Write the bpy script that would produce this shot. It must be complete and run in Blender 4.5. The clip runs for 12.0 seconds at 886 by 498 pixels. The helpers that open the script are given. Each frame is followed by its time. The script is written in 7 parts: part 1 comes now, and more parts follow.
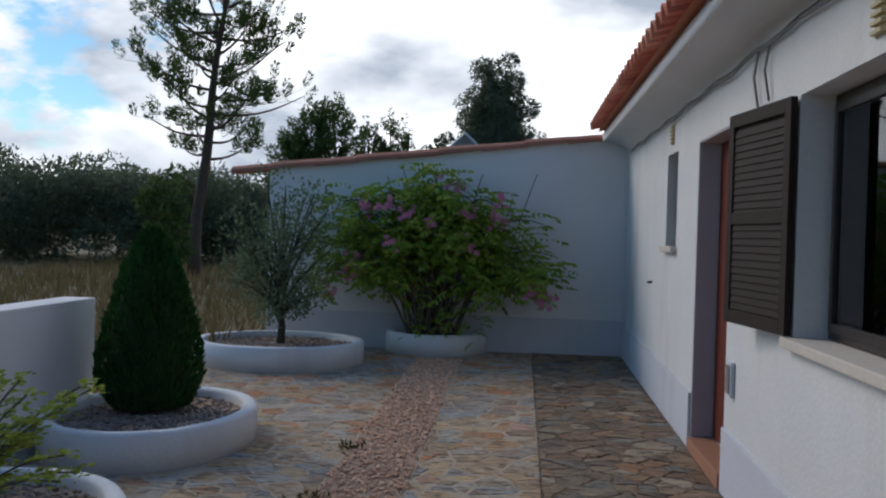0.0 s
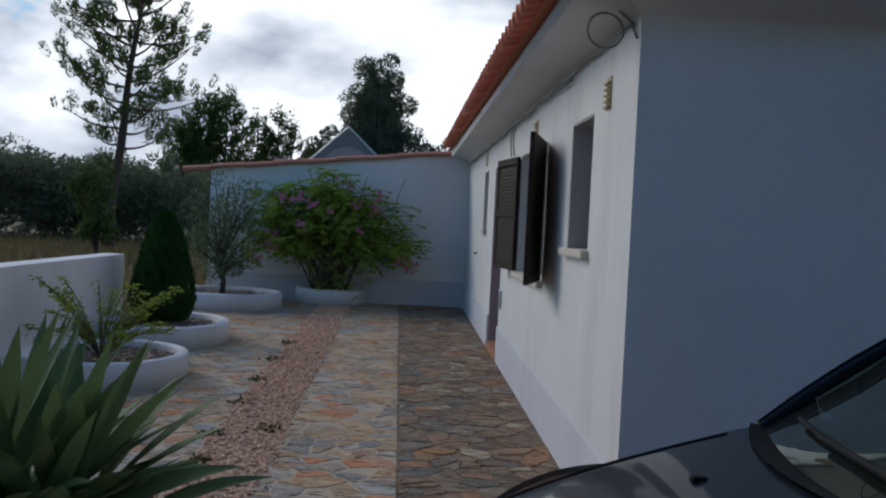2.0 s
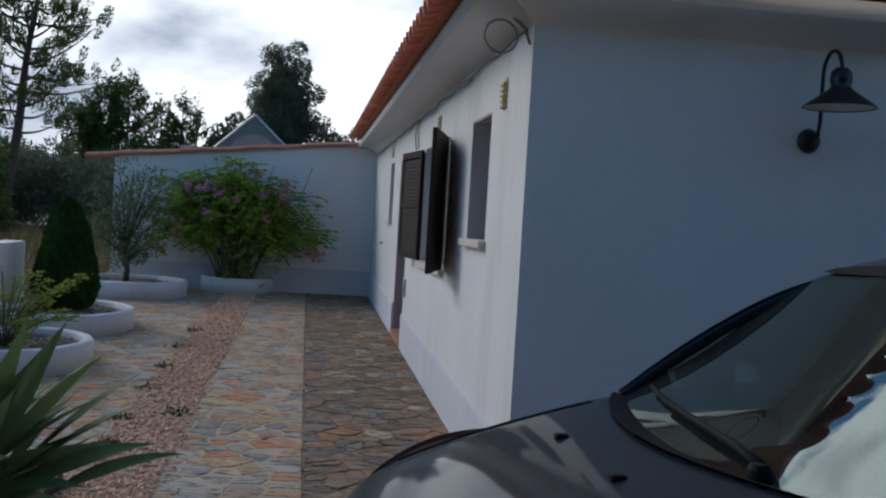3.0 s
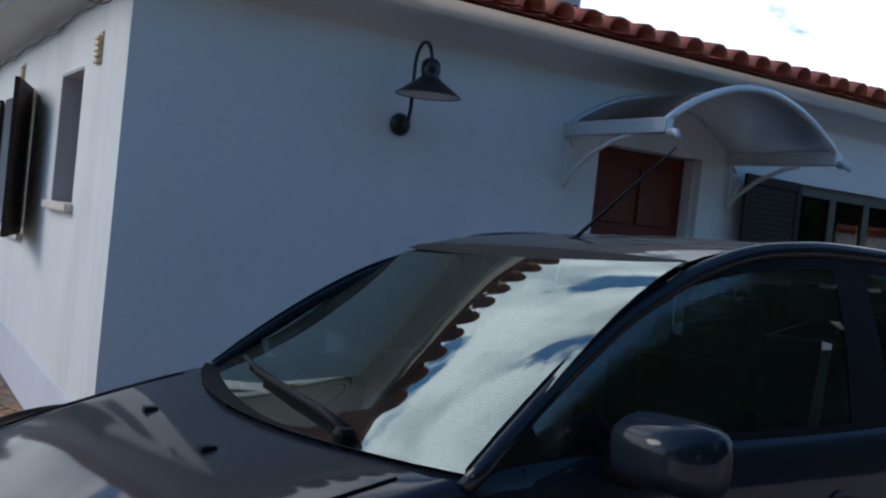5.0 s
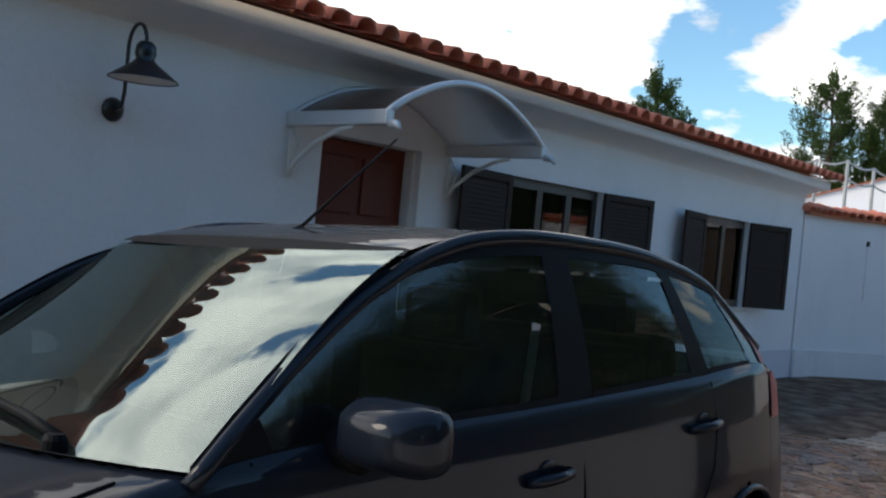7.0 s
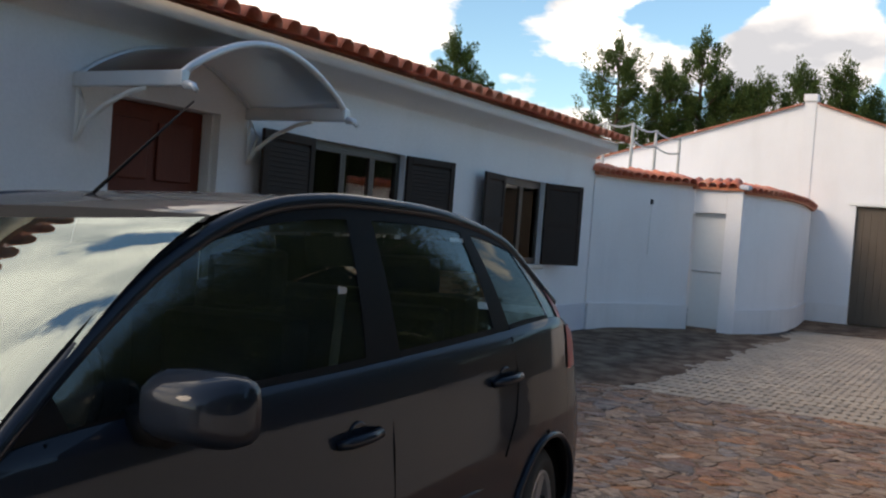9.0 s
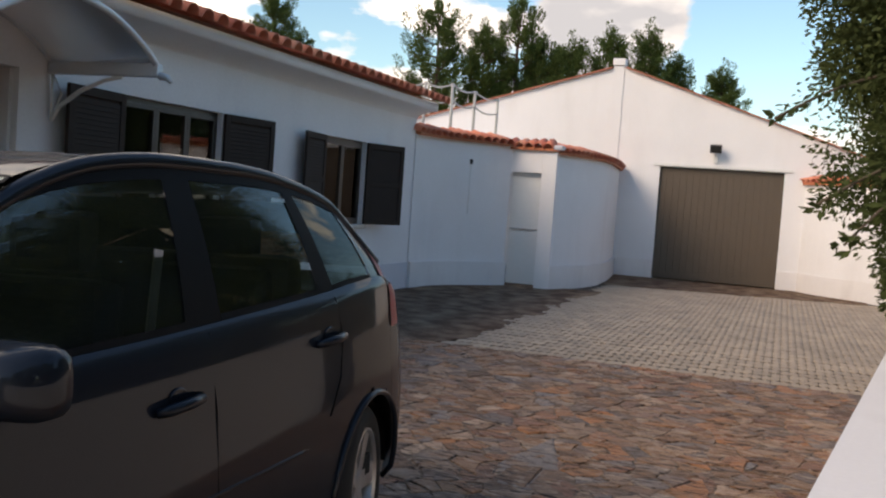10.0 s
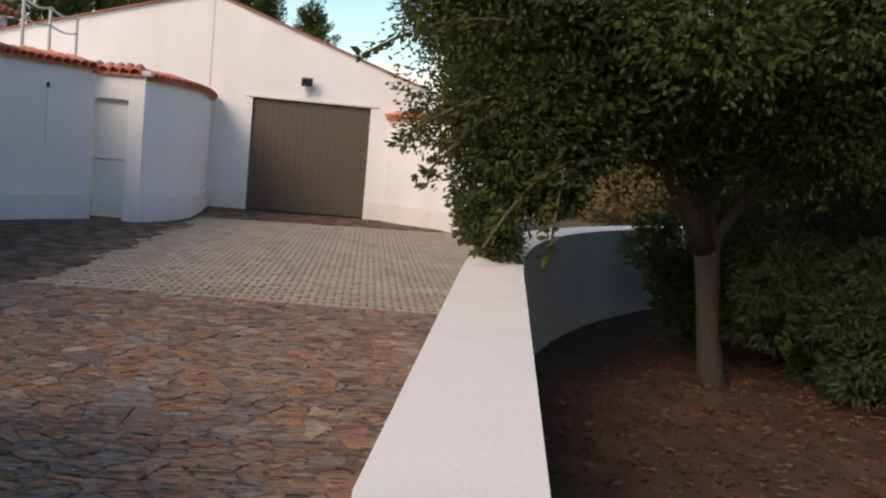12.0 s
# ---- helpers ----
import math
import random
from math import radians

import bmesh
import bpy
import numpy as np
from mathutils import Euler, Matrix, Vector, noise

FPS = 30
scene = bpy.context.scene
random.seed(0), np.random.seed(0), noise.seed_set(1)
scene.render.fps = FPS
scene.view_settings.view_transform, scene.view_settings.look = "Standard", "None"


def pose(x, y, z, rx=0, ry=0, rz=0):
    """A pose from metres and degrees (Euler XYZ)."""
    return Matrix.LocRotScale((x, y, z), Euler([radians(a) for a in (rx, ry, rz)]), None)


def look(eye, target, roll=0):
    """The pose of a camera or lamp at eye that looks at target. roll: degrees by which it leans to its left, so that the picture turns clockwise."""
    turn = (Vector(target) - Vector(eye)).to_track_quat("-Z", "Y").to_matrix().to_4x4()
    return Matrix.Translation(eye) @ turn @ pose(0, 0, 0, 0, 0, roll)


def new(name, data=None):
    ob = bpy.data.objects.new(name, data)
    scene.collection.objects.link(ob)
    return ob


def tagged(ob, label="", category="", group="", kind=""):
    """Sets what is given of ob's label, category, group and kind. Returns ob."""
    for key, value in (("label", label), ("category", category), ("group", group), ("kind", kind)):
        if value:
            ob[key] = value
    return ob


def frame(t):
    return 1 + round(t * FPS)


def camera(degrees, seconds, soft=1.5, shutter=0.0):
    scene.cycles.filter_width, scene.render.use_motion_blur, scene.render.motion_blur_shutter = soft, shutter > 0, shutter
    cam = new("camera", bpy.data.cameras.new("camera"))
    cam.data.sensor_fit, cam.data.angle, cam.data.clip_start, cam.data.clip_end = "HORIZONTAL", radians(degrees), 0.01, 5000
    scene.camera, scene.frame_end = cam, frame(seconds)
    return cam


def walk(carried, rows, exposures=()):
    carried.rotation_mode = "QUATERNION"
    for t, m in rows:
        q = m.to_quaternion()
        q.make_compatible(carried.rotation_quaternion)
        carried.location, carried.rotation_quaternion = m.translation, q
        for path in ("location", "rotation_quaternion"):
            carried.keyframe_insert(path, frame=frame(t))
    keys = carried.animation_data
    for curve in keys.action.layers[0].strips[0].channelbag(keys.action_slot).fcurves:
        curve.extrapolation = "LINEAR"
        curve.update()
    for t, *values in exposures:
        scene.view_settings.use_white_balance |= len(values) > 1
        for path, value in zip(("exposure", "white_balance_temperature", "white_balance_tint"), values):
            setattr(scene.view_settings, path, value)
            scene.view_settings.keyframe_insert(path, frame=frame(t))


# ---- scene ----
cam = camera(49.5, 12.0, soft=2.2)


def aim(x, y, z, yaw, pitch, roll):
    """Camera pose: heading, tilt and lean in degrees."""
    return pose(x, y, z, 90 + pitch, 0, yaw) @ pose(0, 0, 0, 0, 0, -roll)


# seconds, x, y, z, yaw, pitch, roll
PATH = [
    (0.0, -0.12, 5.50, 1.47, 4.6, -0.82, -1.67),
    (0.5, -0.05, 3.45, 1.46, 2.85, -0.82, -1.88),
    (1.0, -0.09, 1.95, 1.45, 0.25, -1.02, -2.15),
    (1.5, -0.08, 1.00, 1.44, -1.75, -1.22, -2.6),
    (2.0, 0.0, 0.34, 1.44, -2.65, -1.33, -2.86),
    (2.5, 0.0, 0.04, 1.45, -4.52, -1.5, -3.04),
    (2.7, 0.0, 0.0, 1.45, -5.75, -1.55, -3.1),
    (4.3, 0.0, 0.0, 1.45, -23.2, -1.75, -5.9),
    (4.5, 0.0, 0.0, 1.45, -25.6, -1.7, -6.0),
    (5.0, 0.0, 0.0, 1.45, -31.9, -1.4, -6.1),
    (5.5, 0.0, 0.0, 1.45, -37.2, -1.1, -6.1),
    (6.0, 0.0, 0.0, 1.45, -42.2, -0.8, -6.0),
    (6.5, 0.0, 0.0, 1.45, -46.0, -0.5, -5.8),
    (8.5, 0.0, 0.0, 1.45, -54.7, -0.9, -4.7),
    (9.0, 0.0, 0.0, 1.45, -59.9, -1.5, -4.4),
    (9.5, 0.0, 0.0, 1.45, -65.0, -2.25, -4.2),
    (10.0, 0.0, 0.0, 1.45, -70.6, -3.1, -4.15),
    (10.5, 0.0, 0.0, 1.45, -76.4, -4.0, -4.2),
    (11.0, 0.0, 0.0, 1.45, -83.2, -4.75, -4.4),
    (11.5, 0.0, 0.0, 1.45, -89.0, -5.2, -4.8),
    (12.0, 0.0, 0.0, 1.45, -94.75, -5.2, -5.2),
]
# seconds, stops, kelvin, tint
EXPOSURE = [(0.0, -0.45, 6300, 10), (1.0, -0.65, 6200, 10), (2.7, -0.5, 6150, 9), (4.5, -0.25, 5900, 9), (5.5, 0.15, 6050, 9), (6.5, 0.28, 6650, 9), (8.5, 0.42, 7600, 13), (10.5, 0.34, 8500, 18), (12.0, 0.30, 8650, 19)]
walk(cam, [(t, aim(*row)) for t, *row in PATH], EXPOSURE)

# ---- daylight: hazy sun beyond the pines, broken cloud ----
SUN_DIRECTION = Vector((-0.68, 0.48, 0.56)).normalized()
sun_elevation = math.asin(SUN_DIRECTION.z)
sun_heading = math.atan2(SUN_DIRECTION.x, SUN_DIRECTION.y)
world = bpy.data.worlds.new("sky")
scene.world = world
world.use_nodes = True
wn, wl = world.node_tree.nodes, world.node_tree.links
wn.clear()
w_out = wn.new("ShaderNodeOutputWorld")
w_bg = wn.new("ShaderNodeBackground")
w_sky = wn.new("ShaderNodeTexSky")
w_sky.sky_type, w_sky.sun_disc = "NISHITA", False
w_sky.sun_elevation, w_sky.sun_rotation = sun_elevation, sun_heading
w_sky.air_density, w_sky.dust_density, w_sky.ozone_density = 1.2, 0.1, 2.0
w_co = wn.new("ShaderNodeTexCoord")
w_map = wn.new("ShaderNodeMapping")
w_map.inputs["Location"].default_value = (3.1, 1.7, 0.4)
w_map.inputs["Scale"].default_value = (1.0, 1.0, 2.2)
w_noise = wn.new("ShaderNodeTexNoise")
w_noise.inputs["Scale"].default_value = 4.6
w_noise.inputs["Detail"].default_value = 9.0
w_noise.inputs["Roughness"].default_value = 0.55
w_ramp = wn.new("ShaderNodeValToRGB")
w_ramp.color_ramp.elements[0].position = 0.475
w_ramp.color_ramp.elements[1].position = 0.53
w_shade = wn.new("ShaderNodeTexNoise")
w_shade.inputs["Scale"].default_value = 5.0
w_shade.inputs["Detail"].default_value = 6.0
w_cloud = wn.new("ShaderNodeValToRGB")
w_cloud.color_ramp.elements[0].position = 0.35
w_cloud.color_ramp.elements[0].color = (2.5, 2.8, 3.3, 1)
w_cloud.color_ramp.elements[1].position = 0.6
w_cloud.color_ramp.elements[1].color = (7.4, 7.5, 7.6, 1)
w_mix = wn.new("ShaderNodeMix")
w_mix.data_type = "RGBA"
wl.new(w_co.outputs["Generated"], w_map.inputs["Vector"])
wl.new(w_map.outputs["Vector"], w_noise.inputs["Vector"])
wl.new(w_map.outputs["Vector"], w_shade.inputs["Vector"])
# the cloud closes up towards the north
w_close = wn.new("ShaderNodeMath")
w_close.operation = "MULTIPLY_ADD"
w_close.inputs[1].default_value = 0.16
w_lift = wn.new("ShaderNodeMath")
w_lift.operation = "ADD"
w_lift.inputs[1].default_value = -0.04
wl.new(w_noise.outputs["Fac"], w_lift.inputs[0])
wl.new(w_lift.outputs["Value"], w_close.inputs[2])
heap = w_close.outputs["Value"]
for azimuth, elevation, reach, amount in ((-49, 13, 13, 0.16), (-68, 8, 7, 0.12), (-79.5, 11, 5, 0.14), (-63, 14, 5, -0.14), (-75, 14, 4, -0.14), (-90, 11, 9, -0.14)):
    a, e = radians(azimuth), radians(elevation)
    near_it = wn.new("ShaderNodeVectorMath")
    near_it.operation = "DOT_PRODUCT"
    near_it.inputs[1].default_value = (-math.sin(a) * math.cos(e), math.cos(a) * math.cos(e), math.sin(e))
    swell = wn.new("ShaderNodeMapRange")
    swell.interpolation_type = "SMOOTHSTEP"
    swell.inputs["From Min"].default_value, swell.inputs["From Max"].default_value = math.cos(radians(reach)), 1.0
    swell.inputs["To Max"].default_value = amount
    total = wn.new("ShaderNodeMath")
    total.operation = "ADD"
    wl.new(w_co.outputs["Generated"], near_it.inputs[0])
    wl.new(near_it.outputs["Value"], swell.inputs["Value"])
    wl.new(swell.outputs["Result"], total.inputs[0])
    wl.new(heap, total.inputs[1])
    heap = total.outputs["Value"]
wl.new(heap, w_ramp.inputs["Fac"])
wl.new(w_shade.outputs["Fac"], w_cloud.inputs["Fac"])
# cloud stands thick low down and on the sun's side, and thins out overhead
w_sep = wn.new("ShaderNodeSeparateXYZ")
w_thin = wn.new("ShaderNodeMapRange")
w_thin.inputs["From Min"].default_value, w_thin.inputs["From Max"].default_value = 0.32, 0.62
w_thin.inputs["To Min"].default_value, w_thin.inputs["To Max"].default_value = 1.0, 0.0
w_cover = wn.new("ShaderNodeMath")
w_cover.operation = "MULTIPLY"
wl.new(w_co.outputs["Generated"], w_sep.inputs["Vector"])
wl.new(w_sep.outputs["Y"], w_close.inputs[0])
w_bank = wn.new("ShaderNodeMath")
w_bank.operation = "MULTIPLY_ADD"
w_bank.inputs[1].default_value = -0.40
wl.new(w_sep.outputs["Y"], w_bank.inputs[0])
wl.new(w_sep.outputs["Z"], w_bank.inputs[2])
wl.new(w_bank.outputs["Value"], w_thin.inputs["Value"])
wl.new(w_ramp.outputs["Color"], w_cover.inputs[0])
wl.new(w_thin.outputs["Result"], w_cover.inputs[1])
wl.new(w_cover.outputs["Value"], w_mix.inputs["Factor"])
# clear air: deeper blue towards the horizon
w_blue = wn.new("ShaderNodeMix")
w_blue.data_type, w_blue.blend_type = "RGBA", "MULTIPLY"
w_blue.inputs["Factor"].default_value = 1.0
w_blue.inputs["B"].default_value = (0.64, 0.87, 1.02, 1)
wl.new(w_sky.outputs["Color"], w_blue.inputs["A"])
wl.new(w_blue.outputs["Result"], w_mix.inputs["A"])
# cloud is brightest towards the sun and greyer away from it
w_dot = wn.new("ShaderNodeVectorMath")
w_dot.operation = "DOT_PRODUCT"
w_dot.inputs[1].default_value = SUN_DIRECTION
w_gain = wn.new("ShaderNodeMapRange")
w_gain.inputs["From Min"].default_value, w_gain.inputs["From Max"].default_value = -0.2, 0.75
w_gain.inputs["To Min"].default_value, w_gain.inputs["To Max"].default_value = 1.3, 1.75
w_scale = wn.new("ShaderNodeVectorMath")
w_scale.operation = "SCALE"
wl.new(w_co.outputs["Generated"], w_dot.inputs[0])
wl.new(w_dot.outputs["Value"], w_gain.inputs["Value"])
wl.new(w_cloud.outputs["Color"], w_scale.inputs[0])
wl.new(w_gain.outputs["Result"], w_scale.inputs["Scale"])
wl.new(w_scale.outputs["Vector"], w_mix.inputs["B"])
wl.new(w_mix.outputs["Result"], w_bg.inputs["Color"])
w_bg.inputs["Strength"].default_value = 0.15
wl.new(w_bg.outputs["Background"], w_out.inputs["Surface"])
sun = new("sun", bpy.data.lights.new("sun", "SUN"))
sun.data.energy, sun.data.angle, sun.data.color = 1.6, radians(28), (1.0, 0.89, 0.76)
sun.matrix_world = look(SUN_DIRECTION * 50, (0, 0, 0))


# ---- materials ----
def material(name, colour, rough=0.8, metal=0.0, vary=0.15, scale=6.0, bump=0.0, bump_scale=60.0, second=None, random_by="", palette=None, coat=0.0, coat_rough=0.03, spec=0.5, stretch=(1, 1, 1), stain=0.0, stain_colour=None):
    """A procedural surface: base colour with two scales of variation, fine relief and optional per-piece tones."""
    m = bpy.data.materials.new(name)
    m.use_nodes = True
    n, l = m.node_tree.nodes, m.node_tree.links
    b = n["Principled BSDF"]
    b.inputs["Roughness"].default_value = rough
    b.inputs["Metallic"].default_value = metal
    b.inputs["Specular IOR Level"].default_value = spec
    b.inputs["Coat Weight"].default_value = coat
    b.inputs["Coat Roughness"].default_value = coat_rough
    mp = n.new("ShaderNodeMapping")
    mp.inputs["Scale"].default_value = stretch
    geo = n.new("ShaderNodeNewGeometry")
    l.new(geo.outputs["Position"], mp.inputs["Vector"])
    big = n.new("ShaderNodeTexNoise")
    big.inputs["Scale"].default_value = scale
    big.inputs["Detail"].default_value = 5.0
    fine = n.new("ShaderNodeTexNoise")
    fine.inputs["Scale"].default_value = bump_scale
    fine.inputs["Detail"].default_value = 4.0
    l.new(mp.outputs["Vector"], big.inputs["Vector"])
    l.new(mp.outputs["Vector"], fine.inputs["Vector"])
    if palette:
        ramp = n.new("ShaderNodeValToRGB")
        ramp.color_ramp.interpolation = "LINEAR"
        es = ramp.color_ramp.elements
        es[0].color, es[1].color = (*palette[0], 1), (*palette[-1], 1)
        for k in range(1, len(palette) - 1):
            es.new(k / (len(palette) - 1)).color = (*palette[k], 1)
        if random_by == "object":
            src = n.new("ShaderNodeObjectInfo").outputs["Random"]
        elif random_by == "island":
            src = geo.outputs["Random Per Island"]
        else:
            src = big.outputs["Fac"]
        l.new(src, ramp.inputs["Fac"])
        base = ramp.outputs["Color"]
    else:
        rgb = n.new("ShaderNodeRGB")
        rgb.outputs[0].default_value = (*colour, 1)
        base = rgb.outputs[0]
    if second:
        mx = n.new("ShaderNodeMix")
        mx.data_type = "RGBA"
        rr = n.new("ShaderNodeMapRange")
        rr.inputs["From Min"].default_value, rr.inputs["From Max"].default_value = 0.4, 0.65
        l.new(big.outputs["Fac"], rr.inputs["Value"])
        l.new(rr.outputs["Result"], mx.inputs["Factor"])
        l.new(base, mx.inputs["A"])
        mx.inputs["B"].default_value = (*second, 1)
        base = mx.outputs["Result"]
    if stain:
        st = n.new("ShaderNodeTexNoise")
        st.inputs["Scale"].default_value = 1.0
        st.inputs["Detail"].default_value = 8.0
        sm = n.new("ShaderNodeMapping")
        sm.inputs["Scale"].default_value = (2.2, 2.2, 0.5)
        l.new(geo.outputs["Position"], sm.inputs["Vector"])
        l.new(sm.outputs["Vector"], st.inputs["Vector"])
        sr = n.new("ShaderNodeMapRange")
        sr.inputs["From Min"].default_value, sr.inputs["From Max"].default_value = 0.52, 0.78
        sr.inputs["To Max"].default_value = stain
        l.new(st.outputs["Fac"], sr.inputs["Value"])
        sx = n.new("ShaderNodeMix")
        sx.data_type = "RGBA"
        l.new(sr.outputs["Result"], sx.inputs["Factor"])
        l.new(base, sx.inputs["A"])
        sx.inputs["B"].default_value = (*(stain_colour or (0.3, 0.28, 0.25)), 1)
        base = sx.outputs["Result"]
    hsv = n.new("ShaderNodeHueSaturation")
    l.new(base, hsv.inputs["Color"])
    v1 = n.new("ShaderNodeMapRange")
    v1.inputs["From Min"].default_value, v1.inputs["From Max"].default_value = 0.25, 0.75
    v1.inputs["To Min"].default_value, v1.inputs["To Max"].default_value = 1 - vary, 1 + vary
    mixn = n.new("ShaderNodeMath")
    mixn.operation = "MULTIPLY_ADD"
    mixn.inputs[1].default_value, mixn.inputs[2].default_value = 0.5, 0.0
    l.new(big.outputs["Fac"], mixn.inputs[0])
    add = n.new("ShaderNodeMath")
    add.operation = "MULTIPLY_ADD"
    add.inputs[1].default_value = 0.5
    l.new(fine.outputs["Fac"], add.inputs[0])
    l.new(mixn.outputs[0], add.inputs[2])
    l.new(add.outputs[0], v1.inputs["Value"])
    l.new(v1.outputs["Result"], hsv.inputs["Value"])
    l.new(hsv.outputs["Color"], b.inputs["Base Color"])
    if bump:
        bp = n.new("ShaderNodeBump")
        bp.inputs["Strength"].default_value = bump
        bp.inputs["Distance"].default_value = 0.01
        l.new(fine.outputs["Fac"], bp.inputs["Height"])
        l.new(bp.outputs["Normal"], b.inputs["Normal"])
    return m


def leafy(name, colours, rough=0.65, glow=0.25):
    """Leaves: tones vary leaf by leaf, some light passes through."""
    m = material(name, colours[0], rough=rough, vary=0.25, scale=3.0, palette=colours, random_by="island", spec=0.08)
    n, l = m.node_tree.nodes, m.node_tree.links
    b = n["Principled BSDF"]
    tr = n.new("ShaderNodeBsdfTranslucent")
    l.new(b.inputs["Base Color"].links[0].from_socket, tr.inputs["Color"])
    mx = n.new("ShaderNodeMixShader")
    mx.inputs["Fac"].default_value = glow
    l.new(b.outputs["BSDF"], mx.inputs[1])
    l.new(tr.outputs["BSDF"], mx.inputs[2])
    l.new(mx.outputs["Shader"], n["Material Output"].inputs["Surface"])
    return m


def glassy(name, tint, rough=0.0, see=0.85, sheen=(0.95, 0.97, 1.0), haze=0.0):
    """Thin window glass: a clear tinted pane with a mirror coat that grows at glancing angles."""
    m = bpy.data.materials.new(name)
    m.use_nodes = True
    n, l = m.node_tree.nodes, m.node_tree.links
    n.remove(n["Principled BSDF"])
    tr = n.new("ShaderNodeBsdfTransparent")
    tr.inputs["Color"].default_value = (*tint, 1)
    gl = n.new("ShaderNodeBsdfGlossy")
    gl.inputs["Roughness"].default_value = rough
    gl.inputs["Color"].default_value = (*sheen, 1)
    fr = n.new("ShaderNodeFresnel")
    fr.inputs["IOR"].default_value = see
    mx = n.new("ShaderNodeMixShader")
    l.new(fr.outputs["Fac"], mx.inputs["Fac"])
    l.new(tr.outputs["BSDF"], mx.inputs[1])
    l.new(gl.outputs["BSDF"], mx.inputs[2])
    film = mx
    # patchy teal diffuse haze mixed in to lift the dark of the glass
    if haze:
        df = n.new("ShaderNodeBsdfDiffuse")
        df.inputs["Color"].default_value = (0.42, 0.52, 0.52, 1)
        spots = n.new("ShaderNodeTexNoise")
        spots.inputs["Scale"].default_value = 5.0
        spots.inputs["Detail"].default_value = 6.0
        amount = n.new("ShaderNodeMath")
        amount.operation = "MULTIPLY"
        amount.inputs[1].default_value = 2 * haze
        l.new(spots.outputs["Fac"], amount.inputs[0])
        film = n.new("ShaderNodeMixShader")
        l.new(amount.outputs[0], film.inputs["Fac"])
        l.new(mx.outputs["Shader"], film.inputs[1])
        l.new(df.outputs["BSDF"], film.inputs[2])
    l.new(film.outputs["Shader"], n["Material Output"].inputs["Surface"])
    return m


PLASTER = material("white_plaster", (0.80, 0.79, 0.79), rough=0.9, vary=0.06, scale=1.3, bump=0.25, bump_scale=45, stain=0.18, stain_colour=(0.55, 0.52, 0.48))
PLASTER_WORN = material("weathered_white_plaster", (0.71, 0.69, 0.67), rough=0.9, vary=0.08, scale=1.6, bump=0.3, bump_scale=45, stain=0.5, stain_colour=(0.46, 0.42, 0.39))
PLINTH_YARD = material("white_plinth_paint", (0.76, 0.74, 0.73), rough=0.85, vary=0.08, scale=2.0, bump=0.25, bump_scale=50, stain=0.3, stain_colour=(0.48, 0.45, 0.42))
PLINTH = material("grey_plinth_paint", (0.62, 0.62, 0.66), rough=0.85, vary=0.08, scale=2.0, bump=0.25, bump_scale=50, stain=0.3, stain_colour=(0.42, 0.40, 0.40))
REVEAL = material("lavender_grey_reveal", (0.50, 0.46, 0.48), rough=0.85, vary=0.06, scale=3.0, bump=0.15)
RIM = material("white_rim_paint", (0.80, 0.80, 0.80), rough=0.85, vary=0.07, scale=3.0, bump=0.3, bump_scale=40, stain=0.45, stain_colour=(0.40, 0.40, 0.42))
COPING_WHITE = material("white_wall_paint", (0.83, 0.80, 0.78), rough=0.8, vary=0.04, scale=2.0, bump=0.15, bump_scale=50, stain=0.12)
TERRACOTTA = material("terracotta_tile", (0.62, 0.24, 0.13), rough=0.8, vary=0.25, scale=9, bump=0.3, bump_scale=80, palette=[(0.62, 0.175, 0.10), (0.70, 0.225, 0.13), (0.54, 0.145, 0.095), (0.76, 0.32, 0.20)], random_by="object")
COPING_TILE = material("weathered_coping_tile", (0.42, 0.16, 0.10), rough=0.85, vary=0.3, scale=8, bump=0.3, bump_scale=80, stain=0.3, stain_colour=(0.20, 0.10, 0.07))
TERRACOTTA_STUFF = material("terracotta_roofing", (0.455, 0.142, 0.071), rough=0.8, vary=0.2, scale=9, bump=0.3, bump_scale=80, palette=[(0.425, 0.121, 0.061), (0.506, 0.172, 0.081), (0.385, 0.112, 0.071), (0.567, 0.243, 0.131)], random_by="island")
SLATES = [(0.366, 0.391, 0.402), (0.520, 0.351, 0.201), (0.428, 0.446, 0.425), (0.672, 0.459, 0.248), (0.261, 0.270, 0.272), (0.564, 0.377, 0.213), (0.641, 0.256, 0.106), (0.505, 0.486, 0.425), (0.641, 0.431, 0.248), (0.428, 0.297, 0.189), (0.413, 0.431, 0.425)]


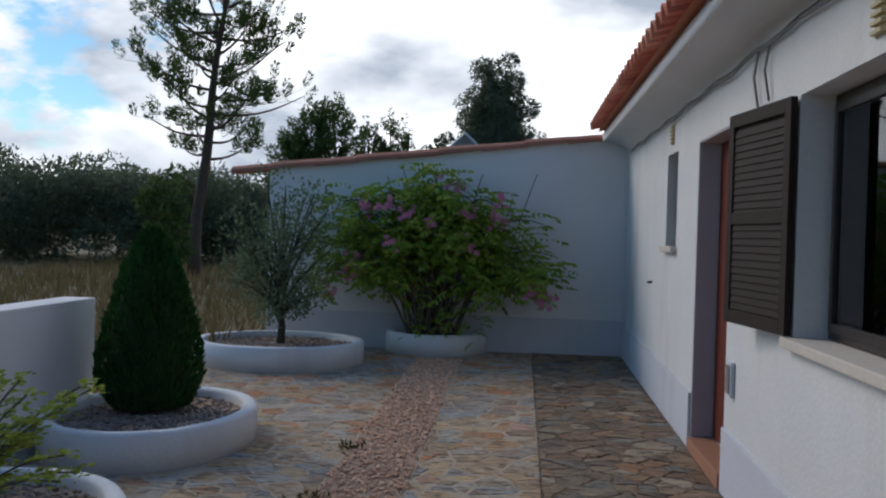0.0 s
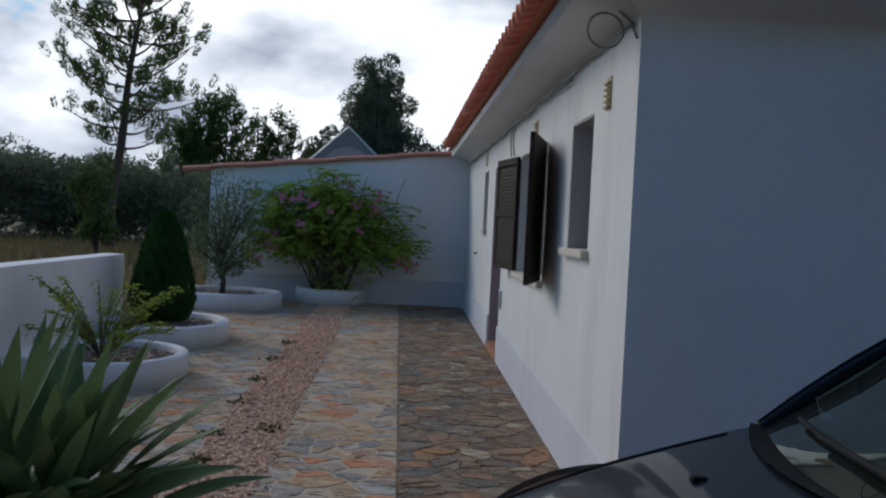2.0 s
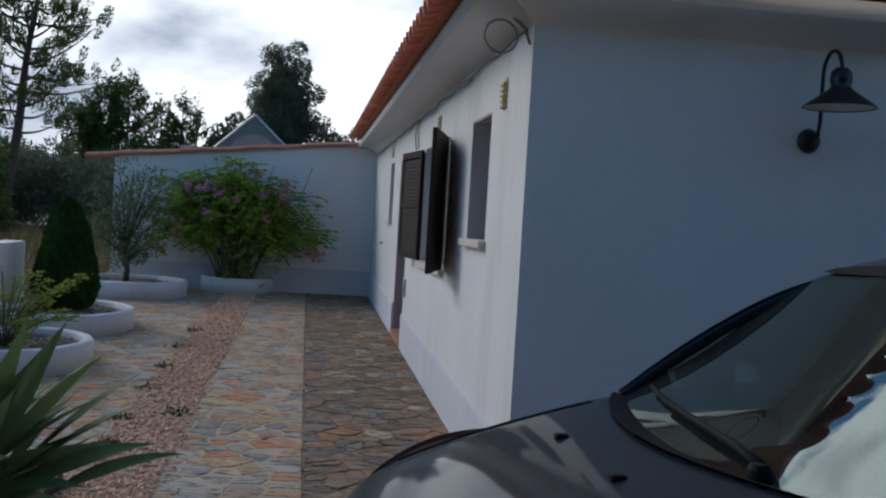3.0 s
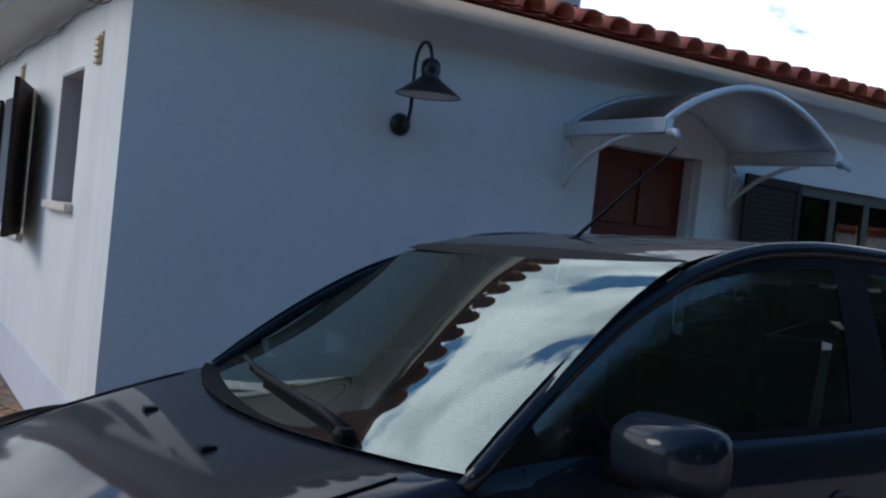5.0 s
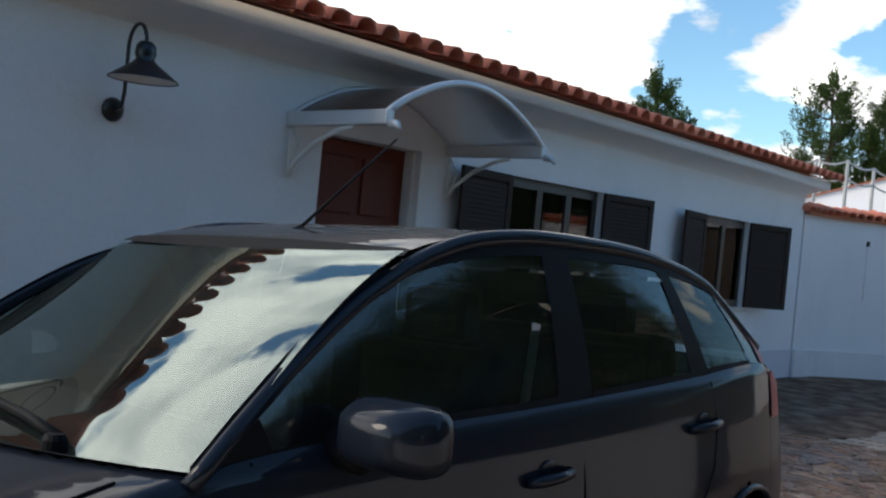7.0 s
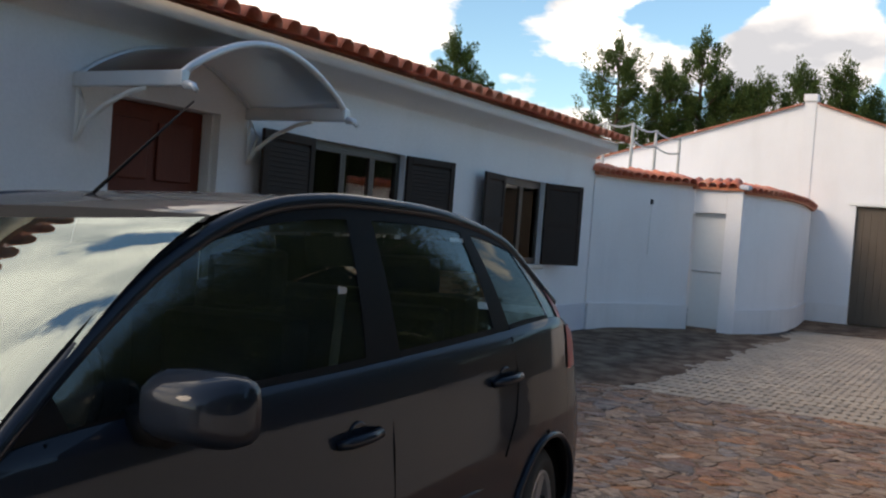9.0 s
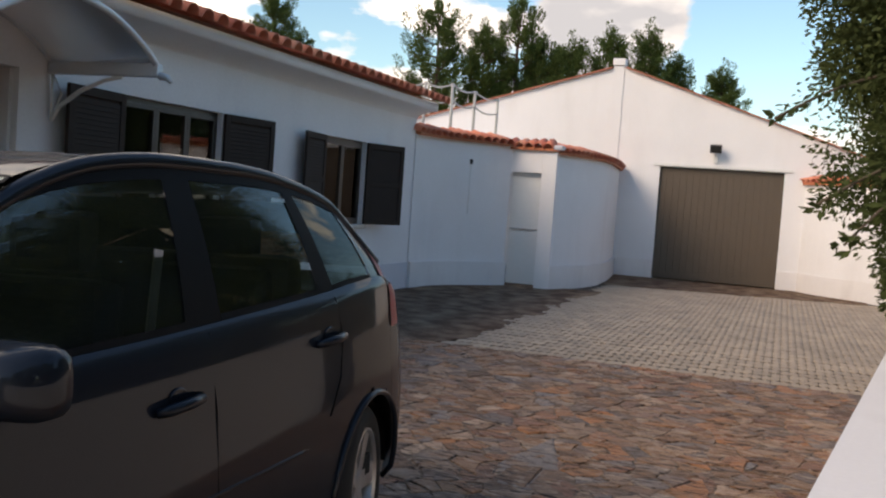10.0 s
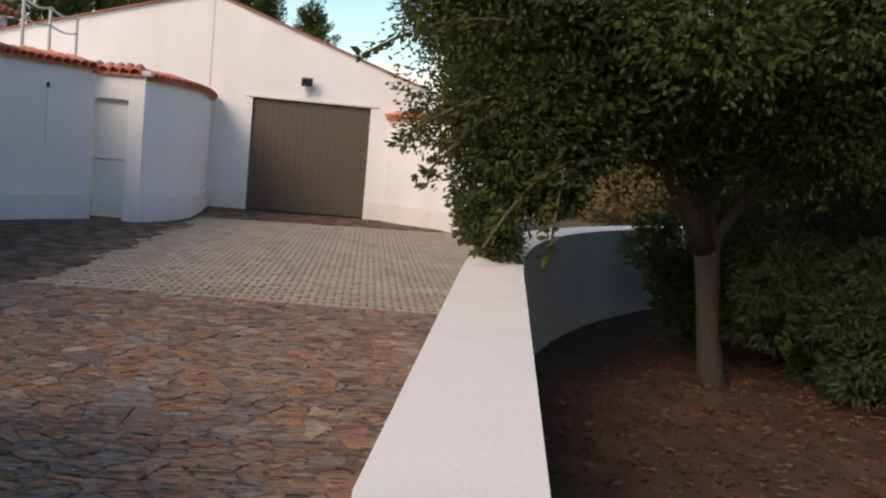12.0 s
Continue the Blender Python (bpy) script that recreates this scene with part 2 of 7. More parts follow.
def shale(name, palette, random_by, rust, pale, along):
    """Flaky shale: a tone for each stone, rust and pale patches across it, dark split lines along its layers."""
    m = material(name, palette[0], rough=0.62, vary=0.30, scale=11, palette=palette, random_by=random_by, spec=0.2)
    n, l = m.node_tree.nodes, m.node_tree.links
    b = n["Principled BSDF"]
    base = b.inputs["Base Color"].links[0].from_socket
    geo = n.new("ShaderNodeNewGeometry")

    def field(stretch, scale, detail, lo, hi, top):
        mp = n.new("ShaderNodeMapping")
        mp.inputs["Scale"].default_value = stretch
        tx = n.new("ShaderNodeTexNoise")
        tx.inputs["Scale"].default_value = scale
        tx.inputs["Detail"].default_value = detail
        tx.inputs["Roughness"].default_value = 0.65
        tx.inputs["Distortion"].default_value = 0.6
        mr = n.new("ShaderNodeMapRange")
        mr.inputs["From Min"].default_value, mr.inputs["From Max"].default_value, mr.inputs["To Max"].default_value = lo, hi, top
        l.new(geo.outputs["Position"], mp.inputs["Vector"])
        l.new(mp.outputs["Vector"], tx.inputs["Vector"])
        l.new(tx.outputs["Fac"], mr.inputs["Value"])
        return tx.outputs["Fac"], mr.outputs["Result"]
    wide = (1.0, 0.55, 1) if along == "y" else (0.55, 1.0, 1)
    long = (1.0, 0.22, 1) if along == "y" else (0.22, 1.0, 1)
    for colour, (_, mask) in ((rust, field(wide, 7.0, 9, 0.53, 0.62, 0.8)), (pale, field(wide, 15.0, 9, 0.54, 0.64, 0.75)), ((0.035, 0.025, 0.02), field(long, 34.0, 9, 0.52, 0.60, 0.85))):
        mx = n.new("ShaderNodeMix")
        mx.data_type = "RGBA"
        l.new(mask, mx.inputs["Factor"])
        l.new(base, mx.inputs["A"])
        mx.inputs["B"].default_value = (*colour, 1)
        base = mx.outputs["Result"]
    l.new(base, b.inputs["Base Color"])
    relief, _ = field(long, 22.0, 10, 0.3, 0.7, 1.0)
    bp = n.new("ShaderNodeBump")
    bp.inputs["Strength"].default_value, bp.inputs["Distance"].default_value = 1.0, 0.05 if along == "y" else 0.03
    l.new(relief, bp.inputs["Height"])
    l.new(bp.outputs["Normal"], b.inputs["Normal"])
    return m


SLATE = shale("slate_paving", SLATES, "object", (0.40, 0.22, 0.11), (0.48, 0.41, 0.31), "x")
SLATE_STUFF = shale("slate_paving_far", SLATES, "island", (0.40, 0.22, 0.11), (0.48, 0.41, 0.31), "x")
BROWNS = [(0.281, 0.248, 0.233), (0.199, 0.121, 0.080), (0.561, 0.399, 0.292), (0.316, 0.184, 0.113), (0.185, 0.155, 0.145), (0.421, 0.234, 0.136), (0.168, 0.101, 0.072), (0.331, 0.217, 0.152), (0.491, 0.215, 0.101), (0.231, 0.205, 0.196), (0.378, 0.253, 0.178), (0.253, 0.139, 0.101), (0.435, 0.222, 0.143)]
BROWN = shale("brown_slate_paving", BROWNS, "object", (0.36, 0.20, 0.115), (0.52, 0.41, 0.32), "y")
BROWN_STUFF = shale("brown_slate_paving_far", BROWNS, "island", (0.36, 0.20, 0.115), (0.52, 0.41, 0.32), "y")
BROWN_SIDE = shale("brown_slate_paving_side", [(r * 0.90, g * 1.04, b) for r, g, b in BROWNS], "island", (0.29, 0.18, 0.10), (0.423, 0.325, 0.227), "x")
MORTAR = material("sandy_mortar", (0.50, 0.40, 0.29), rough=0.95, vary=0.25, scale=5, bump=0.5, bump_scale=70)
MORTAR_DARK = shale("brown_flaky_bed", [(0.21, 0.15, 0.11), (0.23, 0.17, 0.125)], "object", (0.30, 0.175, 0.105), (0.42, 0.34, 0.27), "y")
PAVER = material("concrete_paver", (0.34, 0.28, 0.22), rough=0.9, vary=0.2, scale=0.8, bump=0.4, bump_scale=90, spec=0.2, palette=[(0.396, 0.318, 0.246), (0.456, 0.366, 0.282), (0.348, 0.288, 0.228)], random_by="object")
PAVER_STUFF = material("concrete_pavers", (0.34, 0.28, 0.22), rough=0.9, vary=0.2, scale=0.8, bump=0.4, bump_scale=90, spec=0.2, palette=[(0.396, 0.318, 0.246), (0.456, 0.366, 0.282), (0.348, 0.288, 0.228)], random_by="island")
STRIP = material("dark_mottled_concrete", (0.105, 0.060, 0.038), rough=0.95, vary=0.45, scale=3.2, bump=0.7, bump_scale=34, second=(0.21, 0.145, 0.10), spec=0.2)
JOINT = material("paver_joint_soil", (0.045, 0.035, 0.028), rough=0.95, vary=0.3, scale=8)
PEBBLE = material("pink_gravel", (0.488, 0.345, 0.244), rough=0.85, vary=0.2, scale=20, palette=[(0.816, 0.507, 0.329), (0.658, 0.386, 0.249), (0.921, 0.628, 0.428), (0.553, 0.326, 0.219), (0.842, 0.555, 0.368)], random_by="island")
CHIPS = material("planter_gravel", (0.3, 0.25, 0.22), rough=0.9, vary=0.25, scale=20, palette=[(0.34, 0.26, 0.22), (0.22, 0.17, 0.145), (0.44, 0.37, 0.33), (0.26, 0.20, 0.17)], random_by="island")
GRAVEL_BED = material("gravel_bed", (0.44, 0.31, 0.22), rough=0.95, vary=0.3, scale=30, bump=0.8, bump_scale=80)
SOIL = material("brown_garden_soil", (0.068, 0.032, 0.021), rough=0.95, vary=0.35, scale=3, bump=0.9, bump_scale=45, second=(0.096, 0.048, 0.030))
DRY_GRASS = material("dry_grass_field", (0.19, 0.135, 0.065), rough=0.95, vary=0.3, scale=0.35, bump=0.6, bump_scale=9, second=(0.11, 0.105, 0.045))
SHUTTER = material("dark_brown_shutter_paint", (0.038, 0.027, 0.022), rough=0.7, spec=0.15, vary=0.15, scale=9, bump=0.1)
FRAME = material("dark_window_frame", (0.03, 0.022, 0.018), rough=0.4, vary=0.1, scale=9)
DOOR_WOOD = material("varnished_red_brown_wood", (0.145, 0.030, 0.016), rough=0.55, spec=0.25, vary=0.25, scale=6, bump=0.15, bump_scale=40, stretch=(6, 6, 0.6))
GARAGE_WOOD = material("brown_garage_boards", (0.10, 0.074, 0.052), rough=0.6, vary=0.15, scale=4, bump=0.2, bump_scale=40, stretch=(5, 5, 0.5))
STONE_SILL = material("pale_stone_sill", (0.62, 0.54, 0.46), rough=0.7, vary=0.12, scale=14, bump=0.1)
STEP_TILE = material("terracotta_step", (0.40, 0.19, 0.11), rough=0.6, vary=0.15, scale=8)
VENT = material("yellowed_vent_plastic", (0.52, 0.43, 0.24), rough=0.6, vary=0.1, scale=20)
IRON = material("black_lamp_enamel", (0.014, 0.016, 0.018), rough=0.3, vary=0.1, scale=20)
CABLE = material("grey_cable", (0.20, 0.19, 0.17), rough=0.6, vary=0.1, scale=20)
ALU = material("pale_aluminium", (0.62, 0.64, 0.66), rough=0.4, metal=0.35, vary=0.05, scale=12)
WHITE_PLASTIC = material("white_plastic", (0.72, 0.72, 0.70), rough=0.45, vary=0.04, scale=10)
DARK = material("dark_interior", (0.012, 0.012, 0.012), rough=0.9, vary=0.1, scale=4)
CURTAIN = material("grey_curtain", (0.42, 0.42, 0.42), rough=0.9, vary=0.1, scale=12, stretch=(8, 8, 0.3))
BARK = material("pine_bark", (0.09, 0.06, 0.045), rough=0.95, vary=0.35, scale=6, bump=0.9, bump_scale=22, stretch=(2, 2, 0.6))
BARK_GREY = material("grey_brown_bark", (0.064, 0.052, 0.045), rough=0.95, vary=0.3, scale=7, bump=0.9, bump_scale=26, stretch=(2, 2, 0.6))
TWIG = material("thin_twig", (0.11, 0.085, 0.06), rough=0.9, vary=0.2, scale=9)
PINK_WALL = material("pinkish_house_wall", (0.48, 0.34, 0.33), rough=0.9, vary=0.08, scale=1)
GREY_ROOF = material("grey_gable_boards", (0.25, 0.23, 0.23), rough=0.7, vary=0.15, scale=1.5)
RAILING_PAINT = material("pale_railing_paint", (0.42, 0.42, 0.40), rough=0.5, vary=0.1, scale=9)
STEEL = material("galvanised_steel", (0.5, 0.5, 0.5), rough=0.4, metal=0.7, vary=0.1, scale=8)
PINE_LEAF = leafy("pine_needles", [(0.072, 0.118, 0.040), (0.112, 0.166, 0.050), (0.050, 0.086, 0.032), (0.154, 0.190, 0.061)], glow=0.4)
FAR_LEAF = leafy("distant_foliage", [(0.132, 0.160, 0.104), (0.170, 0.196, 0.124), (0.102, 0.125, 0.091)], glow=0.5)
DARK_LEAF = leafy("dark_foliage", [(0.064, 0.098, 0.048), (0.092, 0.129, 0.058), (0.049, 0.076, 0.038)], glow=0.35)
CONE_LEAF = leafy("conifer_foliage", [(0.034, 0.094, 0.027), (0.056, 0.142, 0.034), (0.023, 0.060, 0.018)], glow=0.15)
OLIVE_LEAF = leafy("olive_leaves", [(0.186, 0.236, 0.137), (0.124, 0.174, 0.085), (0.274, 0.323, 0.209)], glow=0.25)
VINE_LEAF = leafy("vine_leaves", [(0.220, 0.338, 0.048), (0.304, 0.439, 0.068), (0.144, 0.254, 0.037), (0.405, 0.423, 0.076)], glow=0.25)
TREE_LEAF = leafy("garden_tree_leaves", [(0.064, 0.086, 0.031), (0.078, 0.101, 0.036), (0.052, 0.073, 0.028), (0.093, 0.114, 0.044)], rough=0.85)
STRAP_LEAF = leafy("strap_leaves", [(0.155, 0.219, 0.092), (0.195, 0.274, 0.113), (0.122, 0.180, 0.078), (0.244, 0.258, 0.134)], rough=0.45, glow=0.2)
LIME_LEAF = leafy("yellow_green_leaves", [(0.276, 0.345, 0.052), (0.345, 0.414, 0.086), (0.190, 0.259, 0.052)], glow=0.4)
WEED_LEAF = leafy("weed_leaves", [(0.075, 0.085, 0.030), (0.105, 0.115, 0.038), (0.060, 0.058, 0.028)])
PETAL = leafy("pink_petals", [(0.74, 0.30, 0.44), (0.82, 0.44, 0.56), (0.66, 0.22, 0.38)])
STRAW = leafy("dry_straw", [(0.20, 0.145, 0.07), (0.26, 0.19, 0.09), (0.13, 0.115, 0.05)])
WINDOW_GLASS = glassy("window_glass", (0.75, 0.80, 0.80), see=1.5)
CAR_GLASS = glassy("tinted_car_glass", (0.60, 0.67, 0.64), rough=0.02, see=1.9, sheen=(0.78, 0.82, 0.76), haze=0.02)
REAR_GLASS = glassy("dark_tinted_car_glass", (0.12, 0.15, 0.14), rough=0.03, see=1.28, sheen=(0.78, 0.82, 0.76))
SCREEN_GLASS = glassy("green_tinted_windscreen", (0.50, 0.62, 0.58), see=2.6, sheen=(0.88, 1.0, 0.95), haze=0.02)
SMOKED = glassy("smoked_canopy_sheet", (0.22, 0.205, 0.20), rough=0.28, see=1.2)
PAINT = material("navy_car_paint", (0.008, 0.012, 0.020), rough=0.5, metal=0.0, vary=0.04, scale=40, coat=0.52, coat_rough=0.05, spec=0.08)
TRIM = material("black_car_trim", (0.007, 0.007, 0.008), rough=0.6, spec=0.12, vary=0.1, scale=20, bump=0.1, bump_scale=300)
TYRE = material("tyre_rubber", (0.018, 0.018, 0.018), rough=0.85, vary=0.15, scale=20)
ALLOY = material("silver_alloy", (0.50, 0.50, 0.50), rough=0.35, metal=0.8, vary=0.06, scale=12)
SEAT = material("dark_seat_fabric", (0.035, 0.035, 0.04), rough=0.9, vary=0.2, scale=20)
DASH = material("grey_dashboard", (0.022, 0.025, 0.025), rough=0.7, vary=0.1, scale=15)
RED_LENS = material("red_lamp_lens", (0.42, 0.03, 0.03), rough=0.45, vary=0.05, scale=10, coat=0.15, coat_rough=0.2)
CLEAR_LENS = material("clear_lamp_lens", (0.65, 0.68, 0.70), rough=0.12, metal=0.6, vary=0.05, scale=10, coat=1.0)


# ---- building helpers ----
def part(name, bm, mat, parent=None, label=""):
    """Link a bmesh as one mesh object, under a thing or on its own."""
    me = bpy.data.meshes.new(name)
    bmesh.ops.recalc_face_normals(bm, faces=bm.faces[:])
    bm.to_mesh(me)
    bm.free()
    me.materials.append(mat)
    ob = new(name, me)
    ob.parent = parent
    if label:
        tagged(ob, label)
    return ob


def raw(name, verts, faces, mat, parent=None, smooth=False):
    me = bpy.data.meshes.new(name)
    me.from_pydata([tuple(v) for v in verts], [], [tuple(f) for f in faces])
    me.materials.append(mat)
    if smooth:
        me.polygons.foreach_set("use_smooth", [True] * len(me.polygons))
    ob = new(name, me)
    ob.parent = parent
    return ob


def thing(name, label, category, group="", at=(0, 0, 0), turn=0.0):
    e = new(name)
    e.empty_display_size = 0.1
    e.matrix_basis = pose(*at, 0, 0, turn)
    return tagged(e, label, category, group)


def smoothed(ob):
    ob.data.polygons.foreach_set("use_smooth", [True] * len(ob.data.polygons))
    return ob


def box(bm, x0, x1, y0, y1, z0, z1, bevel=0.0, m=None):
    vs = [bm.verts.new((x, y, z)) for x in (x0, x1) for y in (y0, y1) for z in (z0, z1)]
    if m is not None:
        for v in vs:
            v.co = m @ v.co
    fs = [bm.faces.new([vs[i] for i in q]) for q in ((0, 1, 3, 2), (4, 6, 7, 5), (0, 4, 5, 1), (2, 3, 7, 6), (0, 2, 6, 4), (1, 5, 7, 3))]
    if bevel:
        es = list({e for f in fs for e in f.edges})
        bmesh.ops.bevel(bm, geom=es, offset=bevel, segments=2, profile=0.6, affect="EDGES")


def boxed(name, dims, mat, parent=None, bevel=0.0, label="", m=None):
    bm = bmesh.new()
    box(bm, *dims, bevel=bevel, m=m)
    return part(name, bm, mat, parent, label)


def tube(bm, points, radius, sides=8, cap=True):
    """Sweep a round section along points; radius is a number or one for each point."""
    pts = [Vector(p) for p in points]
    rings = []
    up = Vector((0.13, 0.29, 1)).normalized()
    for i, p in enumerate(pts):
        d = (pts[min(i + 1, len(pts) - 1)] - pts[max(i - 1, 0)]).normalized()
        a = d.cross(up)
        if a.length < 1e-3:
            a = d.cross(Vector((1, 0, 0)))
        a.normalize()
        b = d.cross(a)
        r = radius[i] if isinstance(radius, (list, tuple)) else radius
        rings.append([bm.verts.new(p + (a * math.cos(k * math.tau / sides) + b * math.sin(k * math.tau / sides)) * r) for k in range(sides)])
    for q, s in zip(rings, rings[1:]):
        for k in range(sides):
            bm.faces.new((q[k], q[(k + 1) % sides], s[(k + 1) % sides], s[k]))
    if cap:
        bm.faces.new(rings[0][::-1])
        bm.faces.new(rings[-1])


def tubed(name, points, radius, mat, parent=None, sides=8, label=""):
    bm = bmesh.new()
    tube(bm, points, radius, sides)
    return smoothed(part(name, bm, mat, parent, label))


def lathe(bm, profile, sides=24, centre=(0, 0, 0)):
    """Turn a profile of (radius, height) round the upright axis."""
    c = Vector(centre)
    rings = [[bm.verts.new(c + Vector((r * math.cos(k * math.tau / sides), r * math.sin(k * math.tau / sides), z))) for k in range(sides)] for r, z in profile]
    for q, s in zip(rings, rings[1:]):
        for k in range(sides):
            bm.faces.new((q[k], q[(k + 1) % sides], s[(k + 1) % sides], s[k]))
    return rings


def prism(bm, outline, z0, z1):
    a = [bm.verts.new((x, y, z0)) for x, y in outline]
    b = [bm.verts.new((x, y, z1)) for x, y in outline]
    n = len(a)
    bm.faces.new(a[::-1])
    bm.faces.new(b)
    for k in range(n):
        bm.faces.new((a[k], a[(k + 1) % n], b[(k + 1) % n], b[k]))


def wall_mesh(bm, start, along, outward, length, z0, z1, thick, holes=()):
    """An upright wall whose outer face starts at start and runs along; holes are (u0, u1, z0, z1) and go right through."""
    o, u, n = Vector((*start, 0)), Vector((*along, 0)).normalized(), Vector((*outward, 0)).normalized()
    us = sorted({0.0, length, *[h[0] for h in holes], *[h[1] for h in holes]})
    zs = sorted({z0, z1, *[h[2] for h in holes], *[h[3] for h in holes]})
    solid = {}
    for i in range(len(us) - 1):
        for j in range(len(zs) - 1):
            cu, cz = (us[i] + us[i + 1]) / 2, (zs[j] + zs[j + 1]) / 2
            solid[i, j] = not any(h[0] < cu < h[1] and h[2] < cz < h[3] for h in holes)
    cache = {}

    def v(i, j, d):
        if (i, j, d) not in cache:
            cache[i, j, d] = bm.verts.new(o + u * us[i] - n * (thick * d) + Vector((0, 0, zs[j])))
        return cache[i, j, d]

    for (i, j), s in solid.items():
        if not s:
            continue
        for d in (0, 1):
            bm.faces.new((v(i, j, d), v(i + 1, j, d), v(i + 1, j + 1, d), v(i, j + 1, d)))
        for di, dj, a, b in ((-1, 0, (i, j), (i, j + 1)), (1, 0, (i + 1, j), (i + 1, j + 1)), (0, -1, (i, j), (i + 1, j)), (0, 1, (i, j + 1), (i + 1, j + 1))):
            if not solid.get((i + di, j + dj), False):
                bm.faces.new((v(*a, 0), v(*b, 0), v(*b, 1), v(*a, 1)))


# ---- plan ----
XA = 1.25        # face of the side facade, looks to -x
YB = 5.50        # face of the entrance facade, looks to -y
XE = 13.95       # end of the entrance facade
YW = 18.2        # face of the garden wall across the court
XG = 21.4        # face of the garage
WALL_TOP = 2.64

# ---- ground ----
bm = bmesh.new()
rings = []
radii = [0, 11, 14, 26, 34, 44, 60, 85, 130, 220, 420, 900, 2400]
for r in radii[1:]:
    ring = []
    for k in range(48):
        a = k * math.tau / 48
        x, y = 4 + r * math.cos(a), 6 + r * math.sin(a)
        far = max(0.0, (r - 85) / 300)
        h = (-0.40 if r < 12 else -0.06) + 0.35 * noise.noise((x * 0.05, y * 0.05, 0)) * min(1, max(0, (r - 26) / 30)) + min(16, 22 * far) * (0.4 + 0.6 * abs(noise.noise((x * 0.004, y * 0.004, 3))))
        ring.append(bm.verts.new((x, y, h)))
    rings.append(ring)
centre_vertex = bm.verts.new((4, 6, -0.40))
for k in range(48):
    bm.faces.new((centre_vertex, rings[0][k], rings[0][(k + 1) % 48]))
for q, s in zip(rings, rings[1:]):
    for k in range(48):
        bm.faces.new((q[k], s[k], s[(k + 1) % 48], q[(k + 1) % 48]))
tagged(smoothed(part("ground", bm, DRY_GRASS)), "dry golden brown grass field running to the hills", "ground", kind="structure")


def fall(x, y):
    """Height of the court's paving: it dips towards the house corner and rises again to the garden wall."""
    if y < 5.0:
        down = -0.285 * min(1.0, max(0.0, (y - 1.8) / 3.2))
    else:
        down = -0.285 + 0.235 * min(1.0, (y - 5.0) / 13.2)
    return down * min(1.0, max(0.0, (4.2 - x) / (4.2 - XA)))


def bed(name, patches, mat, label, rise=0.002):
    """Mortar bed that follows the fall of the court; patches are (x0, x1, y0, y1)."""
    bm = bmesh.new()
    for x0, x1, y0, y1 in patches:
        nx, ny = max(2, int((x1 - x0) / 0.5)), max(2, int((y1 - y0) / 0.5))
        g = [[bm.verts.new((x0 + (x1 - x0) * i / nx, y0 + (y1 - y0) * j / ny, fall(x0 + (x1 - x0) * i / nx, y0 + (y1 - y0) * j / ny) + rise)) for j in range(ny + 1)] for i in range(nx + 1)]
        for i in range(nx):
            for j in range(ny):
                bm.faces.new((g[i][j], g[i + 1][j], g[i + 1][j + 1], g[i][j + 1]))
    return tagged(part(name, bm, mat), label, "paving", kind="structure")


def slab(name, outline, z0, z1, mat, label, category):
    bm = bmesh.new()
    prism(bm, outline, z0, z1)
    return tagged(part(name, bm, mat), label, category, kind="structure")


court_bed = bed("pavement", [(-3.9, 0.058, 0.6, YW)], MORTAR, "multicoloured crazy paving of slate in sandy mortar")
brown_bed = bed("pavement_brown", [(0.062, XA, YB, YW), (0.062, 9.0, -0.75, YB)], MORTAR_DARK, "dark brown worn crazy paving beside the house", 0.001)
slab("pavement_near", [(-3.9, -3.0), (0.058, -3.0), (0.058, 0.596), (-3.9, 0.596)], -0.2, -0.006, MORTAR_DARK, "plain brown paving beside the low wall", "paving")
drive_bed = slab("drive", [(9.004, -1.25), (10.3, -2.1), (12.0, -3.9), (15.5, -8.3), (XG, -8.3), (XG, 6.6), (9.004, 6.6)], -0.2, -0.004, JOINT, "drive of small interlocking concrete pavers", "paving")
# darker, mottled brown ground next to the house and the garage
slab("drive_edge", [(9.004, 5.49)] + [(9.004 + 0.038 * k, 3.03 - 0.0005 * k + 0.18 * noise.noise((k * 0.06, 1.7, 0)) + 0.05 * noise.noise((k * 0.33, 5.2, 0)) + 0.02 * noise.noise((k * 0.9, 8.1, 0))) for k in range(201)] + [(16.2, 5.3)], -0.002, 0.008, STRIP, "dark mottled brown strip of paving along the house", "paving")
slab("drive_apron", [(19.4, -1.6), (XG - 0.004, -1.6), (XG - 0.004, 3.5), (18.2, 3.4)], -0.002, 0.012, STRIP, "dark mottled brown apron before the garage door", "paving")
slab("garden_soil", [(0.2, -40), (16.2, -40), (16.2, -8.9), (12.2, -4.3), (10.4, -2.45), (8.6, -1.45), (7.0, -0.98), (5.1, -0.70), (1.5, -0.18), (0.2, -0.12)], -0.2, -0.03, SOIL, "brown garden soil strewn with dry leaves", "soil")

# ---- house walls ----
# side facade: small tall window, shuttered window, door niche, narrow window
A_NEAR = (6.66, 7.44, 1.32, 2.24)
A_SHUT = (8.62, 10.42, 1.00, 2.22)
A_DOOR = (11.95, 13.15, -0.06, 2.26)
A_FAR = (14.15, 14.75, 1.42, 2.28)
bm = bmesh.new()
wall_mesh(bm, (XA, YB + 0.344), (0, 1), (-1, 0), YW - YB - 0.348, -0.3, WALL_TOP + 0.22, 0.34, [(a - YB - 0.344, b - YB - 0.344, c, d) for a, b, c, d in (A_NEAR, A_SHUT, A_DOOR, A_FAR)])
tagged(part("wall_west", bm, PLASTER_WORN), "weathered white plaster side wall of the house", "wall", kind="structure")
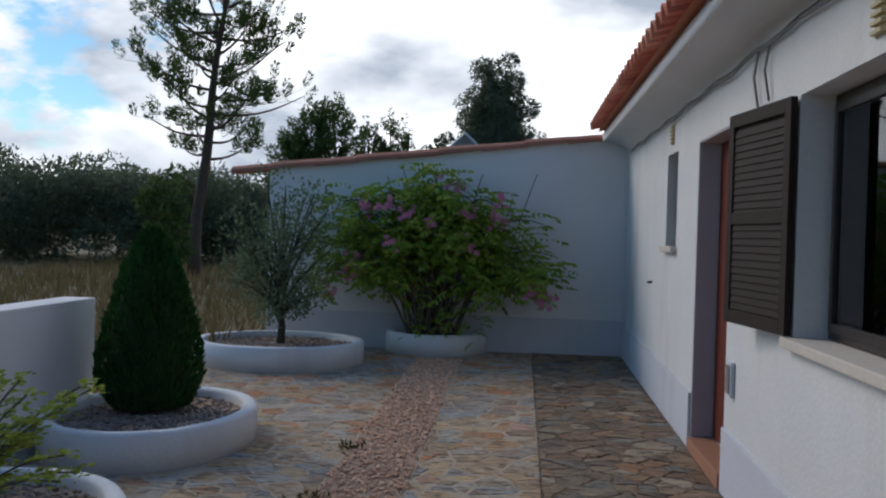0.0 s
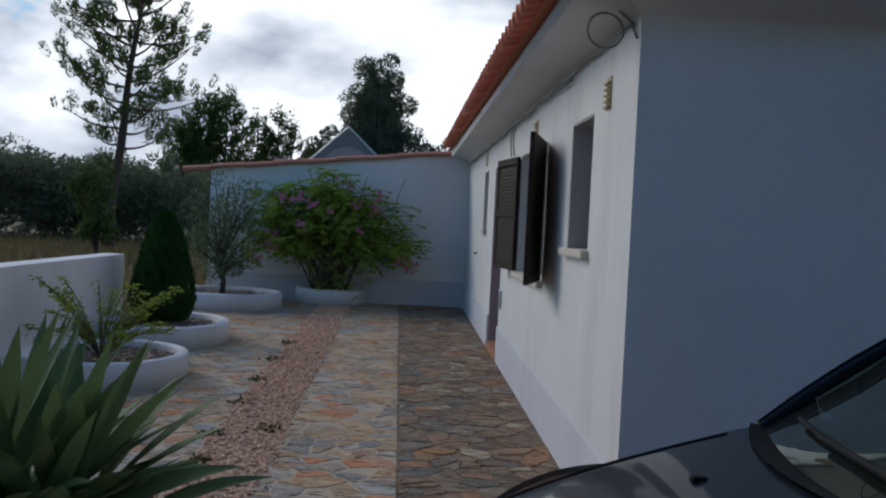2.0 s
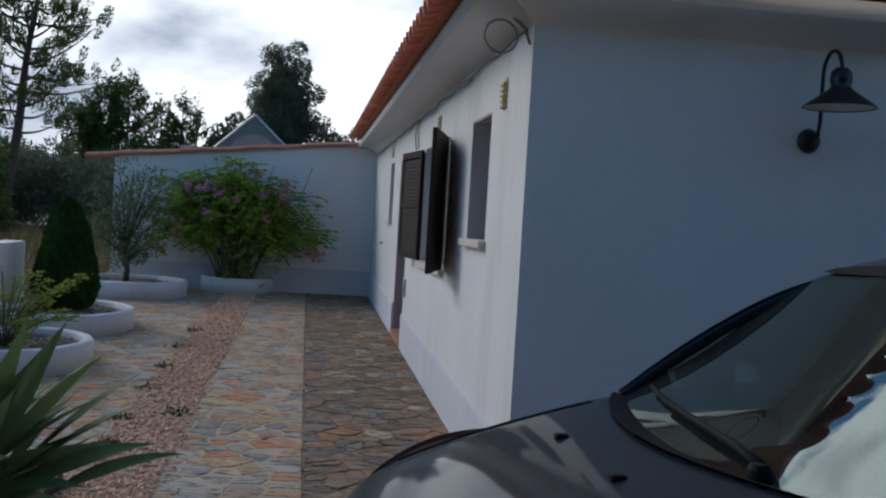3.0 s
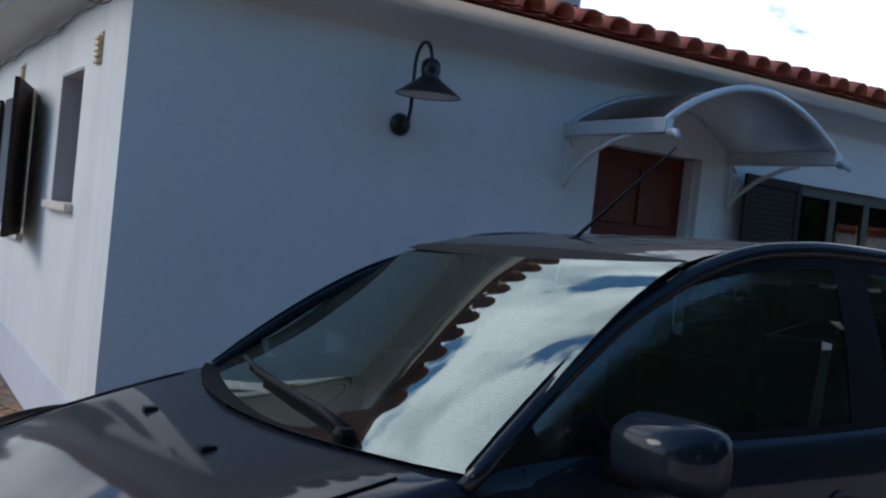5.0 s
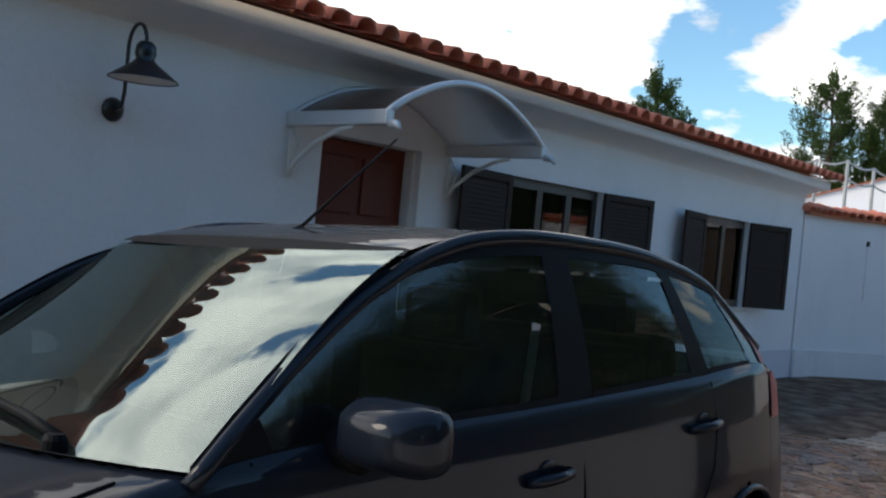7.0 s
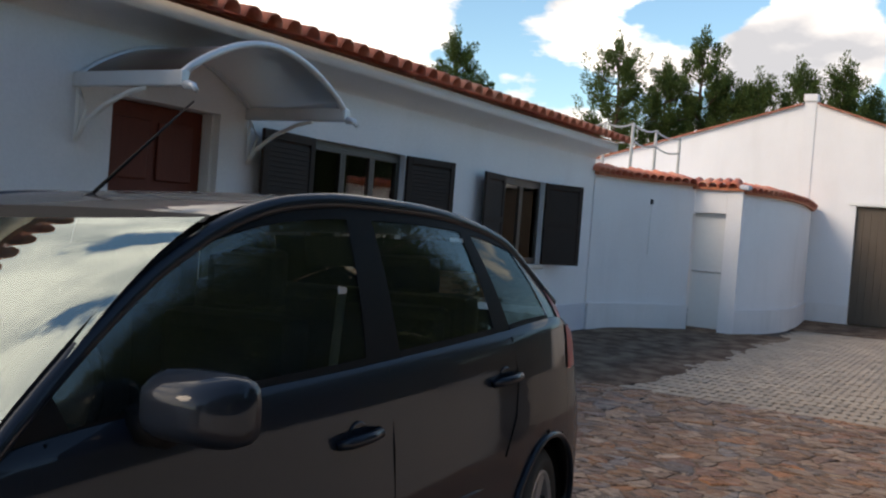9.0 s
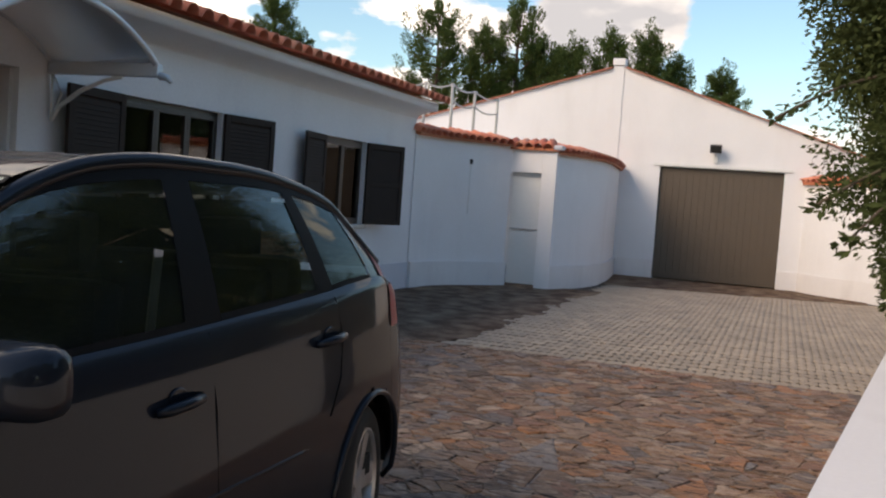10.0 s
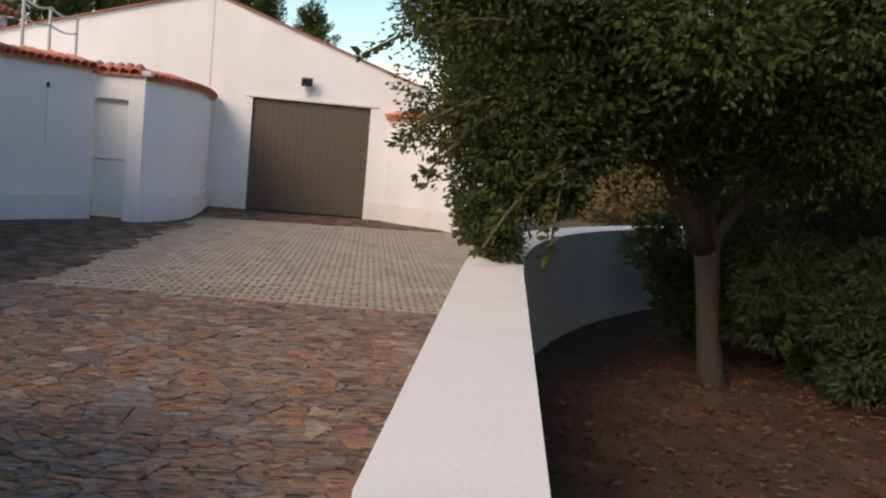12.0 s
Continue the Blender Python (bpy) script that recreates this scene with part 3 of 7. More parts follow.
# entrance facade: door, long window, window
B_DOOR = (4.69, 5.77, 0.02, 2.19)
B_LONG = (6.97, 8.55, 0.98, 2.14)
B_SHORT = (10.86, 12.14, 0.98, 2.12)
bm = bmesh.new()
wall_mesh(bm, (XA, YB), (1, 0), (0, -1), XE - XA, -0.3, WALL_TOP + 0.22, 0.34, [(a - XA, b - XA, c, d) for a, b, c, d in (B_DOOR, B_LONG, B_SHORT)])
wall_south = tagged(part("wall_south", bm, PLASTER), "smooth white plaster entrance wall of the house", "wall", kind="structure")
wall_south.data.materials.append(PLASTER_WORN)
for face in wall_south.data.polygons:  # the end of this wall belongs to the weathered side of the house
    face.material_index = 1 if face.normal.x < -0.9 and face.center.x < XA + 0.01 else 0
bm = bmesh.new()
wall_mesh(bm, (XE, YB + 0.344), (0, 1), (1, 0), 9.0, -0.1, WALL_TOP + 0.22, 0.3)
tagged(part("wall_east", bm, PLASTER), "white plaster end wall of the house", "wall", kind="structure")
boxed_back = boxed("wall_north", (XA + 0.35, XE - 0.31, YB + 9.0, YB + 9.3, -0.1, 2.85), PLASTER)
tagged(boxed_back, "plain white inner wall that closes the house", "wall", kind="structure")
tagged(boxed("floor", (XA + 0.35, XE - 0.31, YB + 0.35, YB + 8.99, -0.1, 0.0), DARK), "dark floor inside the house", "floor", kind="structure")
tagged(boxed("ceiling", (XA + 0.35, XE - 0.31, YB + 0.35, YB + 8.99, 2.5, 2.55), PLASTER), "plain ceiling inside the house", "ceiling", kind="structure")
tagged(boxed("wall_inner", (XA + 0.36, XE - 0.32, YB + 2.6, YB + 2.7, 0.0, 2.5), CURTAIN), "grey inner wall behind the rooms", "wall", kind="structure")


def plinth(name, dims_list, label):
    bm = bmesh.new()
    for d in dims_list:
        box(bm, *d, bevel=0.006)
    return tagged(part(name, bm, PLINTH), label, "plinth", kind="structure")


side_plinth = plinth("baseboard_west", [(XA - 0.022, XA - 0.002, YB - 0.022, A_DOOR[0] - 0.02, -0.30, 0.20), (XA - 0.022, XA - 0.002, A_DOOR[1] + 0.02, YW - 0.024, -0.30, 0.20)], "pale grey painted plinth along the side wall")
for v in side_plinth.data.vertices:  # its top rises with the court towards the garden wall
    if v.co.z > 0:
        v.co.z += 0.022 * (v.co.y - 9.0)
plinth("baseboard_south", [(XA, B_DOOR[0] - 0.1, YB - 0.022, YB - 0.002, -0.30, 0.13), (B_DOOR[1] + 0.1, XE, YB - 0.022, YB - 0.002, -0.05, 0.40)], "pale grey painted plinth along the entrance wall")

# cove under the eaves, swept along both facades
def cove(name, start, end, inward, label):
    """Curved white moulding between wall top and tiles; start and end are on the wall face."""
    bm = bmesh.new()
    n = Vector((*inward, 0))
    prof = [(0.0, WALL_TOP - 0.02), (-0.015, WALL_TOP), (-0.045, WALL_TOP + 0.03), (-0.11, WALL_TOP + 0.065), (-0.21, WALL_TOP + 0.092), (-0.33, WALL_TOP + 0.105), (-0.345, WALL_TOP + 0.112), (-0.345, WALL_TOP + 0.215), (0.0, WALL_TOP + 0.218)]
    rings = []
    for p in (start, end):
        rings.append([bm.verts.new(Vector((*p[:2], 0)) + n * d * p[2] + Vector((0, 0, z)) + Vector((p[3] * -d, p[4] * -d, 0))) for d, z in prof])
    for k in range(len(prof) - 1):
        bm.faces.new((rings[0][k], rings[0][k + 1], rings[1][k + 1], rings[1][k]))
    for r in rings:
        bm.faces.new(r)
    return tagged(smoothed(part(name, bm, PLASTER)), label, "cornice", kind="structure")


cove("trim_west", (XA, YB, 1, 0, -1), (XA, YW, 1, 0, 0), (1, 0), "white curved cornice under the eaves of the side wall")
cove("trim_south", (XA, YB, 1, -1, 0), (XE, YB, 1, 0, 0), (0, 1), "white curved cornice under the eaves of the entrance wall")

# ---- roof: sloping bed, one row of barrel tiles at the eaves, ridged courses above ----
EAVE = 2.865
PITCH = 0.22
roof = thing("roof", "low pitched roof of terracotta barrel tiles", "roof")
tagged(roof, kind="structure")
bm = bmesh.new()
ex, ey = XA - 0.42, YB - 0.42
ridge_y = YB + 4.5
rz = EAVE + PITCH * (ridge_y - ey)
vs = [bm.verts.new(p) for p in ((ex, ey, EAVE), (XE + 0.25, ey, EAVE), (XE + 0.25, ridge_y, rz), (ex + (ridge_y - ey), ridge_y, rz), (ex, YW - 0.1, EAVE), (ex + (ridge_y - ey), YW - 0.1, rz), (XE + 0.25, YB + 9.4, EAVE), (ex + (ridge_y - ey), YB + 9.4, rz))]
bm.faces.new((vs[0], vs[1], vs[2], vs[3]))
bm.faces.new((vs[0], vs[3], vs[5], vs[4]))
bm.faces.new((vs[3], vs[2], vs[6], vs[7]))
part("roof_bed", bm, TERRACOTTA_STUFF, roof)


def tile_mesh(length=0.42, radius=0.098, thick=0.014, arc=10):
    """One barrel tile, axis along +y, crown up, tapering."""
    bm = bmesh.new()
    rows = []
    for y, r in ((0.0, radius), (length, radius * 0.84)):
        outer = [bm.verts.new((r * math.cos(math.pi * k / arc), y, r * math.sin(math.pi * k / arc))) for k in range(arc + 1)]
        inner = [bm.verts.new(((r - thick) * math.cos(math.pi * k / arc), y, (r - thick) * math.sin(math.pi * k / arc))) for k in range(arc + 1)]
        rows.append((outer, inner))
    (o0, i0), (o1, i1) = rows
    for k in range(arc):
        bm.faces.new((o0[k], o0[k + 1], o1[k + 1], o1[k]))
        bm.faces.new((i0[k + 1], i0[k], i1[k], i1[k + 1]))
        bm.faces.new((o0[k + 1], o0[k], i0[k], i0[k + 1]))
        bm.faces.new((o1[k], o1[k + 1], i1[k + 1], i1[k]))
    bmesh.ops.recalc_face_normals(bm, faces=bm.faces[:])
    me = bpy.data.meshes.new("roof_tile")
    bm.to_mesh(me)
    bm.free()
    me.materials.append(TERRACOTTA)
    me.polygons.foreach_set("use_smooth", [True] * len(me.polygons))
    return me


TILE = tile_mesh()


def tile_at(parent, m):
    ob = new("roof_tile", TILE)
    ob.parent = parent
    ob.matrix_basis = m
    return ob


tilt = math.degrees(math.atan(PITCH))
rt = random.Random(4)
x = XA - 0.30
while x < XE + 0.2:
    tile_at(roof, pose(x, ey - 0.09, EAVE + 0.012, tilt + rt.uniform(-1.5, 1.5), rt.uniform(-2, 2), rt.uniform(-1.5, 1.5)))
    x += 0.24
y = YB - 0.3
while y < YW - 0.2:
    tile_at(roof, pose(ex - 0.09, y, EAVE + 0.012, tilt + rt.uniform(-1.5, 1.5), rt.uniform(-2, 2), -90 + rt.uniform(-1.5, 1.5)))
    y += 0.24
# courses above the eaves row, joined
verts, faces = [], []


def strip_tile(m, length=0.40, r=0.098, arc=6):
    base = len(verts)
    for yy, rr in ((0.0, r), (length, r * 0.84)):
        for k in range(arc + 1):
            verts.append(m @ Vector((rr * math.cos(math.pi * k / arc), yy, rr * math.sin(math.pi * k / arc) + (0.02 if yy == 0 else 0))))
    for k in range(arc):
        faces.append((base + k, base + k + 1, base + arc + 2 + k, base + arc + 1 + k))


for course in range(1, 9):
    run = course * 0.33
    x = XA - 0.30 + run
    while x < XE + 0.2:
        strip_tile(pose(x, ey - 0.09 + run, EAVE + 0.012 + PITCH * run, tilt, 0, rt.uniform(-1.5, 1.5)))
        x += 0.24
    if course < 5:
        y = YB - 0.3 + run
        while y < YW - 0.2:
            strip_tile(pose(ex - 0.09 + run, y, EAVE + 0.012 + PITCH * run, tilt, 0, -90))
            y += 0.24
tagged(raw("roof_courses", verts, faces, TERRACOTTA_STUFF, roof, True), kind="stuff")

# ---- garden wall across the court, coped with tiles ----
court_wall = thing("wall_court", "white plastered garden wall in blue shade with sloping top", "wall")
tagged(court_wall, kind="structure")
WL = -3.50
top_at = lambda x: 2.30 + (x - WL) * (2.82 - 2.30) / (XA - WL)
bm = bmesh.new()
a = [bm.verts.new(p) for p in ((WL, YW, -0.1), (XA + 0.3, YW, -0.1), (XA + 0.3, YW, top_at(XA + 0.3)), (WL, YW, top_at(WL)))]
b = [bm.verts.new(v.co + Vector((0, 0.22, 0))) for v in a]
bm.faces.new(a)
bm.faces.new(b[::-1])
for k in range(4):
    bm.faces.new((a[k], b[k], b[(k + 1) % 4], a[(k + 1) % 4]))
part("wall_body", bm, PLASTER, court_wall)
boxed("wall_base", (WL, XA - 0.024, YW - 0.02, YW - 0.002, -0.05, 0.42), PLINTH, court_wall, bevel=0.005)
slope = math.degrees(math.atan((2.82 - 2.30) / (XA - WL)))
for k in range(9):
    x0 = WL - 0.5 + k * 0.56
    bm = bmesh.new()
    m = pose(x0, YW + 0.11, top_at(x0) + 0.012 * (k % 2) + 0.0, 0, -slope, 0)
    prof = [(-0.19, -0.02), (-0.17, 0.03), (-0.09, 0.07), (0, 0.085), (0.09, 0.07), (0.17, 0.03), (0.19, -0.02)]
    r0 = [bm.verts.new(m @ Vector((-0.02, y, z))) for y, z in prof]
    r1 = [bm.verts.new(m @ Vector((0.58, y * 0.92, z * 0.9))) for y, z in prof]
    for i in range(len(prof)):
        j = (i + 1) % len(prof)
        bm.faces.new((r0[i], r0[j], r1[j], r1[i]))
    bm.faces.new(r0)
    bm.faces.new(r1[::-1])
    part("coping_tile", bm, COPING_TILE, court_wall)

# ---- garage at the end of the drive ----
garage = thing("garage", "long white garage with low gable and brown double door", "building")
G_DOOR = (0.08, 2.66, 2.46)
RIDGE_Y, RIDGE_Z = 3.68, 4.60
bm = bmesh.new()


def g_top(y):
    return RIDGE_Z - 0.34 * (RIDGE_Y - y) if y < RIDGE_Y else RIDGE_Z - 0.285 * (y - RIDGE_Y)


def gable_piece(bm, y0, y1, z0):
    f = [bm.verts.new((XG, y, z)) for y, z in ((y0, z0), (y1, z0), (y1, g_top(y1)), (y0, g_top(y0)))]
    g = [bm.verts.new(v.co + Vector((0.3, 0, 0))) for v in f]
    bm.faces.new(f)
    bm.faces.new(g[::-1])
    for k in range(4):
        bm.faces.new((f[k], g[k], g[(k + 1) % 4], f[(k + 1) % 4]))


for y0, y1, z0 in ((-2.6, G_DOOR[0], -0.1), (G_DOOR[0], G_DOOR[1], G_DOOR[2]), (G_DOOR[1], RIDGE_Y, -0.1), (RIDGE_Y, 9.6, -0.1)):
    gable_piece(bm, y0, y1, z0)
bmesh.ops.remove_doubles(bm, verts=bm.verts[:], dist=0.0005)
part("front_wall", bm, PLASTER, garage)
boxed("side_wall", (XG + 0.302, XG + 14, 9.3, 9.6, -0.1, 2.8), PLASTER, garage)
boxed("side_wall", (XG + 0.302, XG + 14, -2.6, -2.3, -0.1, 2.4), PLASTER, garage)
boxed("pilaster", (XG - 0.018, XG - 0.002, RIDGE_Y - 0.08, RIDGE_Y + 0.16, 0, RIDGE_Z + 0.02), PLASTER, garage, bevel=0.006)
boxed("finial_block", (XG - 0.06, XG + 0.22, RIDGE_Y - 0.10, RIDGE_Y + 0.18, RIDGE_Z + 0.022, RIDGE_Z + 0.17), PLASTER, garage, bevel=0.015)
for y0, y1 in ((-2.7, RIDGE_Y - 0.11), (9.7, RIDGE_Y + 0.19)):
    bm = bmesh.new()
    vs = [bm.verts.new((x, y, g_top(y) + dz)) for y in (y0, y1) for x in (XG - 0.09, XG + 14) for dz in (0.004, 0.032)]
    for q in ((0, 1, 3, 2), (4, 6, 7, 5), (0, 4, 5, 1), (2, 3, 7, 6), (0, 2, 6, 4), (1, 5, 7, 3)):
        bm.faces.new([vs[i] for i in q])
    part("roof_slope", bm, COPING_TILE, garage)
gdoor = boxed("door_panel", (XG + 0.10, XG + 0.14, G_DOOR[0] + 0.004, G_DOOR[1] - 0.004, 0.03, G_DOOR[2] - 0.004), GARAGE_WOOD, garage, label="brown painted sheet garage door")
for k in range(18):
    yy = G_DOOR[0] + 0.02 + k * (G_DOOR[1] - G_DOOR[0] - 0.03) / 18
    boxed("board", (XG + 0.085, XG + 0.098, yy, yy + (G_DOOR[1] - G_DOOR[0] - 0.03) / 18 - 0.004, 0.035, G_DOOR[2] - 0.008), GARAGE_WOOD, gdoor, bevel=0.0015)
boxed("lintel", (XG - 0.03, XG - 0.002, G_DOOR[0] - 0.16, G_DOOR[1] + 0.14, G_DOOR[2] + 0.012, G_DOOR[2] + 0.07), WHITE_PLASTIC, garage, bevel=0.005)
boxed("plinth", (XG - 0.02, XG - 0.002, G_DOOR[1] + 0.02, RIDGE_Y - 0.09, -0.02, 0.40), PLINTH_YARD, garage, bevel=0.005)
boxed("plinth", (XG - 0.02, XG - 0.002, -2.6, G_DOOR[0] - 0.02, -0.02, 0.40), PLINTH_YARD, garage, bevel=0.005)


# ---- curved yard walls between house and garage ----
def bezier(p0, p1, p2, p3, n):
    out = []
    for i in range(n + 1):
        t = i / n
        out.append(tuple((1 - t) ** 3 * a + 3 * t * (1 - t) ** 2 * b + 3 * t * t * (1 - t) * c + t ** 3 * d for a, b, c, d in zip(p0, p1, p2, p3)))
    return out


def ribbon_wall(name, line, z0, z1, thick, mat, parent, offset=0.0):
    """A wall that follows a line of plan points; thickness goes to the line's left side."""
    bm = bmesh.new()
    rows = []
    for i, (x, y) in enumerate(line):
        ax, ay = line[max(i - 1, 0)]
        bx, by = line[min(i + 1, len(line) - 1)]
        d = Vector((bx - ax, by - ay)).normalized()
        n = Vector((-d.y, d.x))
        p, q = Vector((x, y)) + n * offset, Vector((x, y)) + n * (offset + thick)
        rows.append([bm.verts.new((*v, z)) for v, z in ((p, z0), (p, z1), (q, z1), (q, z0))])
    for a, b in zip(rows, rows[1:]):
        for k in range(4):
            bm.faces.new((a[k], a[(k + 1) % 4], b[(k + 1) % 4], b[k]))
    bm.faces.new(rows[0])
    bm.faces.new(rows[-1][::-1])
    return part(name, bm, mat, parent)


def coping_along(line, z, parent, overhang=0.10, back=0.34):
    """Two rows of barrel tiles across the top of a ribbon wall."""
    pts = [Vector(p) for p in line]
    bm = bmesh.new()
    rows = []
    for i, p in enumerate(pts):
        d = (pts[min(i + 1, len(pts) - 1)] - pts[max(i - 1, 0)]).normalized()
        n = Vector((-d.y, d.x))
        rows.append([bm.verts.new((*(p + n * w), z + h)) for w, h in ((-overhang + 0.03, -0.035), (-overhang + 0.03, 0.005), (back, 0.095), (back, 0.0))])
    for a, b in zip(rows, rows[1:]):
        for k in range(4):
            bm.faces.new((a[k], a[(k + 1) % 4], b[(k + 1) % 4], b[k]))
    bm.faces.new(rows[0])
    bm.faces.new(rows[-1][::-1])
    bmesh.ops.recalc_face_normals(bm, faces=bm.faces[:])
    part("tile_bed", bm, TERRACOTTA_STUFF, parent)
    acc, step = 0.0, 0.165
    for a, b in zip(pts, pts[1:]):
        d = (b - a)
        L = d.length
        d.normalize()
        n = Vector((-d.y, d.x))
        s = (-acc) % step
        while s < L:
            p = a + d * s - n * overhang
            tile_at(parent, pose(p.x, p.y, z, 16 + rt.uniform(-2, 2), 0, math.degrees(math.atan2(d.y, d.x)) + rt.uniform(-3, 3)))
            s += step
        acc += L


yard_wall = thing("wall_yard", "curved white yard wall with terracotta tile coping", "wall")
tagged(yard_wall, kind="structure")
C1 = bezier((XE + 0.004, YB - 0.02), (14.9, 5.40), (15.4, 4.85), (16.0, 4.50), 14)
C2 = bezier((16.05, 3.74), (17.6, 3.05), (18.8, 3.25), (XG - 0.06, 3.52), 16)
ribbon_wall("wall_body", C1, -0.1, 2.40, 0.24, PLASTER, yard_wall)
ribbon_wall("wall_base", C1, -0.05, 0.40, 0.043, PLINTH_YARD, yard_wall, offset=-0.045)
coping_along(C1, 2.42, yard_wall)
ribbon_wall("wall_body", C2, -0.1, 2.32, 0.24, PLASTER, yard_wall)
ribbon_wall("wall_base", C2, -0.05, 0.40, 0.043, PLINTH_YARD, yard_wall, offset=-0.045)
coping_along(C2, 2.34, yard_wall)
boxed("gate_head", (16.0, 16.26, 3.96, 4.496, 1.97, 2.37), PLASTER, yard_wall)
boxed("gate_post", (15.985, 16.25, 3.70, 3.956, -0.1, 2.37), PLASTER, yard_wall, bevel=0.01)
coping_along([(16.0, 4.52), (16.0, 3.70)], 2.385, yard_wall)
boxed("cap_stone", (15.90, 16.14, 3.60, 3.76, 2.372, 2.455), PLINTH, yard_wall, bevel=0.03)
yard_gate = thing("door_yard", "white painted metal yard door with cross bar", "door", at=(16.10, 3.96, 0))
tagged(yard_gate, kind="structure")
boxed("door_panel", (0, 0.04, 0.004, 0.53, 0.05, 1.966), WHITE_PLASTIC, yard_gate, bevel=0.006)
boxed("cross_bar", (-0.03, -0.002, 0.03, 0.51, 0.985, 1.01), STEEL, yard_gate, bevel=0.004)
boxed("top_rail", (-0.02, -0.002, 0.01, 0.525, 1.90, 1.962), STEEL, yard_gate, bevel=0.004)

C3 = bezier((XG - 0.004, -0.35), (20.6, -0.55), (20.4, -1.5), (18.9, -2.6), 14) 
bend_wall = thing("wall_bend", "curved white boundary wall with tiled top beside the garage", "wall")
tagged(bend_wall, kind="structure")
ribbon_wall("wall_body", C3[::-1], -0.1, 2.25, -0.24, PLASTER, bend_wall)
ribbon_wall("wall_base", C3[::-1], -0.05, 0.40, 0.018, PLINTH_YARD, bend_wall, offset=0.002)
coping_along(C3, 2.27, bend_wall)

# ---- low garden walls ----
LOW_TOP = 0.90

low_line = [(-1.6, 0.06), (1.54, -0.015), (5.0, -0.52)] + bezier((5.0, -0.52), (7.2, -0.86), (9.3, -1.35), (12.0, -4.0), 14)[1:] + [(15.8, -8.6)]
low_wall = thing("wall_low", "low white garden wall curving round the tree", "wall")
tagged(low_wall, kind="structure")
ribbon_wall("wall_body", low_line, -0.15, LOW_TOP, -0.33, COPING_WHITE, low_wall)
side_low = thing("wall_low_side", "low white garden wall beside the planting beds", "wall")
tagged(side_low, kind="structure")
boxed("wall_body", (-3.86, -3.59, 2.0, 13.15, -0.45, 0.875), COPING_WHITE, side_low, bevel=0.012)


# ---- windows, doors and fittings of the house ----
def shutter_leaf(name, parent, width, height, hinge, turn, mirror=1):
    """A louvred leaf hinged at its own origin, reaching along +x (or -x), with frame and slats; hinge is in the window's frame."""
    leaf = boxed(name, (0, 0.001, 0, 0.001, 0, 0.001), SHUTTER, parent)
    bm = bmesh.new()
    w, t, st = width * mirror, 0.036, 0.075
    lo, hi = min(0, w), max(0, w)
    box(bm, lo, lo + st, -t, 0, 0, height, bevel=0.004)
    box(bm, hi - st, hi, -t, 0, 0, height, bevel=0.004)
    box(bm, lo + st, hi - st, -t, 0, 0, st, bevel=0.004)
    box(bm, lo + st, hi - st, -t, 0, height - st, height, bevel=0.004)
    box(bm, lo + st, hi - st, -t, 0, height * 0.5 - 0.035, height * 0.5 + 0.035, bevel=0.004)
    box(bm, lo + st - 0.003, hi - st + 0.003, -0.010, -0.004, st - 0.003, height - st + 0.003)
    n = int((height - 2 * st) / 0.042)
    for k in range(n):
        z = st + 0.02 + k * (height - 2 * st - 0.03) / n
        box(bm, lo + st - 0.004, hi - st + 0.004, -0.022, 0.022, -0.003, 0.003, m=pose(0, -t / 2 - 0.004, z + 0.008, 78, 0, 0))
    bmesh.ops.recalc_face_normals(bm, faces=bm.faces[:])
    bm.to_mesh(leaf.data)
    bm.free()
    leaf.matrix_basis = pose(*hinge, 0, 0, turn)
    return leaf


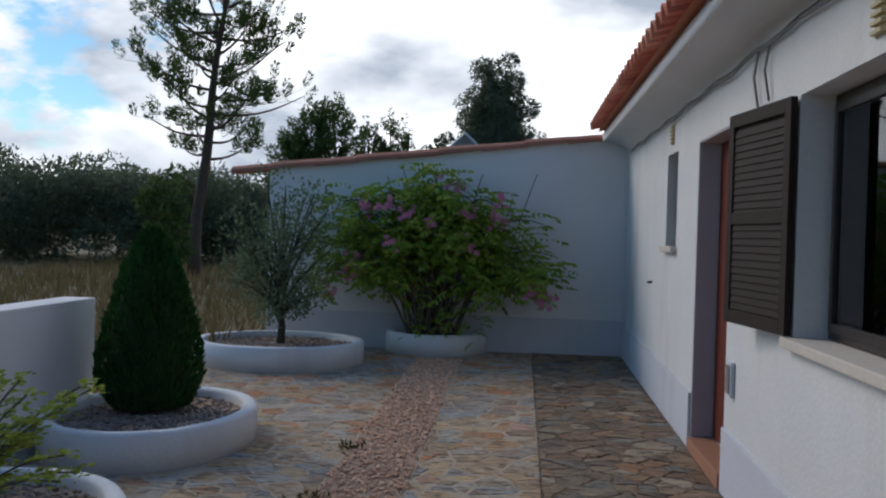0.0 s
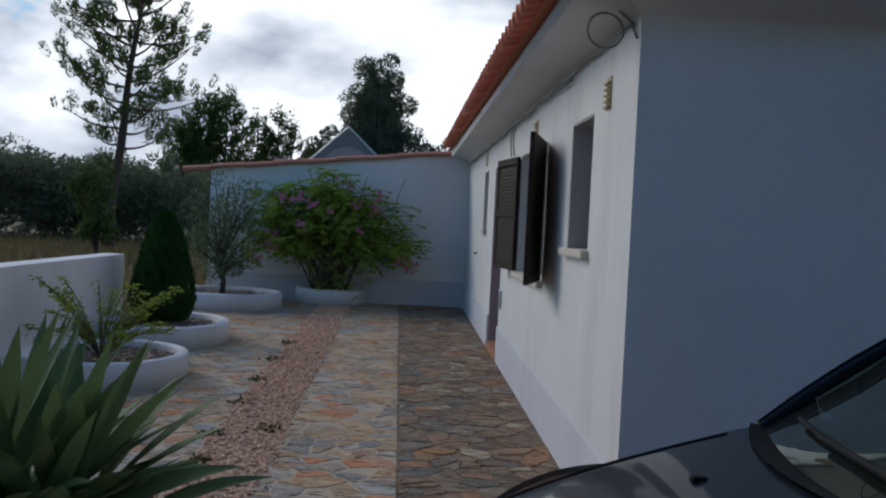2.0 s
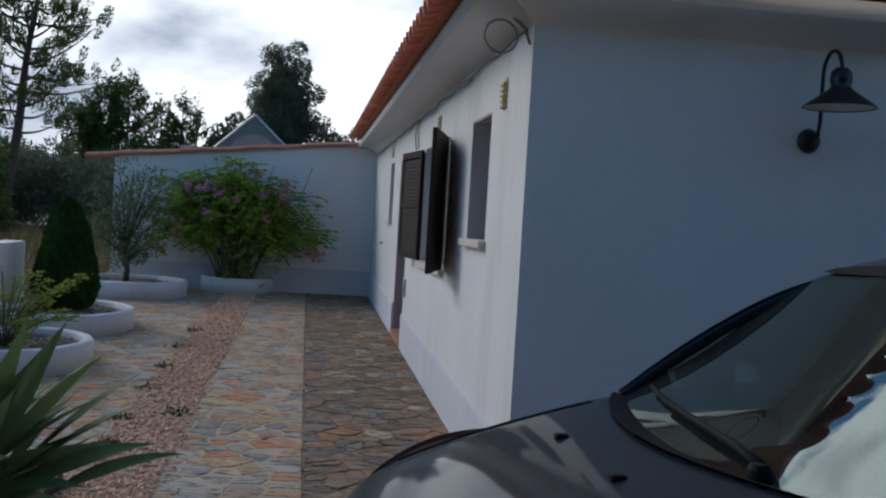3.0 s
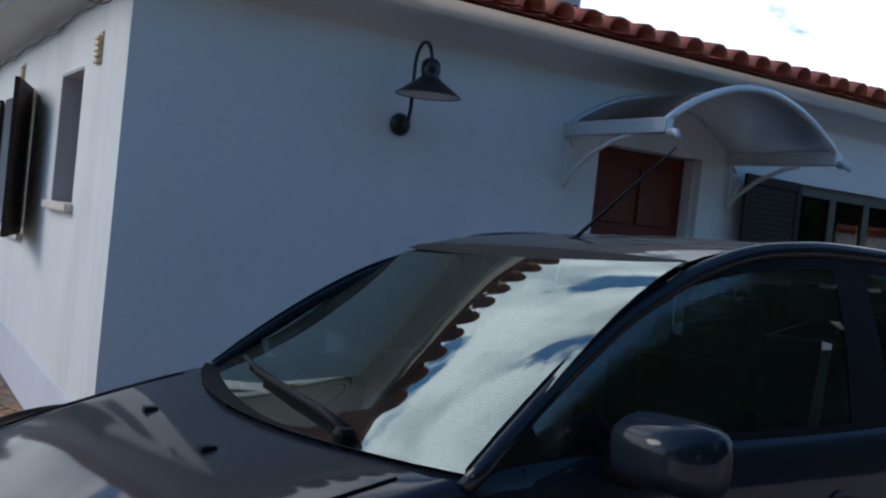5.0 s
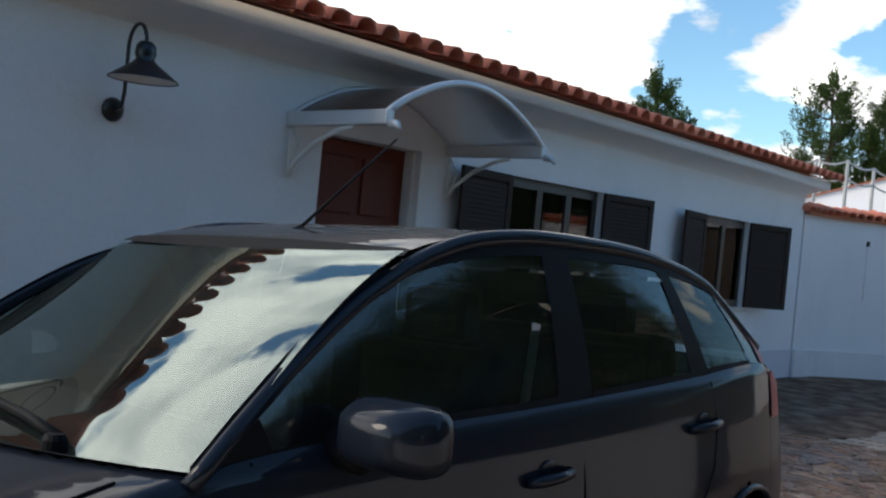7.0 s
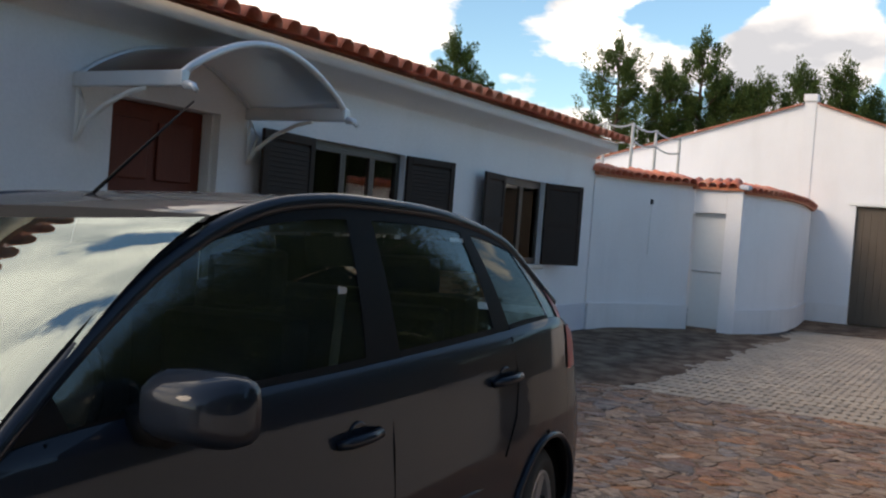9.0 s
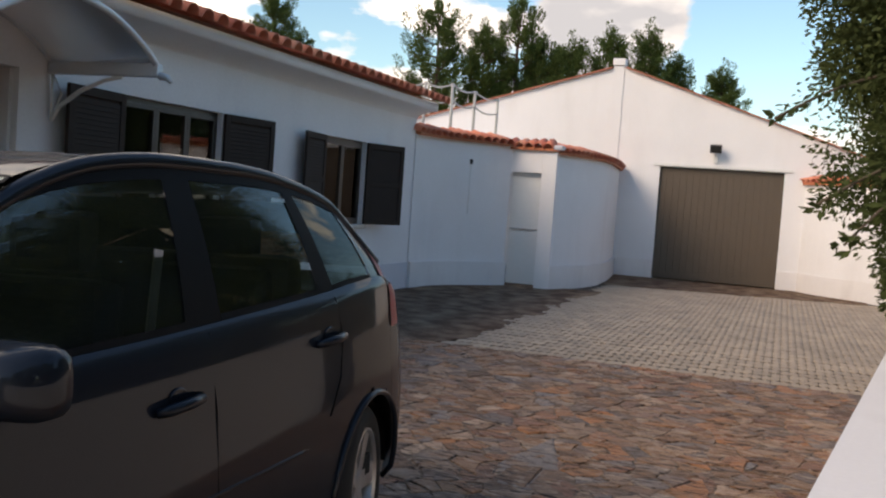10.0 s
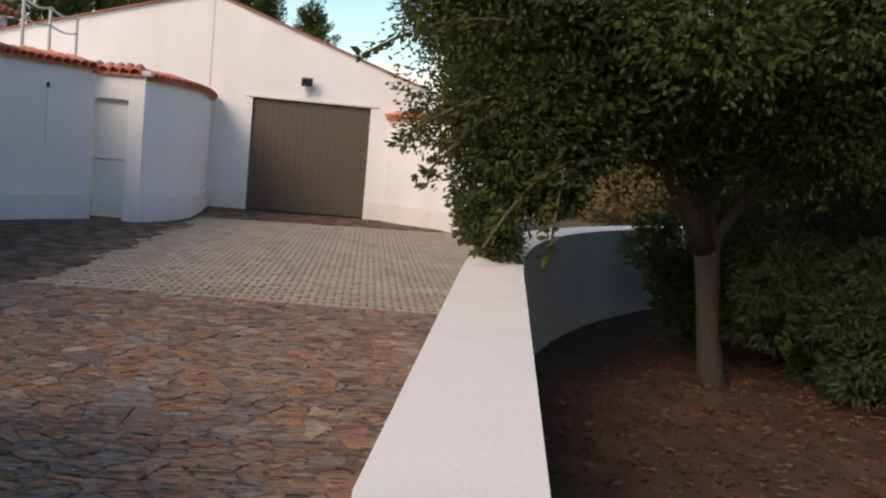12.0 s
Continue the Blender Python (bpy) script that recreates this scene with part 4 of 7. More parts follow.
def window_unit(name, width, height, label, at, turn, sashes=2, leaf=0.0, open_near=14, open_far=14, depth=0.17, curtain=False):
    """Window seen from outside: own frame runs along +x, looks to -y, origin at the sill's lower corner on the wall face."""
    w = thing(name, label, "window", at=at, turn=turn)
    tagged(w, kind="structure")
    bm = bmesh.new()
    f = 0.05
    box(bm, 0.002, f, depth, depth + 0.06, 0.012, height - 0.002)
    box(bm, width - f, width - 0.002, depth, depth + 0.06, 0.012, height - 0.002)
    box(bm, f, width - f, depth, depth + 0.06, 0.012, f)
    box(bm, f, width - f, depth, depth + 0.06, height - f, height - 0.002)
    part("window_frame", bm, FRAME, w)
    pw = (width - 2 * f) / sashes
    for k in range(sashes):
        x0 = f + k * pw
        bm = bmesh.new()
        g = 0.045
        box(bm, x0, x0 + g, depth - 0.02, depth + 0.02, f, height - f, bevel=0.004)
        box(bm, x0 + pw - g, x0 + pw, depth - 0.02, depth + 0.02, f, height - f, bevel=0.004)
        box(bm, x0 + g, x0 + pw - g, depth - 0.02, depth + 0.02, f, f + g, bevel=0.004)
        box(bm, x0 + g, x0 + pw - g, depth - 0.02, depth + 0.02, height - f - g, height - f, bevel=0.004)
        sash = part("sash", bm, FRAME, w)
        boxed("pane", (x0 + g, x0 + pw - g, depth - 0.003, depth + 0.003, f + g, height - f - g), WINDOW_GLASS, sash)
    boxed("window_sill", (-0.05, width + 0.05, -0.055, depth - 0.002, -0.045, 0.010), STONE_SILL, w, bevel=0.008)
    if leaf:
        shutter_leaf("shutter", w, leaf, height - 0.02, (-0.004, -0.012, 0.015), open_near, -1)
        shutter_leaf("shutter", w, leaf, height - 0.02, (width + 0.004, -0.012, 0.015), -open_far, 1)
    if curtain:
        bm = bmesh.new()
        pts = [(width * (0.30 + 0.62 * k / 40), depth + 0.14 + 0.018 * math.sin(k * 1.3)) for k in range(41)]
        lo = [bm.verts.new((x, y, 0.03)) for x, y in pts]
        hi = [bm.verts.new((x, y, height - 0.03)) for x, y in pts]
        for k in range(40):
            bm.faces.new((lo[k], lo[k + 1], hi[k + 1], hi[k]))
        smoothed(part("curtain", bm, CURTAIN, w))
    return w


# entrance facade
window_unit("window_1", B_LONG[1] - B_LONG[0], B_LONG[3] - B_LONG[2], "long dark framed window with louvred brown shutters folded open", (B_LONG[0], YB, B_LONG[2]), 0, sashes=3, leaf=0.80, open_near=6, open_far=9, depth=0.06, curtain=True)
window_unit("window_2", B_SHORT[1] - B_SHORT[0], B_SHORT[3] - B_SHORT[2], "dark framed window with louvred brown shutters folded open", (B_SHORT[0], YB, B_SHORT[2]), 0, sashes=2, leaf=0.72, open_near=8, open_far=22, depth=0.06, curtain=True)
# side facade: the unit's own x runs to -y, so it starts at the far jamb
window_unit("window_3", A_SHUT[1] - A_SHUT[0], A_SHUT[3] - A_SHUT[2], "side window with louvred dark brown shutters standing open", (XA, A_SHUT[1], A_SHUT[2]), -90, sashes=2, leaf=0.86, open_near=8, open_far=15, curtain=True)
window_unit("window_4", A_NEAR[1] - A_NEAR[0], A_NEAR[3] - A_NEAR[2], "tall narrow side window in a deep reveal", (XA, A_NEAR[1], A_NEAR[2]), -90, sashes=1)
window_unit("window_5", A_FAR[1] - A_FAR[0], A_FAR[3] - A_FAR[2], "small side window near the garden wall", (XA, A_FAR[1], A_FAR[2]), -90, sashes=1, depth=0.10)


def reveal(name, y0, y1, z0, z1, label):
    """Painted lining of an opening in the side facade."""
    bm = bmesh.new()
    box(bm, XA + 0.004, XA + 0.165, y0 + 0.001, y0 + 0.012, z0 + 0.012, z1 - 0.002)
    box(bm, XA + 0.004, XA + 0.165, y1 - 0.012, y1 - 0.001, z0 + 0.012, z1 - 0.002)
    box(bm, XA + 0.004, XA + 0.165, y0 + 0.013, y1 - 0.013, z1 - 0.014, z1 - 0.002)
    return tagged(part(name, bm, REVEAL), label, "reveal", kind="structure")


reveal("trim_niche", *A_NEAR, "lavender grey painted window reveal")
reveal("trim_door", *A_DOOR, "lavender grey painted door reveal")
side_door = thing("door_1", "brown wooden side door in a deep niche", "door", at=(XA + 0.17, A_DOOR[0] + 0.013, -0.045))
tagged(side_door, kind="structure")
boxed("door_leaf", (0, 0.05, 0, A_DOOR[1] - A_DOOR[0] - 0.026, 0, A_DOOR[3] + 0.03), DOOR_WOOD, side_door, bevel=0.006)
boxed("door_handle", (-0.05, -0.002, 0.10, 0.22, 1.0, 1.02), STEEL, side_door, bevel=0.006)
tagged(boxed("step", (XA - 0.03, XA + 0.168, A_DOOR[0] + 0.013, A_DOOR[1] - 0.013, -0.25, -0.05), STEP_TILE, bevel=0.006), "terracotta tiled door step", "step", kind="structure")

front_door = thing("door_2", "varnished red brown panelled front door", "door", at=(B_DOOR[0], YB + 0.16, 0.03))
tagged(front_door, kind="structure")
dw, dh = B_DOOR[1] - B_DOOR[0] - 0.035, B_DOOR[3] - 0.04
leaf = boxed("door_leaf", (0.01, dw, 0, 0.05, 0, dh), DOOR_WOOD, front_door, bevel=0.004)
for z0, z1 in ((0.12, 0.85), (1.02, 1.48), (1.58, dh - 0.12)):
    for x0, x1 in ((0.12, dw / 2 - 0.04), (dw / 2 + 0.05, dw - 0.11)):
        boxed("panel", (x0, x1, -0.018, -0.002, z0, z1), DOOR_WOOD, leaf, bevel=0.012)
boxed("door_handle", (0.10, 0.13, -0.06, -0.002, 0.95, 1.12), STEEL, front_door, bevel=0.008)
boxed("door_jamb", (dw + 0.002, B_DOOR[1] - B_DOOR[0] - 0.003, -0.10, 0.05, 0, dh + 0.002), PLASTER, front_door)
tagged(boxed("step_front", (B_DOOR[0] - 0.1, B_DOOR[1] + 0.1, YB - 0.35, YB - 0.026, -0.03, 0.14), STEP_TILE, bevel=0.01), "terracotta tiled front step", "step", kind="structure")

# air vents on the side facade
def wall_vent(y, z, h=0.20, w=0.12):
    v = thing("wall_vent", "yellowed slatted plastic air vent on the wall", "vent", "air vents", at=(XA, y, z))
    boxed("backing", (-0.008, -0.001, -w / 2, w / 2, 0, h), VENT, v)
    for k in range(5):
        boxed("slat", (-0.03, -0.009, -w / 2, w / 2, 0.008 + k * (h - 0.02) / 5, 0.026 + k * (h - 0.02) / 5), VENT, v, bevel=0.003)
    return v


for y, z in ((6.22, 2.21), (9.35, 2.29), (14.45, 2.36)):
    wall_vent(y, z)
meter = thing("wall_box", "small grey meter box low on the wall", "box", at=(XA, 11.72, 0.50))
boxed("case", (-0.03, -0.002, -0.06, 0.06, 0, 0.22), PLINTH, meter, bevel=0.006)
boxed("cover", (-0.038, -0.031, -0.045, 0.045, 0.02, 0.20), CABLE, meter, bevel=0.003)
spout = thing("wall_pipe", "short black pipe end in the wall", "pipe", at=(XA, 15.6, 1.05))
tubed("pipe", [(0.02, 0, 0), (-0.05, 0, -0.004)], 0.014, IRON, spout)

# cables along the side facade
cables = thing("cable_run", "grey cables clipped under the eaves with a loose coil", "cable")
zc = WALL_TOP - 0.03
run = [(XA - 0.02, YB + 0.10 + k * 0.3, zc + 0.012 * math.sin(k * 1.7)) for k in range(41)]
tubed("cable", run, 0.008, CABLE, cables)
tubed("cable", [(x - 0.01, y, z - 0.03 + 0.01 * math.sin(y * 3)) for x, y, z in run[6:]], 0.008, CABLE, cables)
ring = [(XA - 0.17 + 0.10 * math.cos(a), YB + 0.12 + 0.02 * math.sin(a), 2.565 + 0.10 * math.sin(a)) for a in [k * math.tau / 32 for k in range(33)]]
tubed("coil", ring, 0.0055, CABLE, cables)
tubed("coil", [(x - 0.004, y + 0.008, z + 0.004) for x, y, z in ring[:14]], 0.005, CABLE, cables)
tubed("cable", [(XA - 0.01, YB + 0.05, 2.52), (XA - 0.03, YB + 0.12, 2.62), (XA - 0.10, YB + 0.22, 2.72), (XA - 0.22, YB + 0.30, 2.83)], 0.008, CABLE, cables)
for yy in (11.0, 11.25):
    tubed("cable", [(XA - 0.015, yy, 2.62), (XA - 0.03, yy + 0.05, 2.45), (XA - 0.02, yy - 0.03, 2.27)], 0.008, CABLE, cables)

# ---- wall lamp ----
lamp = thing("wall_lamp", "black enamel gooseneck wall lamp with wide shade", "lamp", at=(2.99, YB, 2.07))
bm = bmesh.new()
lathe(bm, [(0.001, 0), (0.07, 0), (0.075, 0.012), (0.06, 0.03), (0.03, 0.05), (0.001, 0.055)], 24)
for v in bm.verts:
    v.co = Vector((v.co.x, -v.co.z - 0.001, v.co.y))
smoothed(part("wall_plate", bm, IRON, lamp))
neck = [(0, -0.05, 0), (0.0, -0.11, 0.02), (0.0, -0.13, 0.10), (0.0, -0.13, 0.38)] + [(0.0, -0.13 - 0.10 * (1 - math.cos(a)), 0.38 + 0.13 * math.sin(a)) for a in [k * math.pi / 12 for k in range(1, 13)]] + [(0, -0.33, 0.37)]
tubed("arm", neck, 0.012, IRON, lamp, 10)
bm = bmesh.new()
lathe(bm, [(0.001, 0.4), (0.035, 0.395), (0.058, 0.37), (0.062, 0.32), (0.052, 0.29), (0.075, 0.265), (0.2, 0.175), (0.205, 0.166), (0.19, 0.174), (0.07, 0.255), (0.001, 0.26)], 32, (0, -0.33, 0))
smoothed(part("shade", bm, IRON, lamp))
bm = bmesh.new()
lathe(bm, [(0.192, 0.171), (0.07, 0.25), (0.001, 0.252)], 32, (0, -0.33, 0))
smoothed(part("reflector", bm, WHITE_PLASTIC, lamp, "white enamelled inside of the shade"))
bm = bmesh.new()
lathe(bm, [(0.001, 0.16), (0.025, 0.168), (0.032, 0.19), (0.02, 0.23), (0.015, 0.248)], 16, (0, -0.33, 0))
smoothed(part("bulb", bm, WHITE_PLASTIC, lamp))

# ---- canopy over the front door ----
canopy = thing("door_canopy", "arched canopy of smoked sheet in white aluminium over the door", "canopy", at=(4.37, YB, 2.235))
CW, CD, CR = 1.72, 1.02, 0.33
for x in (0.0, CW):
    boxed("side_beam", (x - 0.035, x + 0.035, -CD, -0.002, -0.05, 0.05), ALU, canopy, bevel=0.012)
    tubed("gutter_spout", [(x, -CD, -0.04), (x, -CD - 0.07, -0.05), (x, -CD - 0.10, -0.085)], [0.03, 0.026, 0.016], ALU, canopy)
    brace = [(x, -0.03, -0.40), (x, -0.10, -0.30), (x, -0.30, -0.17), (x, -0.52, -0.085), (x, -0.68, -0.055)]
    tubed("bracket", brace, 0.017, WHITE_PLASTIC, canopy)
    tubed("bracket", [(x, -0.03, -0.42), (x, -0.028, -0.2), (x, -0.03, -0.05)], 0.014, WHITE_PLASTIC, canopy)
    tubed("bracket", [(x, -0.06, -0.33), (x, -0.12, -0.2), (x, -0.05, -0.08)], 0.010, WHITE_PLASTIC, canopy)


def arch(y, r=0.0):
    return [(CW * k / 28, y, 0.03 + (CR + r) * math.sin(math.pi * k / 28) ** 0.85) for k in range(29)]


tubed("front_arch", arch(-CD + 0.03), 0.026, ALU, canopy)
tubed("back_arch", arch(-0.03), 0.022, ALU, canopy)
bm = bmesh.new()
a, b = [bm.verts.new(p) for p in arch(-0.03, -0.004)], [bm.verts.new(p) for p in arch(-CD + 0.03, -0.004)]
for k in range(28):
    bm.faces.new((a[k], a[k + 1], b[k + 1], b[k]))
smoothed(part("sheet", bm, SMOKED, canopy, "smoked translucent plastic sheet"))

# ---- roof fittings ----
chimney = thing("chimney", "grey metal chimney cowl standing behind the tiles", "chimney", at=(4.90, 6.6, 2.95))
boxed("stack", (-0.19, 0.19, -0.19, 0.19, 0, 0.72), PLINTH, chimney, bevel=0.01)
bm = bmesh.new()
lathe(bm, [(0.26, 0.72), (0.26, 0.76), (0.16, 0.86), (0.001, 0.90)], 20)
part("cowl", bm, STEEL, chimney)
railing = thing("terrace_railing", "thin metal terrace railing behind the tiles", "railing", at=(0, 0, 0))
posts = [(17.5, 7.3), (17.6, 6.8), (17.72, 6.28), (18.9, 6.2), (20.2, 6.1)]
for x, y in posts:
    tubed("post", [(x, y, 2.43), (x, y, 3.66)], 0.030, RAILING_PAINT, railing)
for z in (3.33, 3.64):
    line = []
    for (x0, y0), (x1, y1) in zip(posts, posts[1:]):
        for k in range(5):
            t = k / 5
            line.append((x0 + (x1 - x0) * t, y0 + (y1 - y0) * t, z - 0.07 * math.sin(math.pi * t)))
    line.append((*posts[-1], z))
    tubed("rail", line, 0.017, RAILING_PAINT, railing)
tagged(boxed("terrace", (XE + 0.32, XG - 0.01, 5.95, 9.3, 2.1, 2.44), PLASTER), "flat white terrace block behind the yard wall", "terrace", kind="structure")

# ---- floodlight over the garage door ----
flood = thing("floodlight", "small grey floodlight on a bracket above the garage door", "lamp", at=(XG, 1.50, 2.86))
boxed("bracket", (-0.16, -0.002, -0.02, 0.02, -0.02, 0.02), STEEL, flood)
boxed("housing", (-0.28, -0.12, -0.12, 0.12, -0.02, 0.15), IRON, flood, bevel=0.015, m=pose(0, 0, 0, 0, -12, 0))
boxed("glass", (-0.286, -0.281, -0.10, 0.10, 0.0, 0.13), DARK, flood, m=pose(0, 0, 0, 0, -12, 0))
boxed("junction_box", (-0.05, -0.002, -0.05, 0.05, -0.28, -0.14), WHITE_PLASTIC, flood, bevel=0.006)
tubed("cable", [(-0.03, 0, -0.02), (-0.05, 0.02, -0.10), (-0.03, 0, -0.16)], 0.009, CABLE, flood)

wall_mark = thing("conduit", "thin pipe and fixing on the yard wall", "pipe", at=(15.1, 4.96, 0))
tubed("pipe", [(0, -0.02, 2.02), (0, -0.02, 1.2)], 0.009, WHITE_PLASTIC, wall_mark)
boxed("clip", (-0.03, 0.03, -0.05, -0.01, 2.02, 2.10), IRON, wall_mark, bevel=0.008)


# ---- planters ----
def planter(label, cx, cy, rx, ry, height, start=0.0, stop=360.0, thick=0.11, fill=CHIPS):
    """A low kerb wall bent to an oval, with a bed of chippings inside."""
    p = thing("planter", label, "planter", "planters", at=(cx, cy, fall(cx, cy)))
    full = stop - start >= 359
    n = 56
    ang = [radians(start + (stop - start) * k / n) for k in range(n if full else n + 1)]
    prof = [(0, -0.06), (0, height - 0.02), (0.015, height), (thick - 0.015, height), (thick, height - 0.02), (thick, -0.03)]
    bm = bmesh.new()
    rows = []
    for a in ang:
        rows.append([bm.verts.new(((rx - d) * math.cos(a), (ry - d) * math.sin(a), z + (0.006 * noise.noise((a * 4, d * 9, 1)) if z > 0 else 0))) for d, z in prof])
    for k in range(len(rows) - (0 if full else 1)):
        q, s = rows[k], rows[(k + 1) % len(rows)]
        for j in range(len(prof)):
            bm.faces.new((q[j], q[(j + 1) % len(prof)], s[(j + 1) % len(prof)], s[j]))
    if not full:
        bm.faces.new(rows[0])
        bm.faces.new(rows[-1][::-1])
    smoothed(part("kerb", bm, RIM, p, "white painted kerb wall"))
    bm = bmesh.new()
    out = [((rx - thick) * math.cos(a), (ry - thick) * math.sin(a)) for a in ang]
    prism(bm, out, -0.03, height - 0.075)
    part("bed", bm, GRAVEL_BED, p)
    rp = random.Random(int(abs(cx * 100)))
    vs, fs = [], []
    for _ in range(int(900 * rx * ry * (stop - start) / 360) + 200):
        a, r = radians(rp.uniform(start, stop)), math.sqrt(rp.random())
        x, y = (rx - thick - 0.02) * r * math.cos(a), (ry - thick - 0.02) * r * math.sin(a)
        pebble(vs, fs, (x, y, height - 0.072 + rp.uniform(0, 0.012)), rp.uniform(0.012, 0.028), rp)
    tagged(raw("gravel_layer", vs, fs, fill, p), kind="stuff")
    return p


def pebble(vs, fs, c, r, rp):
    """A small faceted stone."""
    b = len(vs)
    s = Vector((rp.uniform(0.7, 1.3), rp.uniform(0.7, 1.3), rp.uniform(0.4, 0.75))) * r
    e = Euler((rp.uniform(-0.5, 0.5), rp.uniform(-0.5, 0.5), rp.uniform(0, 6.3))).to_matrix()
    for p in ((1, 0, 0), (-1, 0, 0), (0, 1, 0), (0, -1, 0), (0, 0, 1), (0, 0, -1)):
        q = e @ Vector([p[i] * s[i] * rp.uniform(0.8, 1.15) for i in range(3)])
        vs.append((c[0] + q.x, c[1] + q.y, c[2] + q.z))
    for f in ((0, 2, 4), (2, 1, 4), (1, 3, 4), (3, 0, 4), (2, 0, 5), (1, 2, 5), (3, 1, 5), (0, 3, 5)):
        fs.append(tuple(b + i for i in f))


planter("oval white kerbed planter with brown chippings round the small conifer", -2.87, 12.6, 0.76, 1.02, 0.25)
planter("round white kerbed planter with chippings and a sparse shrub", -2.84, 9.95, 0.79, 0.93, 0.25)
planter("wide oval white kerbed planter at the foot of the small tree", -2.94, 16.75, 1.0, 0.98, 0.26)
planter("half round white kerbed planter against the garden wall", -1.20, YW - 0.024, 0.66, 0.72, 0.26, 180, 360)

# ---- far house beyond the garden wall ----
far = thing("house", "distant pinkish house with grey gable above the garden wall", "house", at=(-3.3, 58, 0))
boxed("wall", (-4.2, 4.2, 0, 8, -0.3, 5.0), PINK_WALL, far)
bm = bmesh.new()
vs = [bm.verts.new(p) for p in ((-2.6, -0.2, 4.6), (2.6, -0.2, 4.6), (0, -0.2, 7.0), (-2.6, 8, 4.6), (2.6, 8, 4.6), (0, 8, 7.0))]
bm.faces.new(vs[:3])
bm.faces.new(vs[3:])
bm.faces.new((vs[0], vs[2], vs[5], vs[3]))
bm.faces.new((vs[1], vs[4], vs[5], vs[2]))
part("gable", bm, GREY_ROOF, far, "grey boarded gable")
for s in (-1, 1):
    bm = bmesh.new()
    tube(bm, [(s * 2.75, -0.35, 4.5), (0, -0.35, 7.05)], 0.07, 6)
    part("barge_board", bm, ALU, far)
bm = bmesh.new()
for k in range(13):
    a = math.pi * k / 12
    bm.verts.new((1.45 * math.cos(a), -0.28, 4.6 + 1.3 * math.sin(a)))
bm.verts.ensure_lookup_table()
bm.faces.new(bm.verts[:])
part("arch_panel", bm, PINK_WALL, far, "pinkish arched panel in the gable")


# ---- the parked car: nose to -x, own frame u back from the nose, v across, z up ----
def curve(keys):
    """A smooth function through (u, value) keys."""
    us, vs = [k[0] for k in keys], [k[1] for k in keys]

    def f(u):
        if u <= us[0]:
            return vs[0]
        if u >= us[-1]:
            return vs[-1]
        i = max(k for k in range(len(us) - 1) if us[k] <= u)
        h = us[i + 1] - us[i]
        t = (u - us[i]) / h
        m0 = (vs[i + 1] - vs[max(i - 1, 0)]) / (us[i + 1] - us[max(i - 1, 0)])
        j = min(i + 2, len(us) - 1)
        m1 = (vs[j] - vs[i]) / (us[j] - us[i])
        return (2 * t ** 3 - 3 * t * t + 1) * vs[i] + (t ** 3 - 2 * t * t + t) * h * m0 + (3 * t * t - 2 * t ** 3) * vs[i + 1] + (t ** 3 - t * t) * h * m1
    return f


car = thing("car", "dark navy five-door hatchback parked before the house", "car", at=(0.12, 2.22, 0))
car.matrix_basis = pose(1.205, 1.47, 0, 0, 0, -0.4) @ pose(-1.1, 0.75, -0.02, -2.3, 0, 0)  # the drive falls slightly towards the house
half = curve([(0.0, 0.40), (0.04, 0.56), (0.12, 0.66), (0.28, 0.75), (0.55, 0.805), (0.95, 0.825), (1.6, 0.83), (2.6, 0.83), (3.1, 0.82), (3.48, 0.785), (3.72, 0.73), (3.85, 0.66), (3.92, 0.54)])
belt = curve([(0.0, 0.60), (0.06, 0.68), (0.15, 0.735), (0.35, 0.80), (0.6, 0.875), (0.92, 0.965), (1.3, 1.005), (2.0, 1.03), (2.85, 1.075), (3.2, 1.10), (3.5, 1.10), (3.68, 1.03), (3.83, 0.92), (3.92, 0.77)])
crown = curve([(0.0, 0.61), (0.06, 0.70), (0.15, 0.765), (0.35, 0.845), (0.6, 0.92), (0.80, 0.965), (0.95, 0.985), (1.2, 1.0)])
sill = curve([(0.0, 0.34), (0.10, 0.24), (0.4, 0.19), (2.0, 0.18), (3.3, 0.20), (3.8, 0.28), (3.92, 0.40)])
FRONT_AXLE, REAR_AXLE, WHEEL_R, ARCH_R = 0.78, 3.27, 0.31, 0.362


def section(u):
    """Half section at u, from the sill up to the belt, then over the bonnet to the middle."""
    h, b, s = half(u), belt(u), sill(u)
    d = b - s
    pts = [(0.90 * h, s), (0.955 * h, s + 0.04), (0.985 * h, s + 0.16 * d), (1.0 * h, s + 0.34 * d), (1.0 * h, s + 0.50 * d), (0.992 * h, s + 0.64 * d), (0.978 * h, s + 0.80 * d), (0.967 * h, s + 0.90 * d), (0.955 * h, s + 0.965 * d), (0.93 * h, b)]
    if u <= 1.02:
        c = crown(u)
        pts += [(0.88 * h, b + 0.30 * (c - b)), (0.78 * h, b + 0.55 * (c - b)), (0.6 * h, b + 0.78 * (c - b)), (0.38 * h, b + 0.93 * (c - b)), (0.18 * h, b + 0.99 * (c - b)), (0, c)]
    elif u >= 3.5:
        c = belt(u) + 0.01
        pts += [(0.88 * h, b + 0.3 * (c - b)), (0.78 * h, b + 0.5 * (c - b)), (0.6 * h, b + 0.8 * (c - b)), (0.38 * h, c), (0.18 * h, c), (0, c)]
    return pts


